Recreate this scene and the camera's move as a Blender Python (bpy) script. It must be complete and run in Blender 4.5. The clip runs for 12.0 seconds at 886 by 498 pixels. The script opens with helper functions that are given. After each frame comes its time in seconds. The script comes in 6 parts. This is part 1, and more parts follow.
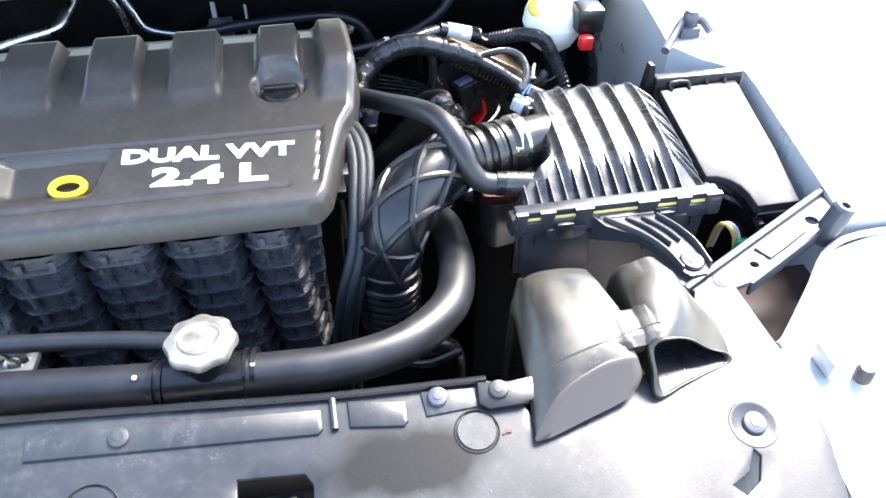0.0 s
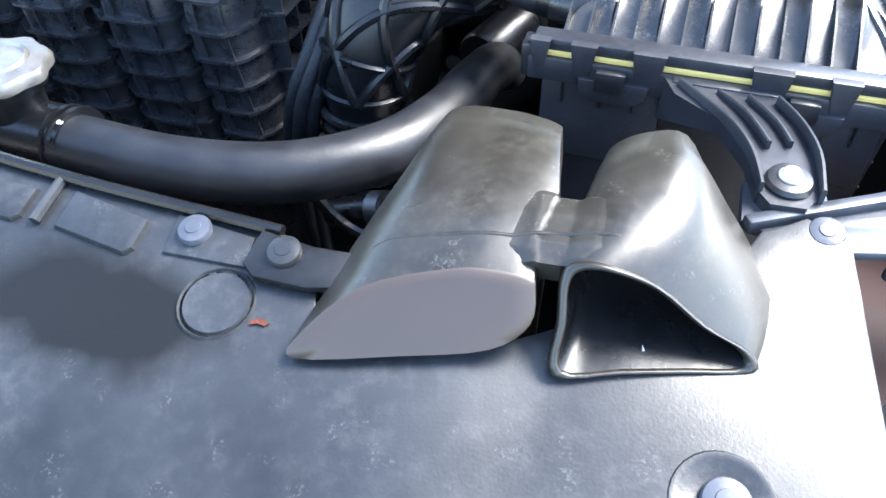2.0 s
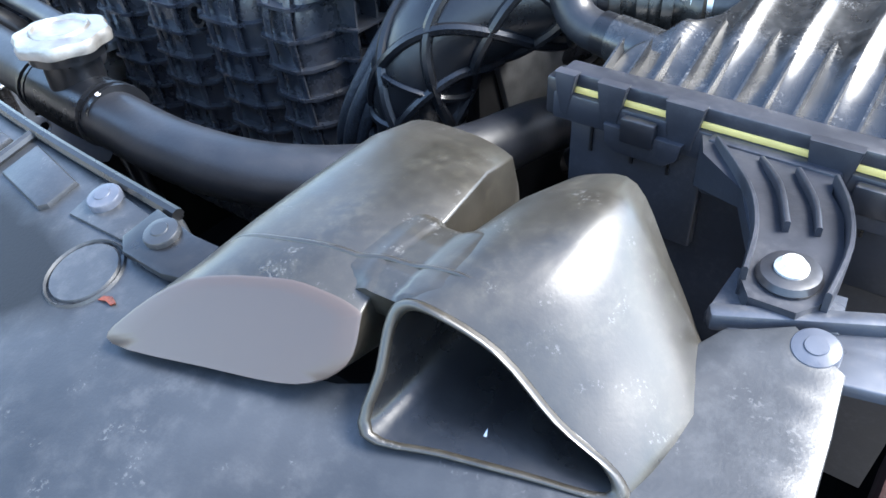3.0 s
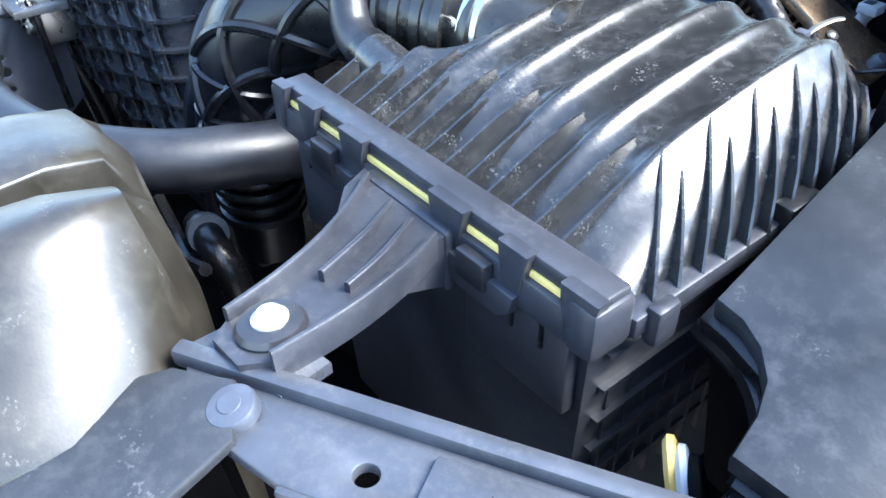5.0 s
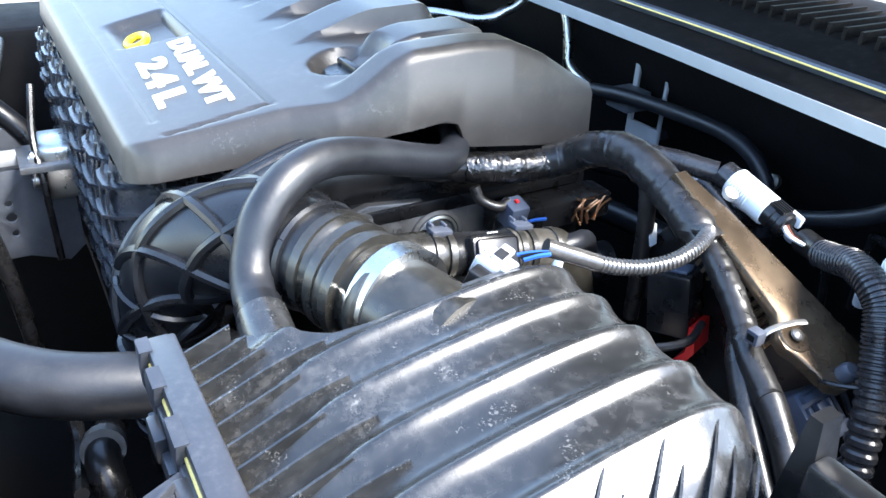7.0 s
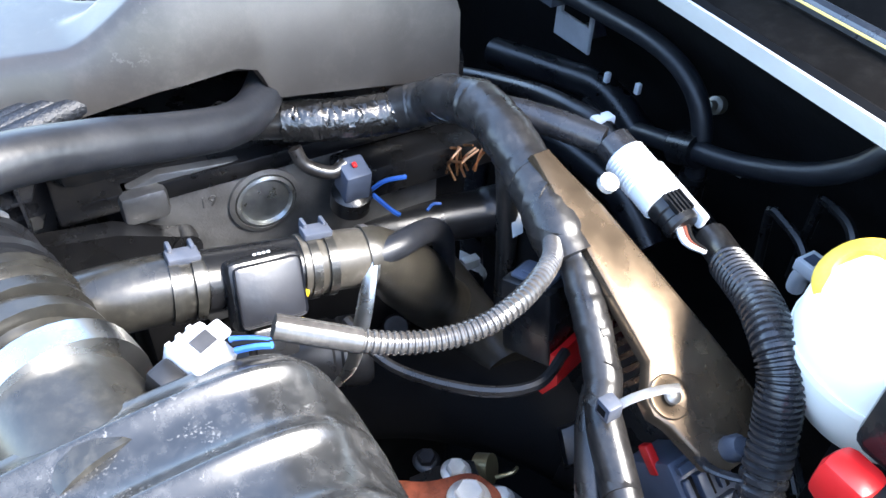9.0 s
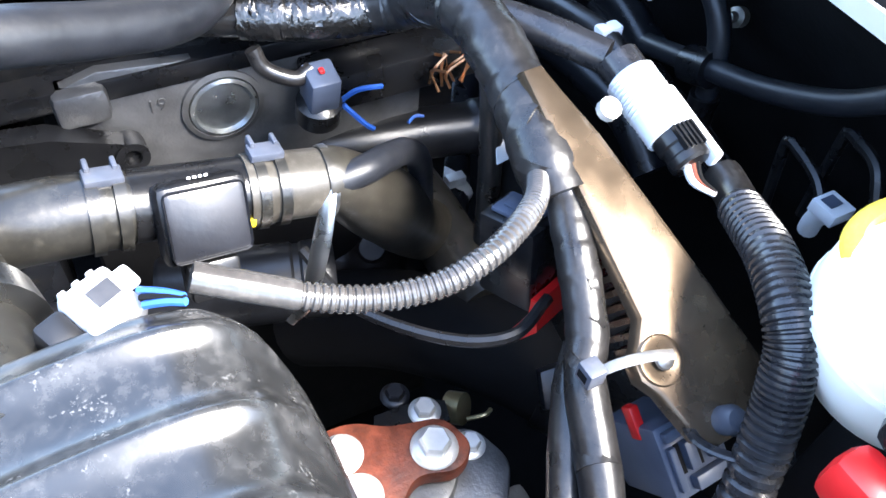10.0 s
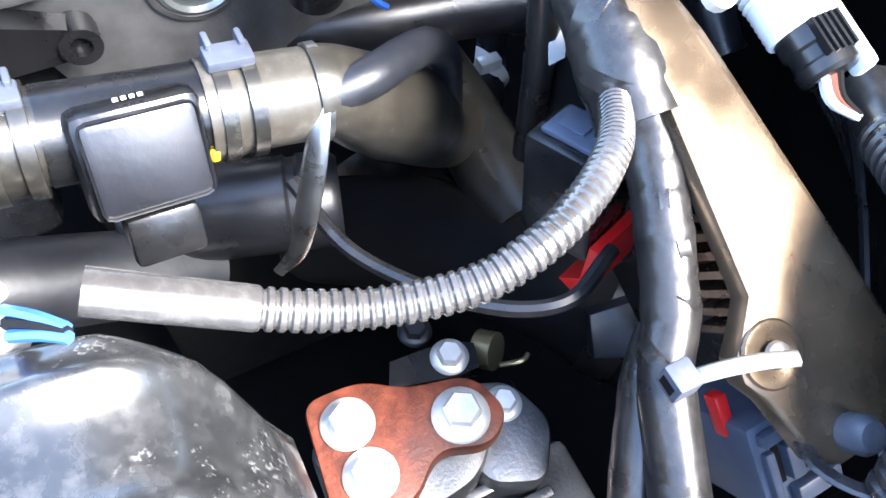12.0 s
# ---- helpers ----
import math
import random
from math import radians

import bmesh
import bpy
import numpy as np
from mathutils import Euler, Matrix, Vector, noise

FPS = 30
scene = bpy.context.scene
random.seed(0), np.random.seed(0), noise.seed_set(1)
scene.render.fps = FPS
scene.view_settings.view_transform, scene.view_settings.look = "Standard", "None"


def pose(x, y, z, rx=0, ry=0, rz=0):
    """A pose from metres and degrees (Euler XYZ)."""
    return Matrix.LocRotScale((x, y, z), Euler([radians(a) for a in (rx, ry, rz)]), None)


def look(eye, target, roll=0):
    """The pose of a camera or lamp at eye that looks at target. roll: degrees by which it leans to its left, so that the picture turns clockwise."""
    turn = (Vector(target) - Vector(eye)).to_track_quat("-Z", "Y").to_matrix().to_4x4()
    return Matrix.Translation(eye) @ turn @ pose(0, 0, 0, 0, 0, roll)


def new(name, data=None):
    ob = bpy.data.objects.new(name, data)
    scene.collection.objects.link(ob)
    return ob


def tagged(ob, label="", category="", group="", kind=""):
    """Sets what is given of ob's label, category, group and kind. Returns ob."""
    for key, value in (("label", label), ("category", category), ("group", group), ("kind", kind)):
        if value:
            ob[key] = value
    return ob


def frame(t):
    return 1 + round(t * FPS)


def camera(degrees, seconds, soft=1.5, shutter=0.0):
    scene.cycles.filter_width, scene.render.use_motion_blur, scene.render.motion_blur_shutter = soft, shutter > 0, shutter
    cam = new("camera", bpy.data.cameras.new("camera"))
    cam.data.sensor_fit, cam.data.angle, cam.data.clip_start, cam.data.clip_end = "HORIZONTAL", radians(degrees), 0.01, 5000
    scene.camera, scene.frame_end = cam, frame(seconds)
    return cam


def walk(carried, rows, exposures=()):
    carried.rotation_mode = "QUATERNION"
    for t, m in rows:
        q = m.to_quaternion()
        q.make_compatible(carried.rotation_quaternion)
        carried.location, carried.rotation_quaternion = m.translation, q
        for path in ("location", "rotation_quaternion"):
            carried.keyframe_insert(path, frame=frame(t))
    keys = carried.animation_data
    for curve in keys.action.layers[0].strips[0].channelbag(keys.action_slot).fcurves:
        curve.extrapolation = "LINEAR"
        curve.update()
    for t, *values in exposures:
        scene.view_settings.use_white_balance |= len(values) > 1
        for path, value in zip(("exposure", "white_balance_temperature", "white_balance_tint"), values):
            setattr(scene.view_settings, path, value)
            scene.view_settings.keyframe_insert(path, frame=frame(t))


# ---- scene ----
cam = camera(60.0, 12.0)
PATH = [
    (0, (-0.075, -0.408, 0.539), (0.21, 1.067, -0.781), 0.4),
    (0.5, (0.055, -0.418, 0.507), (0.098, 1.086, -0.81), 0.3),
    (1, (0.129, -0.361, 0.425), (0.06, 1.11, -0.928), 0.1),
    (1.5, (0.183, -0.277, 0.324), (-0.086, 1.13, -1.072), 0.3),
    (2, (0.21, -0.234, 0.274), (-0.228, 1.112, -1.139), -1.0),
    (2.5, (0.26, -0.205, 0.242), (-0.444, 1.069, -1.129), -2.7),
    (3, (0.329, -0.139, 0.211), (-0.671, 1.065, -1.034), -3.6),
    (3.5, (0.403, -0.078, 0.182), (-0.754, 1.054, -0.994), -1.7),
    (3.7, (0.422, -0.064, 0.185), (-0.794, 1.04, -0.957), -1.9),
    (5.3, (0.505, 0.08, 0.207), (-0.74, 1.006, -1.055), -0.3),
    (5.5, (0.514, 0.104, 0.204), (-0.829, 0.985, -0.987), -0.7),
    (6, (0.52, 0.14, 0.215), (-0.946, 0.995, -0.842), 0.2),
    (6.5, (0.509, 0.159, 0.233), (-1.019, 0.982, -0.761), 1.2),
    (7, (0.483, 0.181, 0.262), (-1.001, 1.089, -0.725), 2.9),
    (7.5, (0.447, 0.199, 0.281), (-0.93, 1.232, -0.738), 2.6),
    (7.7, (0.438, 0.222, 0.285), (-0.941, 1.235, -0.749), 1.8),
    (9.3, (0.38, 0.393, 0.262), (-0.86, 1.164, -1.104), 4.0),
    (9.5, (0.373, 0.397, 0.258), (-0.841, 1.163, -1.135), 4.8),
    (10, (0.354, 0.414, 0.243), (-0.754, 1.138, -1.257), 6.2),
    (10.5, (0.341, 0.426, 0.233), (-0.688, 1.141, -1.325), 8.2),
    (11, (0.327, 0.439, 0.213), (-0.585, 1.057, -1.456), 7.2),
    (11.5, (0.305, 0.447, 0.198), (-0.542, 1.01, -1.524), 6.8),
    (12, (0.282, 0.455, 0.19), (-0.594, 0.994, -1.525), 5.5),
]
walk(cam, [(t, look(eye, target, roll)) for t, eye, target, roll in PATH], exposures=[(0.0, 3.05, 7000, 11), (1.5, 2.75, 6500, 9), (3.7, 2.8, 6200, 8), (5.3, 2.95, 6000, 7), (7.7, 3.1, 6600, 9), (9.3, 3.45, 6600, 10), (11.0, 3.87, 6500, 11), (12.0, 3.95, 6500, 11)])

from mathutils.bvhtree import BVHTree

# ---- world, sun, exposure ----
world = bpy.data.worlds.new("sky")
scene.world = world
world.use_nodes = True
wn = world.node_tree
sky = wn.nodes.new("ShaderNodeTexSky")
sky.sky_type = "NISHITA"
sky.sun_disc = False
SUN_EL, SUN_AZ = radians(50), radians(50)      # the sun stands behind the open bonnet, towards the near-side wing
sky.sun_elevation, sky.sun_rotation = SUN_EL, SUN_AZ
wn.nodes["Background"].inputs["Strength"].default_value = 0.15
wn.links.new(sky.outputs["Color"], wn.nodes["Background"].inputs["Color"])
lamp = bpy.data.lights.new("sun", "SUN")
lamp.energy, lamp.angle, lamp.color = 2.5, radians(30), (1.0, 0.97, 0.93)
sun = new("sun", lamp)
sd = Vector((math.sin(SUN_AZ) * math.cos(SUN_EL), math.cos(SUN_AZ) * math.cos(SUN_EL), math.sin(SUN_EL)))
sun.matrix_world = look(sd * 5, (0, 0, 0))

# ---- materials ----


def mat(name, base, rough=0.5, metal=0.0, var=0.25, scale=40.0, bump=0.15, bump_scale=300.0, dust=0.0, dust_col=(0.32, 0.29, 0.25), dust_scale=14.0, spec=0.5, trans=0.0, coat=0.0, scuff=0.0, scuff_scale=20.0, scuff_cut=0.6, rvar=1.0):
    """A surface with colour variation at two sizes, dust in patches and fine relief."""
    m = bpy.data.materials.new(name)
    m.use_nodes = True
    nt = m.node_tree
    n, l = nt.nodes, nt.links
    b = n["Principled BSDF"]
    tc = n.new("ShaderNodeTexCoord")

    def noise_tex(sc, detail=4.0, rgh=0.55):
        t = n.new("ShaderNodeTexNoise")
        t.inputs["Scale"].default_value, t.inputs["Detail"].default_value, t.inputs["Roughness"].default_value = sc, detail, rgh
        l.new(tc.outputs["Object"], t.inputs["Vector"])
        return t

    def ramp(src, lo, hi, c0, c1):
        r = n.new("ShaderNodeValToRGB")
        r.color_ramp.elements[0].position, r.color_ramp.elements[1].position = lo, hi
        r.color_ramp.elements[0].color, r.color_ramp.elements[1].color = (*c0, 1), (*c1, 1)
        l.new(src, r.inputs["Fac"])
        return r

    big, fine = noise_tex(scale), noise_tex(bump_scale, 3.0)
    lo = tuple(max(0.0, c * (1 - var)) for c in base)
    hi = tuple(min(1.0, c * (1 + var)) for c in base)
    col = ramp(big.outputs["Fac"], 0.3, 0.7, lo, hi).outputs["Color"]
    if dust > 0:
        dn = noise_tex(dust_scale, 8.0, 0.68)
        dm = ramp(dn.outputs["Fac"], 0.42, 0.72, (dust * 0.12,) * 3, (dust, dust, dust))
        sp = ramp(noise_tex(dust_scale * 9, 6.0, 0.7).outputs["Fac"], 0.46, 0.66, (0.12,) * 3, (1, 1, 1))
        mul = n.new("ShaderNodeMix")
        mul.data_type, mul.blend_type = "RGBA", "MULTIPLY"
        mul.inputs["Factor"].default_value = 1.0
        l.new(dm.outputs["Color"], mul.inputs["A"])
        l.new(sp.outputs["Color"], mul.inputs["B"])
        mx = n.new("ShaderNodeMix")
        mx.data_type = "RGBA"
        l.new(mul.outputs["Result"], mx.inputs["Factor"])
        l.new(col, mx.inputs["A"])
        mx.inputs["B"].default_value = (*dust_col, 1)
        col = mx.outputs["Result"]
    if scuff > 0:
        # chalky marks: small crumbs gathered in scattered patches
        patch = ramp(noise_tex(scuff_scale, 5.0, 0.6).outputs["Fac"], scuff_cut, scuff_cut + 0.05, (0, 0, 0), (1, 1, 1))
        crumb = ramp(noise_tex(scuff_scale * 12, 3.0, 0.6).outputs["Fac"], 0.55, 0.62, (0, 0, 0), (scuff, scuff, scuff))
        both = n.new("ShaderNodeMix")
        both.data_type, both.blend_type = "RGBA", "MULTIPLY"
        both.inputs["Factor"].default_value = 1.0
        l.new(patch.outputs["Color"], both.inputs["A"])
        l.new(crumb.outputs["Color"], both.inputs["B"])
        sx = n.new("ShaderNodeMix")
        sx.data_type = "RGBA"
        l.new(both.outputs["Result"], sx.inputs["Factor"])
        l.new(col, sx.inputs["A"])
        sx.inputs["B"].default_value = (0.55, 0.54, 0.52, 1)
        col = sx.outputs["Result"]
    l.new(col, b.inputs["Base Color"])
    rr = n.new("ShaderNodeMapRange")
    l.new(big.outputs["Fac"], rr.inputs["Value"])
    rr.inputs["From Min"].default_value, rr.inputs["From Max"].default_value = 0.25, 0.75
    rr.inputs["To Min"].default_value, rr.inputs["To Max"].default_value = max(0.03, rough - 0.08 * rvar), min(1, rough + 0.1 * rvar)
    l.new(rr.outputs["Result"], b.inputs["Roughness"])
    b.inputs["Metallic"].default_value = metal
    b.inputs["Specular IOR Level"].default_value = spec
    b.inputs["Transmission Weight"].default_value = trans
    b.inputs["Coat Weight"].default_value = coat
    if bump > 0:
        bp = n.new("ShaderNodeBump")
        bp.inputs["Strength"].default_value, bp.inputs["Distance"].default_value = bump, 0.001
        l.new(fine.outputs["Fac"], bp.inputs["Height"])
        l.new(bp.outputs["Normal"], b.inputs["Normal"])
    return m


M_COVER = mat("engine cover plastic", (0.034, 0.0305, 0.0275), 0.36, var=0.12, dust=0.1, dust_scale=14, bump=0.05, bump_scale=900, spec=0.55, scuff=0.05, scuff_scale=26, scuff_cut=0.6, rvar=0.25)
M_SHIELD = mat("grey weathered plastic", (0.019, 0.021, 0.024), 0.37, var=0.5, scale=9, dust=0.14, dust_col=(0.3, 0.3, 0.3), dust_scale=11, bump=0.08, bump_scale=600, spec=0.55, scuff=0.07, scuff_scale=45, scuff_cut=0.58)
M_DUCT = mat("black moulded duct plastic", (0.02, 0.0175, 0.0135), 0.35, dust=0.12, dust_col=(0.26, 0.24, 0.17), dust_scale=24, bump=0.04, bump_scale=700, spec=0.75, scuff=0.1, scuff_scale=60, scuff_cut=0.58)
M_DUCTFACE = mat("grey brown duct face", (0.05, 0.036, 0.029), 0.36, var=0.08, scale=8, bump=0.02, spec=0.7)
M_LID = mat("dusty black air box plastic", (0.0125, 0.013, 0.0135), 0.25, dust=0.16, dust_col=(0.36, 0.35, 0.34), dust_scale=17, bump=0.03, bump_scale=600, spec=0.75, scuff=0.14, scuff_scale=55, scuff_cut=0.57)
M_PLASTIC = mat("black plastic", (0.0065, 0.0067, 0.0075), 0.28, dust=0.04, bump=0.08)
M_WALL = mat("dusty slate grey plastic", (0.024, 0.026, 0.033), 0.36, var=0.35, scale=14, dust=0.12, dust_col=(0.3, 0.29, 0.29), dust_scale=30, bump=0.08, spec=0.6)
M_BASE = mat("dark grey plastic", (0.013, 0.014, 0.018), 0.34, dust=0.05, bump=0.1, spec=0.7)
M_MANI = mat("black manifold plastic", (0.02, 0.0225, 0.029), 0.27, dust=0.15, bump=0.06, spec=0.8)
M_RUBBER = mat("black rubber", (0.0065, 0.007, 0.0085), 0.3, dust=0.03, dust_col=(0.2, 0.19, 0.18), bump=0.12, bump_scale=350)
M_HOSE = mat("smooth rubber hose", (0.01, 0.0112, 0.0145), 0.42, spec=0.55, dust=0.05, dust_scale=25, bump=0.15, bump_scale=250)
M_GREYHOSE = mat("dusty grey rubber", (0.045, 0.04, 0.032), 0.36, dust=0.3, dust_scale=30, bump=0.08, bump_scale=250, spec=0.5)
M_BELLOWS = mat("dusty bellows rubber", (0.014, 0.0135, 0.012), 0.3, dust=0.16, dust_col=(0.26, 0.24, 0.19), dust_scale=22, bump=0.06, bump_scale=350, spec=0.65)
M_BRAID = mat("braided grey sleeve", (0.012, 0.014, 0.018), 0.4, var=0.7, scale=500, bump=0.8, bump_scale=600)
M_TAPE = mat("black wrapping tape", (0.012, 0.0112, 0.011), 0.3, var=0.4, scale=60, dust=0.1, dust_scale=40, bump=0.35, bump_scale=110, spec=0.6)
M_FOIL = mat("silver foil sleeve", (0.07, 0.068, 0.066), 0.24, metal=0.9, bump=1.0, bump_scale=220)
M_CONDUIT = mat("dark corrugated conduit", (0.038, 0.035, 0.033), 0.2, dust=0.2, dust_scale=40, bump=0.1, spec=0.8)
M_CONDUIT2 = mat("black corrugated conduit", (0.016, 0.016, 0.018), 0.26, dust=0.12, bump=0.1, spec=0.6)
M_STEEL = mat("bright zinc steel", (0.62, 0.62, 0.6), 0.28, metal=1.0, var=0.12, bump=0.1)
M_BOLT = mat("light plated bolt", (0.78, 0.77, 0.73), 0.35, metal=0.6, var=0.1, scale=90, bump=0.1)
M_ALU = mat("cast aluminium", (0.2, 0.2, 0.2), 0.42, metal=0.8, var=0.2, scale=50, bump=0.35, bump_scale=450)
M_GREYPIN = mat("blue grey plastic pin", (0.055, 0.063, 0.083), 0.38, dust=0.25, bump=0.1)
M_CAP = mat("dull white metal cap", (0.34, 0.32, 0.29), 0.4, metal=0.75, var=0.25, scale=70, dust=0.5, dust_col=(0.4, 0.38, 0.33), dust_scale=60, bump=0.35, bump_scale=180)
M_YELLOW = mat("yellow plastic", (0.85, 0.62, 0.02), 0.4, var=0.08, bump=0.05)
M_GASKET = mat("pale yellow foam gasket", (0.78, 0.58, 0.18), 0.6, var=0.1, bump=0.3)
M_WHITE = mat("white plastic", (0.64, 0.66, 0.68), 0.4, var=0.06, bump=0.08)
M_LETTER = mat("pale raised lettering", (0.68, 0.68, 0.66), 0.5, var=0.1, bump=0.05)
M_TANK = mat("milky white tank plastic", (0.86, 0.83, 0.74), 0.35, var=0.05, scale=15, bump=0.05)
M_RED = mat("red plastic", (0.65, 0.015, 0.015), 0.35, var=0.15, bump=0.05)
M_BLUE = mat("blue wire", (0.03, 0.12, 0.45), 0.4, bump=0.0)
M_GREYBLUE = mat("blue grey connector plastic", (0.065, 0.08, 0.115), 0.4, bump=0.05)
M_RUST = mat("rusty painted steel", (0.105, 0.022, 0.009), 0.55, var=0.5, scale=120, dust=0.5, dust_col=(0.17, 0.055, 0.02), dust_scale=90, bump=0.5, bump_scale=400)
M_PCM = mat("bronze black painted aluminium", (0.17, 0.122, 0.08), 0.27, metal=0.75, dust=0.2, dust_col=(0.26, 0.2, 0.14), dust_scale=60, bump=0.05, bump_scale=500)
M_PAINT = mat("silver car paint", (0.62, 0.63, 0.64), 0.3, metal=0.3, var=0.05, scale=12, bump=0.03, coat=0.4)
M_FIRE = mat("black insulation felt", (0.006, 0.006, 0.0065), 0.8, var=0.4, scale=25, bump=0.6, bump_scale=120, spec=0.08)
# near-black for dark plastic; also stands in for shade deep in the bay
M_DARK = mat("dark plastic and bay shade", (0.006, 0.006, 0.0065), 0.7, bump=0.2, spec=0.1)
M_COWL = mat("dark brown cowl plastic", (0.0065, 0.0055, 0.0048), 0.7, dust=0.05, bump=0.12, spec=0.08)
M_GROUND = mat("pale gravelly ground", (0.24, 0.215, 0.19), 0.9, var=0.5, scale=90, dust=0.5, dust_col=(0.36, 0.33, 0.28), dust_scale=160, bump=1.0, bump_scale=220)
M_LAMPBOX = mat("pale grey lamp housing", (0.42, 0.43, 0.45), 0.35, dust=0.2, bump=0.06)
M_LINING = mat("brown grey bonnet lining", (0.035, 0.028, 0.023), 0.7, var=0.2, scale=12, bump=0.4, bump_scale=150, spec=0.2)
M_BAR = mat("grey primed steel", (0.07, 0.077, 0.093), 0.32, metal=0.4, var=0.15, dust=0.2, dust_scale=30, bump=0.05)
M_INNER = mat("pale blue grey paint", (0.09, 0.1, 0.12), 0.35, var=0.12, dust=0.2, bump=0.03)
M_MAROON = mat("dull maroon paint", (0.03, 0.009, 0.008), 0.6, bump=0.05)
M_TANKCAP = mat("yellow cap plastic", (0.7, 0.47, 0.04), 0.45, var=0.12, scale=60, dust=0.3, dust_col=(0.75, 0.65, 0.25), dust_scale=60, bump=0.1)
M_PLUG = mat("oily dull steel", (0.36, 0.38, 0.38), 0.3, metal=0.9, var=0.3, scale=60, bump=0.15)
M_PLUGW = mat("dull white connector plastic", (0.4, 0.41, 0.43), 0.4, var=0.1, bump=0.08)
M_BROWNCAST = mat("rust brown casting", (0.009, 0.005, 0.004), 0.5, dust=0.1, bump=0.5, bump_scale=200)



def stained(base, name, at, size):
    """A copy of a surface with one dull, dark, ragged oval stain on it."""
    m = base.copy()
    m.name = name
    n, l = m.node_tree.nodes, m.node_tree.links
    b = n["Principled BSDF"]
    tc = n.new("ShaderNodeTexCoord")
    wob = n.new("ShaderNodeTexNoise")
    wob.inputs["Scale"].default_value, wob.inputs["Detail"].default_value = 30.0, 5.0
    l.new(tc.outputs["Object"], wob.inputs["Vector"])
    add = n.new("ShaderNodeVectorMath")
    add.operation = "MULTIPLY_ADD"
    l.new(wob.outputs["Color"], add.inputs[0])
    add.inputs[1].default_value = (0.03, 0.03, 0.0)
    l.new(tc.outputs["Object"], add.inputs[2])
    mp = n.new("ShaderNodeMapping")
    mp.vector_type = "TEXTURE"
    mp.inputs["Location"].default_value = (at[0] + 0.015, at[1] + 0.015, at[2])
    mp.inputs["Scale"].default_value = (size[0], size[1], 1.0)
    l.new(add.outputs["Vector"], mp.inputs["Vector"])
    gr = n.new("ShaderNodeTexGradient")
    gr.gradient_type = "SPHERICAL"
    l.new(mp.outputs["Vector"], gr.inputs["Vector"])
    rp = n.new("ShaderNodeValToRGB")
    rp.color_ramp.elements[0].position, rp.color_ramp.elements[1].position = 0.0, 0.42
    l.new(gr.outputs["Fac"], rp.inputs["Fac"])
    for socket, value in (("Base Color", (0.008, 0.0085, 0.009, 1)), ("Roughness", (0.45, 0.45, 0.45, 1))):
        mx = n.new("ShaderNodeMix")
        mx.data_type = "RGBA"
        l.new(rp.outputs["Color"], mx.inputs["Factor"])
        l.new(b.inputs[socket].links[0].from_socket, mx.inputs["A"])
        mx.inputs["B"].default_value = value
        l.new(mx.outputs["Result"], b.inputs[socket])
    dull = n.new("ShaderNodeMapRange")
    l.new(rp.outputs["Color"], dull.inputs["Value"])
    dull.inputs["To Min"].default_value, dull.inputs["To Max"].default_value = b.inputs["Specular IOR Level"].default_value, 0.22
    l.new(dull.outputs["Result"], b.inputs["Specular IOR Level"])
    return m


M_SHEET = stained(M_SHIELD, "grey weathered plastic with a dull stain", (-0.035, -0.05, -0.012), (0.085, 0.04))

# ---- mesh tools ----


PLACE = Matrix()


def lay(origin, target, k=1.0, tilt=0.0, sy=1.0):
    """Where a group drawn round origin lies in the bay: moved to target, sized by k (by sy more along y), tilted about x."""
    return Matrix.Translation(target) @ Matrix.Rotation(radians(tilt), 4, "X") @ Matrix.Diagonal((k, k * sy, k, 1)) @ Matrix.Translation(-Vector(origin))


def link(name, bm, material, angle=38):
    bm.transform(PLACE)
    bmesh.ops.recalc_face_normals(bm, faces=bm.faces)
    me = bpy.data.meshes.new(name)
    for f in bm.faces:
        f.smooth = True
    bm.to_mesh(me)
    bm.free()
    me.set_sharp_from_angle(angle=radians(angle))
    me.materials.append(material)
    return new(name, me)


def part(name, bm, material, parent, label="", angle=38):
    ob = link(name, bm, material, angle)
    ob.parent = parent
    if parent.type == "EMPTY":
        ob.matrix_parent_inverse = Matrix.Translation(parent.location).inverted()
    return tagged(ob, label)


def thing(name, at, label, category, group="", kind=""):
    e = new(name)
    e.empty_display_size = 0.02
    e.location = PLACE @ Vector(at)
    return tagged(e, label, category, group, kind)


def single(name, bm, material, label, category, group="", kind="", angle=38):
    return tagged(link(name, bm, material, angle), label, category, group, kind)


def spline(pts, n=8):
    p = [Vector(q) for q in pts]
    p = [2 * p[0] - p[1]] + p + [2 * p[-1] - p[-2]]
    out = []
    for i in range(1, len(p) - 2):
        a, b, c, d = p[i - 1:i + 3]
        for k in range(n):
            t = k / n
            out.append(0.5 * (2 * b + (c - a) * t + (2 * a - 5 * b + 4 * c - d) * t * t + (3 * b - a - 3 * c + d) * t ** 3))
    out.append(p[-2])
    return out


def frames(path):
    """Point, normal and binormal along a path, without twist."""
    out, nrm = [], None
    for i, p in enumerate(path):
        t = (path[min(i + 1, len(path) - 1)] - path[max(i - 1, 0)]).normalized()
        if nrm is None:
            nrm = t.orthogonal().normalized()
            ref = Vector((0, 0, 1)) if abs(t.z) < 0.9 else Vector((0, -1, 0))
            nrm = (ref - ref.dot(t) * t).normalized()
        else:
            nrm = (nrm - nrm.dot(t) * t).normalized()
        out.append((p, nrm, t.cross(nrm)))
    return out


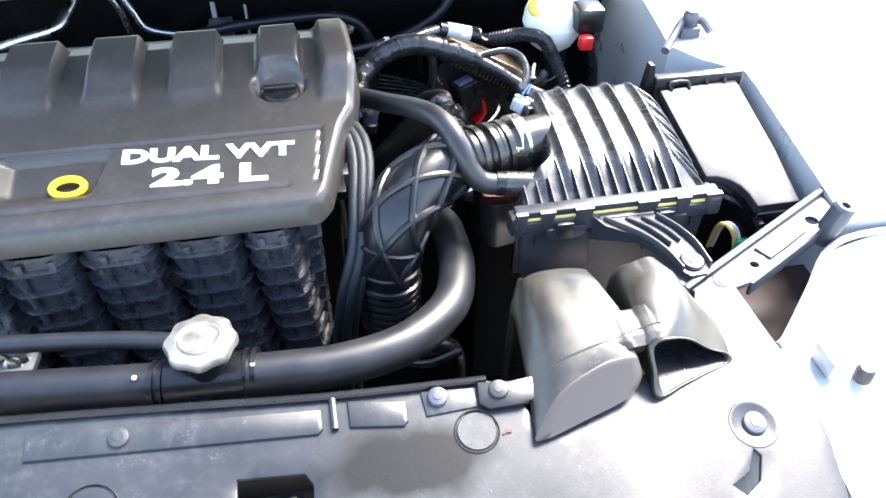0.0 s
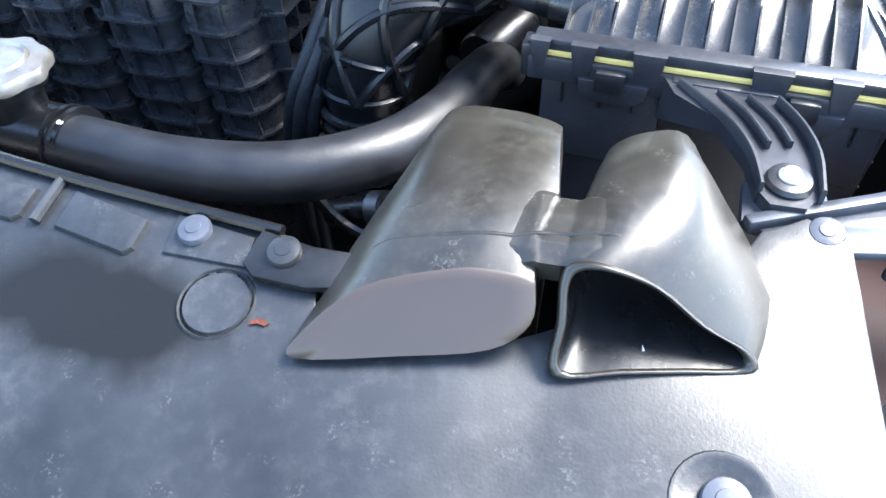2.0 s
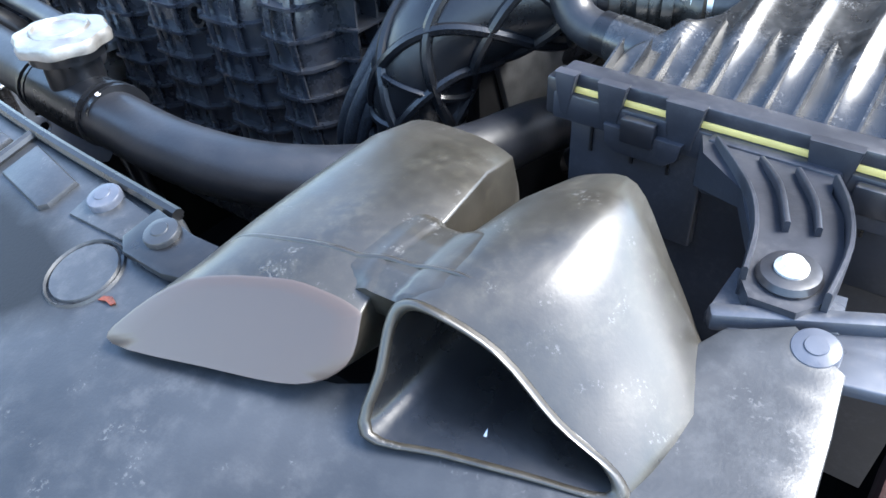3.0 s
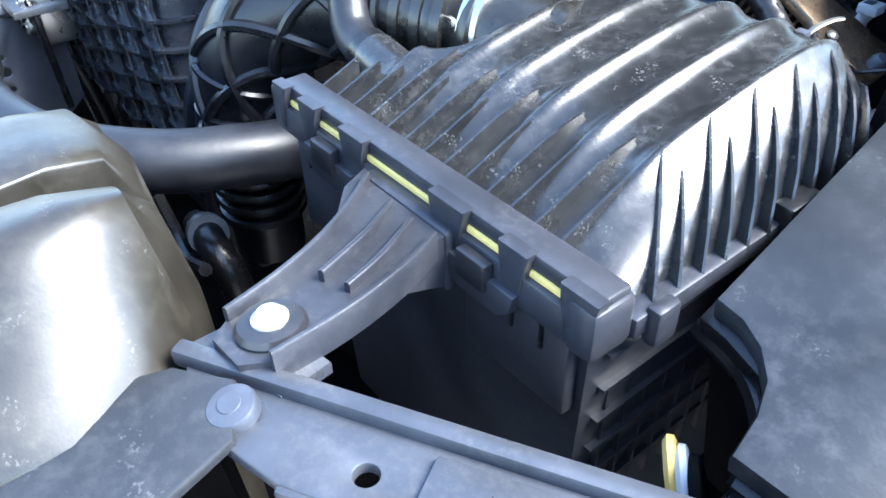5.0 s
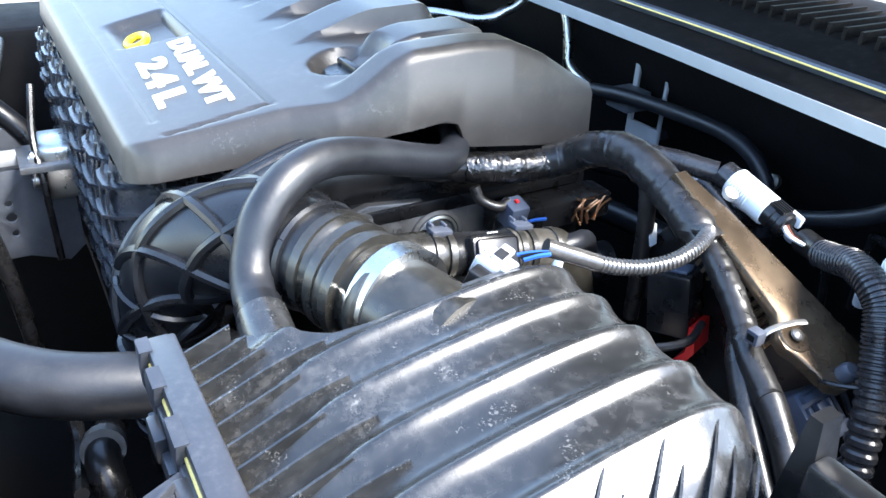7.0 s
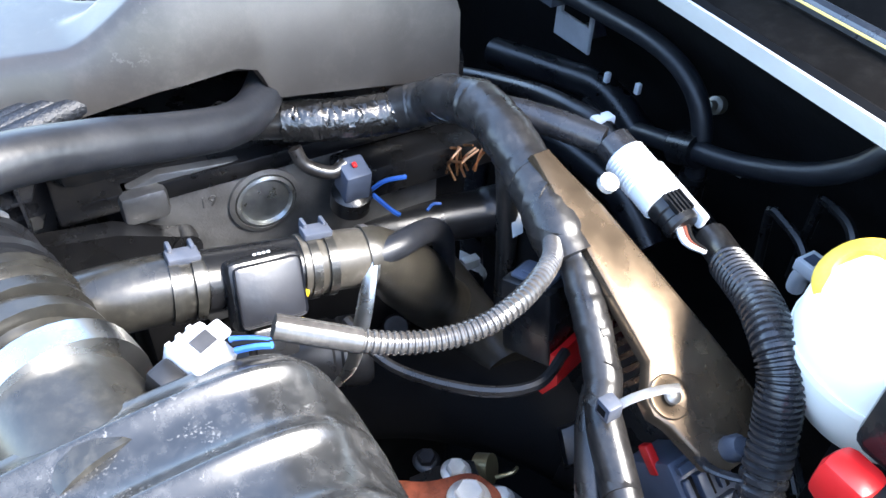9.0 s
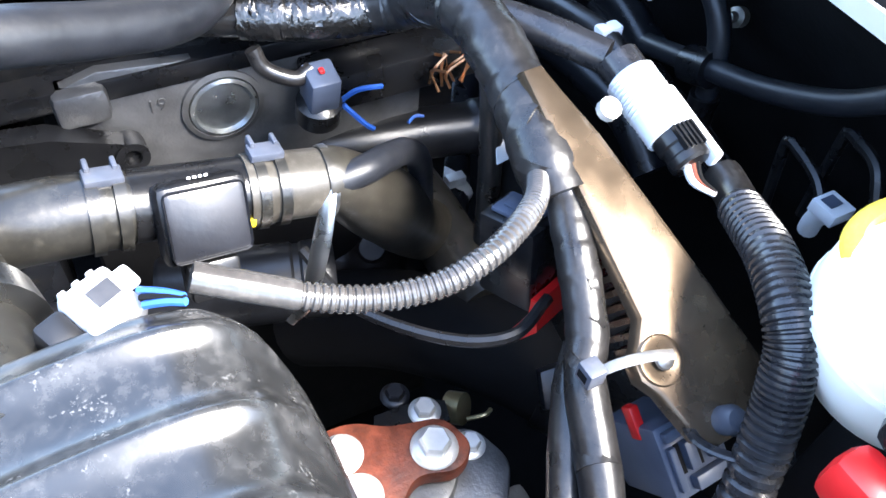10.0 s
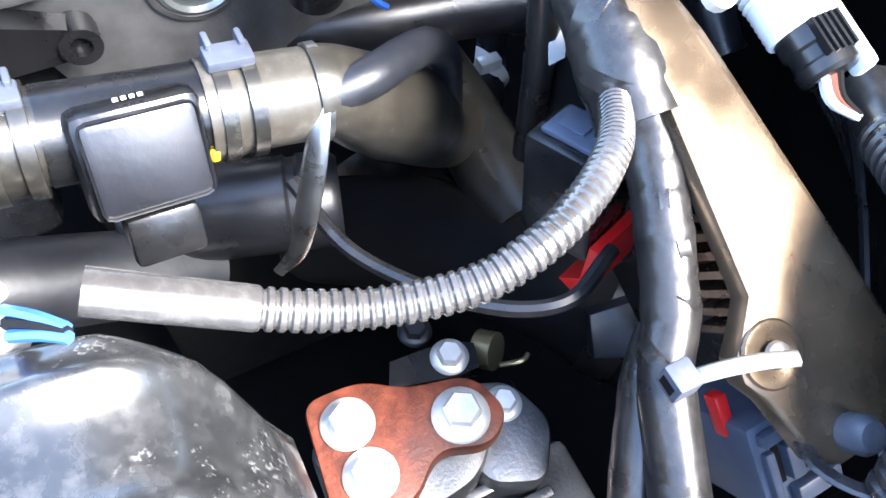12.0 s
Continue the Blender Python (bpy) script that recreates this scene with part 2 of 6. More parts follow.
def add_tube(bm, pts, r, seg=16, n=8, flat=1.0, caps=True):
    """Sweeps a round section along pts; r is a radius or a function of 0..1."""
    fr = frames(spline(pts, n) if n > 1 else [Vector(q) for q in pts])
    rings = []
    for i, (p, a, b) in enumerate(fr):
        rad = r(i / (len(fr) - 1)) if callable(r) else r
        rings.append([bm.verts.new(p + (a * math.cos(2 * math.pi * k / seg) * flat + b * math.sin(2 * math.pi * k / seg)) * rad) for k in range(seg)])
    for u, v in zip(rings, rings[1:]):
        for k in range(seg):
            bm.faces.new((u[k], u[(k + 1) % seg], v[(k + 1) % seg], v[k]))
    if caps:
        bm.faces.new(rings[0])
        bm.faces.new(rings[-1][::-1])
    return bm


def tube(pts, r, seg=16, n=8, flat=1.0):
    return add_tube(bmesh.new(), pts, r, seg, n, flat)


def add_box(bm, a, b, m=None, bevel=0.0, taper=0.0):
    """A box between two corners; taper draws the lower end in."""
    v = []
    cx, cy = (a[0] + b[0]) / 2, (a[1] + b[1]) / 2
    for x, y, z in [(i, j, k) for k in (a[2], b[2]) for j in (a[1], b[1]) for i in (a[0], b[0])]:
        f = 1 - taper if z == a[2] else 1
        p = Vector((cx + (x - cx) * f, cy + (y - cy) * f, z))
        v.append(bm.verts.new(m @ p if m else p))
    fs = [bm.faces.new([v[i] for i in q]) for q in ((0, 2, 3, 1), (4, 5, 7, 6), (0, 1, 5, 4), (2, 6, 7, 3), (0, 4, 6, 2), (1, 3, 7, 5))]
    if bevel:
        es = list({e for f in fs for e in f.edges})
        bmesh.ops.bevel(bm, geom=es, offset=bevel, segments=2, affect="EDGES", profile=0.5)
    return bm


def box(a, b, m=None, bevel=0.002, taper=0.0):
    return add_box(bmesh.new(), a, b, m, bevel, taper)


def add_lathe(bm, prof, m=None, seg=28):
    """Turns (radius, height) pairs round the z axis of m."""
    m = m or Matrix()
    rings = []
    for r, z in prof:
        if r <= 1e-6:
            rings.append([bm.verts.new(m @ Vector((0, 0, z)))])
        else:
            rings.append([bm.verts.new(m @ Vector((r * math.cos(2 * math.pi * k / seg), r * math.sin(2 * math.pi * k / seg), z))) for k in range(seg)])
    for u, v in zip(rings, rings[1:]):
        for k in range(seg):
            k2 = (k + 1) % seg
            if len(u) == 1 and len(v) > 1:
                bm.faces.new((u[0], v[k], v[k2]))
            elif len(v) == 1 and len(u) > 1:
                bm.faces.new((u[k], u[k2], v[0]))
            elif len(u) > 1:
                bm.faces.new((u[k], u[k2], v[k2], v[k]))
    return bm


def lathe(prof, m=None, seg=28):
    return add_lathe(bmesh.new(), prof, m, seg)


def plate(outline, z0, z1, m=None, bevel=0.0, holes=()):
    """A flat plate with the outline (x, y), holes cut through it, between two heights of m."""
    bm = bmesh.new()
    m = m or Matrix()
    edges = []
    for loop in (outline, *holes):
        vs = [bm.verts.new((x, y, z0)) for x, y in loop]
        edges += [bm.edges.new((vs[i], vs[(i + 1) % len(vs)])) for i in range(len(vs))]
    bmesh.ops.triangle_fill(bm, use_beauty=True, use_dissolve=True, edges=edges)
    ext = bmesh.ops.extrude_face_region(bm, geom=list(bm.faces))
    for g in ext["geom"]:
        if isinstance(g, bmesh.types.BMVert):
            g.co.z = z1
    if bevel:
        top = max(z0, z1)
        es = [e for e in bm.edges if all(abs(v.co.z - top) < 1e-6 for v in e.verts) and len(e.link_faces) == 2 and e.calc_face_angle(0) > 0.5]
        bmesh.ops.bevel(bm, geom=es, offset=bevel, segments=2, affect="EDGES", profile=0.5)
    bmesh.ops.transform(bm, matrix=m, verts=bm.verts)
    return bm


def circle(cx, cy, r, n=24):
    return [(cx + r * math.cos(2 * math.pi * k / n), cy + r * math.sin(2 * math.pi * k / n)) for k in range(n)]


def loft(sections, caps=(True, True)):
    """Skins closed sections of equal point counts."""
    bm = bmesh.new()
    rings = [[bm.verts.new(p) for p in s] for s in sections]
    n = len(rings[0])
    for u, v in zip(rings, rings[1:]):
        for k in range(n):
            bm.faces.new((u[k], u[(k + 1) % n], v[(k + 1) % n], v[k]))
    if caps[0]:
        bm.faces.new(rings[0][::-1])
    if caps[1]:
        bm.faces.new(rings[-1])
    return bm


def closed_curve(pts, n=5, corner=()):
    """A smooth closed loop through pts."""
    p = [Vector(q) for q in pts]
    k = len(p)
    out = []
    for i in range(k):
        a, b, c, d = p[(i - 1) % k], p[i], p[(i + 1) % k], p[(i + 2) % k]
        for j in range(n):
            t = j / n
            out.append(0.5 * (2 * b + (c - a) * t + (2 * a - 5 * b + 4 * c - d) * t * t + (3 * b - a - 3 * c + d) * t ** 3))
    return out


def field(nx, ny, fx, skirt=None):
    """A sheet of nx by ny cells through fx(u, v) -> point; skirt closes its rim down to that height."""
    bm = bmesh.new()
    g = [[bm.verts.new(fx(i / nx, j / ny)) for i in range(nx + 1)] for j in range(ny + 1)]
    for j in range(ny):
        for i in range(nx):
            bm.faces.new((g[j][i], g[j][i + 1], g[j + 1][i + 1], g[j + 1][i]))
    if skirt is not None:
        rim = [g[0][i] for i in range(nx)] + [g[j][nx] for j in range(ny)] + [g[ny][i] for i in range(nx, 0, -1)] + [g[j][0] for j in range(ny, 0, -1)]
        low = [bm.verts.new(skirt(v.co)) for v in rim]
        k = len(rim)
        for i in range(k):
            bm.faces.new((rim[i], low[i], low[(i + 1) % k], rim[(i + 1) % k]))
        bm.faces.new(low)
    return bm


def interp(x, table):
    if x <= table[0][0]:
        return table[0][1]
    for (a, p), (b, q) in zip(table, table[1:]):
        if x <= b:
            t = (x - a) / (b - a)
            return p + (q - p) * t
    return table[-1][1]


def smooth(a, b, x):
    t = min(1.0, max(0.0, (x - a) / (b - a)))
    return t * t * (3 - 2 * t)


def upright(p, axis=(0, 0, 1)):
    """A pose at p whose z axis points along axis."""
    return Matrix.Translation(p) @ Vector(axis).to_track_quat("Z", "Y").to_matrix().to_4x4()


def add_hex(bm, m, r, h):
    vs = [[bm.verts.new(m @ Vector((q * math.cos(math.pi * k / 3), q * math.sin(math.pi * k / 3), z))) for k in range(6)] for q, z in ((r, 0), (r, h * 0.8), (r * 0.84, h))]
    for u, v in zip(vs, vs[1:]):
        for k in range(6):
            bm.faces.new((u[k], u[(k + 1) % 6], v[(k + 1) % 6], v[k]))
    bm.faces.new(vs[-1])
    bm.faces.new(vs[0][::-1])


def flange_bolt(name, p, axis, r, label, group, material=None):
    """A hexagon bolt with a round flange."""
    m = upright(p, axis)
    t = thing(name, p, label, "bolt", group)
    bm = lathe([(0, 0), (r * 1.45, 0), (r * 1.5, r * 0.12), (r * 1.4, r * 0.26), (r * 1.05, r * 0.42), (0, r * 0.42)], m)
    part("flange", bm, material or M_BOLT, t)
    bm = bmesh.new()
    add_hex(bm, m @ Matrix.Translation((0, 0, r * 0.36)), r, r * 0.85)
    part("head", bm, material or M_BOLT, t, angle=20)
    return t


def push_pin(p, axis, r, label, material):
    m = upright(p, axis)
    t = thing("push_pin", p, label, "push pin", "push pins on the front panel")
    part("head", lathe([(0, -0.004), (r, -0.004), (r, 0.0006), (r * 0.93, 0.0016), (r * 0.6, 0.0024), (0, 0.0027)], m), material, t)
    part("centre", lathe([(r * 0.5, 0.0022), (r * 0.45, 0.003), (0, 0.0032)], m), material, t)
    return t


def words(text, size, depth, m, stretch=1.0, bold=0.0):
    """Raised letters as a mesh, from the built-in font."""
    cu = bpy.data.curves.new("letters", "FONT")
    cu.body, cu.size, cu.extrude, cu.offset = text, size, depth, bold
    cu.resolution_u = 3
    ob = bpy.data.objects.new("letters", cu)
    scene.collection.objects.link(ob)
    me = bpy.data.meshes.new_from_object(ob.evaluated_get(bpy.context.evaluated_depsgraph_get()))
    bpy.data.objects.remove(ob)
    bm = bmesh.new()
    bm.from_mesh(me)
    bpy.data.meshes.remove(me)
    bmesh.ops.transform(bm, matrix=m @ Matrix.Diagonal((stretch, 1, 1, 1)), verts=bm.verts)
    return bm

# ---- ground and the car's bay ----
bm = bmesh.new()
bmesh.ops.create_grid(bm, x_segments=4, y_segments=4, size=400)
bmesh.ops.translate(bm, verts=bm.verts, vec=(0, 0, -0.80))
single("ground", bm, M_GROUND, "pale gravelly ground under the car", "ground", kind="structure")

# firewall, behind the engine
EDGE = [(-0.9, 0.805), (-0.5, 0.785), (-0.247, 0.769), (-0.056, 0.756), (0.119, 0.738), (0.234, 0.726), (0.62, 0.68)]


def wall_pt(x, z, back=0.0):
    """The firewall leans back below the cowl."""
    return Vector((x, interp(x, EDGE) + 0.12 + 0.5 * min(0.15, max(0.0, -z)) + back, z))


bm = loft([[wall_pt(-0.86 + 1.48 * k / 24, 0.066 - 0.686 * v) for k in range(25)] + [wall_pt(-0.86 + 1.48 * k / 24, 0.066 - 0.686 * v, 0.03) for k in range(24, -1, -1)] for v in (0, 0.05, 0.09, 0.15, 0.21, 0.3, 1.0)])
single("wall_firewall", bm, M_FIRE, "black felt-lined firewall behind the engine", "firewall", kind="structure")
# floor tray, open over a strip beside the radiator
bm = plate([(-0.86, -0.02), (0.62, -0.02), (0.62, 1.04), (-0.86, 1.04)], -0.62, -0.61, holes=[[(-0.02, 0.12), (0.16, 0.12), (0.16, 0.3), (-0.02, 0.3)]])
single("floor", bm, M_DARK, "dark plastic undertray below the engine", "undertray", kind="structure")
# radiator behind the front panel
bm = box((-0.62, -0.03, -0.61), (0.3, 0.02, -0.06), bevel=0.003)
single("radiator", bm, M_DARK, "dark radiator core behind the front panel", "radiator")

# wing on the near side: inner panel, top flange and outer skin
wing = thing("wing_panel", (0.6, 0.3, -0.8), "silver painted front wing of the car", "wing panel", kind="structure")


def wing_top(u, v):
    y = 0.165 + 0.815 * v
    s = y + 0.02
    x0 = 0.49 + 0.03 * s - 0.085 * smooth(0.43, 0.5, y) + 0.05 * smooth(0.75, 1.0, s)
    x = x0 + 0.33 * u
    z = -0.03 + 0.15 * s + 0.045 * smooth(0.1, 0.5, u) - 0.22 * smooth(0.55, 1.0, u) ** 2
    return Vector((x, y, z))


part("outer_skin", field(18, 24, wing_top, skirt=lambda c: Vector((c.x, c.y, -0.7))), M_PAINT, wing)

# wing on the far side
far = thing("wing_panel", (-0.75, 0.3, -0.8), "silver painted inner wing on the far side", "wing panel", kind="structure")
# inner panel near-black: the shade round the far wing, put into its colour
bm = box((-0.9, -0.02, -0.7), (-0.72, 1.04, -0.02), bevel=0.01)
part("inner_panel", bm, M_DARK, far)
part("rail", box((-0.47, 0.02, -0.109), (-0.45, 0.205, -0.094), bevel=0.004), M_PAINT, far, "pale painted cross rail")
part("rail_arm", box((-0.74, 0.02, -0.112), (-0.46, 0.05, -0.096), bevel=0.004), M_INNER, far)
YZ = Matrix(((0, 0, 1, 0), (1, 0, 0, 0), (0, 1, 0, 0), (0, 0, 0, 1)))
bm = plate([(0.142, -0.114), (0.19, -0.114), (0.232, -0.15), (0.232, -0.225), (0.212, -0.242), (0.17, -0.226), (0.14, -0.226), (0.132, -0.16)], -0.458, -0.453, YZ, bevel=0.0015,
           holes=[circle(0.16, -0.155, 0.0042), circle(0.16, -0.173, 0.0062), circle(0.16, -0.194, 0.004)])
part("bracket_plate", bm, M_INNER, far, "pale blue grey plate with three holes")
part("lower_wall", box((-0.62, 0.09, -0.28), (-0.6, 0.21, -0.115), bevel=0.004), M_INNER, far)
stay = thing("upright_hose", (-0.44, 0.145, -0.3), "black ribbed hose with a pale ring at its top", "hose")
part("tube", tube([(-0.44, 0.127, -0.106), (-0.44, 0.132, -0.16), (-0.44, 0.143, -0.25), (-0.44, 0.15, -0.36)], 0.0095, seg=16, n=6), M_CONDUIT2, stay)
part("ring", lathe([(0.0085, 0.0), (0.0125, 0.0), (0.0135, 0.002), (0.0125, 0.004), (0.0085, 0.004)], upright((-0.44, 0.127, -0.106), (0.05, -0.1, 1)), 24), M_BOLT, stay)

# cowl: painted edge, dark trim behind it, grille
cowl = thing("cowl", (0, 0.68, 0.1), "dark plastic cowl with a white painted front edge", "cowl", kind="structure")
EX = [-0.9, -0.5, -0.247, -0.056, 0.119, 0.234, 0.45, 0.62]
part("painted_edge", loft([[Vector((-0.9 + 1.52 * k / 30, interp(-0.9 + 1.52 * k / 30, EDGE) + a, b)) for a, b in ((0.011, 0.06), (0.014, 0.06), (0.005, 0.0755), (0.0005, 0.0765))] for k in range(31)]), M_WHITE, cowl)
part("drip_channel", add_tube(bmesh.new(), [(x, interp(x, EDGE) + 0.0115, 0.0705) for x in EX], 0.006, seg=8, n=5), M_DARK, cowl)
part("trim_panel", field(24, 10, lambda u, v: Vector((-0.9 + 1.52 * u, interp(-0.9 + 1.52 * u, EDGE) + 0.0105 + 0.3 * v, 0.07 + 0.03 * v + 0.006 * math.sin(v * 16)))), M_COWL, cowl)
part("seal_strip", add_tube(bmesh.new(), [(x, interp(x, EDGE) + 0.06, 0.083) for x in EX], 0.0055, seg=8, n=5), M_BAR, cowl)
part("seal_edge", add_tube(bmesh.new(), [(x, interp(x, EDGE) + 0.053, 0.0845) for x in EX], 0.0009, seg=6, n=5), M_GASKET, cowl, "thin yellow edge of the seal")
for k in range(50):
    x = -0.5 + 0.019 * k
    part("grille_rib", box((x, interp(x, EDGE) + 0.15, 0.084), (x + 0.004, interp(x, EDGE) + 0.26, 0.1), bevel=0), M_COWL, cowl)

# bonnet, open over the bay
bonnet = thing("bonnet", (0, 1.0, 0.14), "open bonnet with a dark lined underside", "bonnet", kind="structure")
bm = field(16, 16, lambda u, v: Vector((-0.86 + 1.3 * u, 1.06 - 0.34 * v - 0.03 * math.sin(math.pi * u), 0.13 + 0.86 * v + 0.03 * math.sin(math.pi * u))))
part("lining", bm, M_LINING, bonnet)
for k in range(9):
    x = -0.78 + 0.15 * k
    part("stiffener", tube([(x, 1.025, 0.16), (x, 0.87, 0.54), (x, 0.725, 0.92)], 0.012, seg=8, n=4), M_COWL, bonnet)

# ---- front panel over the radiator ----
SL = math.tan(radians(13))


def tilt_pose(x, y, h=0.0):
    """A pose on the sloping front panel, its z axis square to it."""
    return Matrix.Translation((x, y, SL * y + h)) @ Matrix.Rotation(radians(13), 4, "X")


def on_panel(pts):
    """Plan outline (x, y) to the panel's own flat coordinates."""
    return [(x, y / math.cos(radians(13))) for x, y in pts]


def panel_drop(x, y):
    """How far the panel sags below its plane towards the lamp side."""
    return 0.006 * smooth(0.14, 0.2, x) + 0.014 * smooth(0.2, 0.29, x) * smooth(-0.06, 0.09, y)


PANEL = Matrix.Rotation(radians(13), 4, "X")
panel = thing("front_panel", (0, -0.05, -0.02), "grey weathered plastic panel over the radiator", "front panel")
outline = [(-0.62, 0.055), (-0.36, 0.038), (-0.227, 0.028), (-0.09, 0.017), (0.045, 0.012), (0.06, 0.006), (0.072, -0.012), (0.08, -0.03), (0.085, -0.04),
           (0.12, -0.035), (0.17, -0.015), (0.2, 0.005), (0.24, 0.03), (0.262, 0.052), (0.278, 0.086), (0.3, 0.1), (0.322, 0.088), (0.326, 0.062), (0.336, -0.03), (0.333, -0.085), (0.32, -0.16), (0.2, -0.19), (-0.62, -0.16)]
slot = [(-0.172, -0.042), (-0.118, -0.046), (-0.112, -0.056), (-0.114, -0.09), (-0.172, -0.086)]
bm = plate(on_panel(outline), -0.004, 0.0, PANEL, bevel=0.0015, holes=[on_panel(slot), on_panel([(0.232, -0.108), (0.25, -0.1), (0.262, -0.082), (0.266, -0.088), (0.256, -0.108), (0.24, -0.118)])])
bmesh.ops.triangulate(bm, faces=bm.faces)
for _ in range(6):
    long_edges = [e for e in bm.edges if e.calc_length() > 0.022]
    if long_edges:
        bmesh.ops.subdivide_edges(bm, edges=long_edges, cuts=1)
        bmesh.ops.triangulate(bm, faces=bm.faces)
for v in bm.verts:
    v.co.z -= panel_drop(v.co.x, v.co.y)
sheet = part("sheet", bm, M_SHEET, panel)
# raised rear edge and rib
bm = bmesh.new()
add_tube(bm, [Vector((x, y, SL * y + 0.003)) for x, y in [(-0.62, 0.052), (-0.36, 0.036), (-0.227, 0.026), (-0.09, 0.0155), (0.045, 0.0105)]], 0.0034, seg=8, n=5)
part("edge_lip", bm, M_PLASTIC, panel)
bm = add_tube(bmesh.new(), [Vector((-0.09, y, SL * y + 0.002)) for y in (0.015, 0.002, -0.014)], 0.0032, seg=8, n=3)
part("rib", bm, M_SHIELD, panel)
for x0, x1, ya, yb in ((-0.34, -0.1, 0.018, 0.004), (-0.078, -0.028, 0.006, 0.0)):
    o = [(x0, ya + 0.004), (x1, yb + 0.002), (x1, yb - 0.016), (x1 - 0.004, yb - 0.02), (x0, ya - 0.02)]
    part("raised_strip", plate(on_panel(o), 0.0, 0.0035, PANEL, bevel=0.003), M_SHIELD, panel)
o = [(-0.014, 0.009), (0.032, 0.005), (0.034, -0.012), (-0.012, -0.014)]
part("pin_seat", plate(on_panel(o), 0.0, 0.0022, PANEL, bevel=0.001), M_SHIELD, panel)
part("disc_plug", lathe([(0.0, 0.0012), (0.0165, 0.0012), (0.0172, 0.0), (0.0185, 0.0), (0.0192, 0.0014), (0.02, 0.0)], tilt_pose(0.028, -0.033)), M_SHIELD, panel, "round blanking disc")
part("disc_plug", lathe([(0.0, 0.0012), (0.02, 0.0012), (0.0206, 0.0), (0.022, 0.0), (0.0226, 0.0014), (0.0235, 0.0)], tilt_pose(-0.285, -0.05)), M_SHIELD, panel, "round blanking disc")
part("pin_collar", lathe([(0.0225, 0.0), (0.0215, 0.0012), (0.019, 0.0012), (0.018, 0.0006), (0.0, 0.0006)], tilt_pose(0.271, -0.061, -0.0065)), M_SHIELD, panel)
UPN = (0, -math.sin(radians(13)), math.cos(radians(13)))
push_pin((0.0, 0.0, 0.0045), UPN, 0.0088, "blue grey push pin in the front panel", M_GREYPIN)
push_pin((-0.265, 0.005, 0.006), UPN, 0.0088, "dull grey push pin in the front panel", M_SHIELD)
push_pin((0.272, -0.061, -0.0185), UPN, 0.0105, "pale grey push pin in a round recess", M_GREYPIN)
push_pin((0.3095, 0.094, 0.0005), UPN, 0.0092, "flat grey push pin at the panel corner", M_GREYPIN)
# bonnet latch below the slot
latch = thing("bonnet_latch", (-0.145, -0.065, -0.05), "dark bonnet latch under a slot", "latch")
part("case", box((-0.17, -0.085, -0.07), (-0.12, -0.045, -0.035), bevel=0.003), M_PLASTIC, latch)
part("hook", tube([(-0.16, -0.06, -0.033), (-0.145, -0.066, -0.022), (-0.128, -0.06, -0.028)], 0.005, seg=8, n=4), M_BASE, latch)
# a little dry leaf on the panel
bm = plate([(0, 0), (0.004, 0.0015), (0.008, 0.001), (0.0095, 0.003), (0.005, 0.0045), (0.001, 0.003)], 0, 0.0008, tilt_pose(0.049, -0.04, 0.0006))
single("dry_leaf", bm, M_RUST, "small orange dry leaf lying on the panel", "leaf")

# ---- air intake duct on the panel ----
duct = thing("intake_duct", (0.18, 0.03, -0.01), "black moulded twin-lobe air intake duct", "intake duct")


def lobe_section(lb, lt, ap, rb, bulge=0.35, n=30):
    """A closed section: up the side, over the crown, down the slope and back along the bottom."""
    lb, lt, ap, rb = Vector(lb), Vector(lt), Vector(ap), Vector(rb)
    up = (lt - lb)
    side = [lb, lb.lerp(lt, 0.5), lb.lerp(lt, 0.88) + Vector((-0.0005, 0, 0))]
    crown = [lt.lerp(ap, 0.22) + up * 0.03, ap]
    mid1 = ap.lerp(rb, 0.33) + up * bulge * 0.42
    mid2 = ap.lerp(rb, 0.66) + up * bulge * 0.3
    mid3 = ap.lerp(rb, 0.95) + up * 0.15
    bottom = [rb, rb.lerp(lb, 0.33), rb.lerp(lb, 0.67)]
    return closed_curve(side + crown + [mid1, mid2, mid3] + bottom, 4)


R = [((0.194, -0.026, -0.008), (0.190, 0.0, 0.031), (0.207, 0.002, 0.036), (0.277, 0.003, -0.011), 0.35),
     ((0.1935, -0.010, -0.006), (0.189, 0.012, 0.034), (0.212, 0.015, 0.040), (0.281, 0.018, -0.010), 0.6),
     ((0.189, 0.03, -0.008), (0.189, 0.04, 0.0355), (0.214, 0.043, 0.0435), (0.285, 0.045, -0.012), 0.95),
     ((0.190, 0.07, -0.012), (0.192, 0.072, 0.0335), (0.213, 0.075, 0.0455), (0.279, 0.076, -0.016), 1.12),
     ((0.191, 0.098, -0.025), (0.194, 0.098, 0.026), (0.212, 0.1, 0.039), (0.266, 0.096, -0.022), 1.08),
     ((0.193, 0.113, -0.2), (0.194, 0.110, 0.008), (0.214, 0.114, 0.018), (0.262, 0.108, -0.2), 0.17),
     ((0.195, 0.12, -0.2), (0.196, 0.118, -0.03), (0.214, 0.121, -0.022), (0.257, 0.115, -0.2), 0.1)]
outer = [lobe_section(*q) for q in R]
mouth = outer[0]
mid = sum(mouth, Vector()) / len(mouth)
nrm = (mouth[0] - mid).cross(mouth[8] - mid).normalized()
if nrm.y > 0:
    nrm = -nrm
shrink = [mid + (p - mid) * 0.935 for p in mouth]
rim_out = [mid + (p - mid) * 1.05 - nrm * 0.002 for p in mouth]
INTO = Vector((0.03, 0.95, 0.13)).normalized()
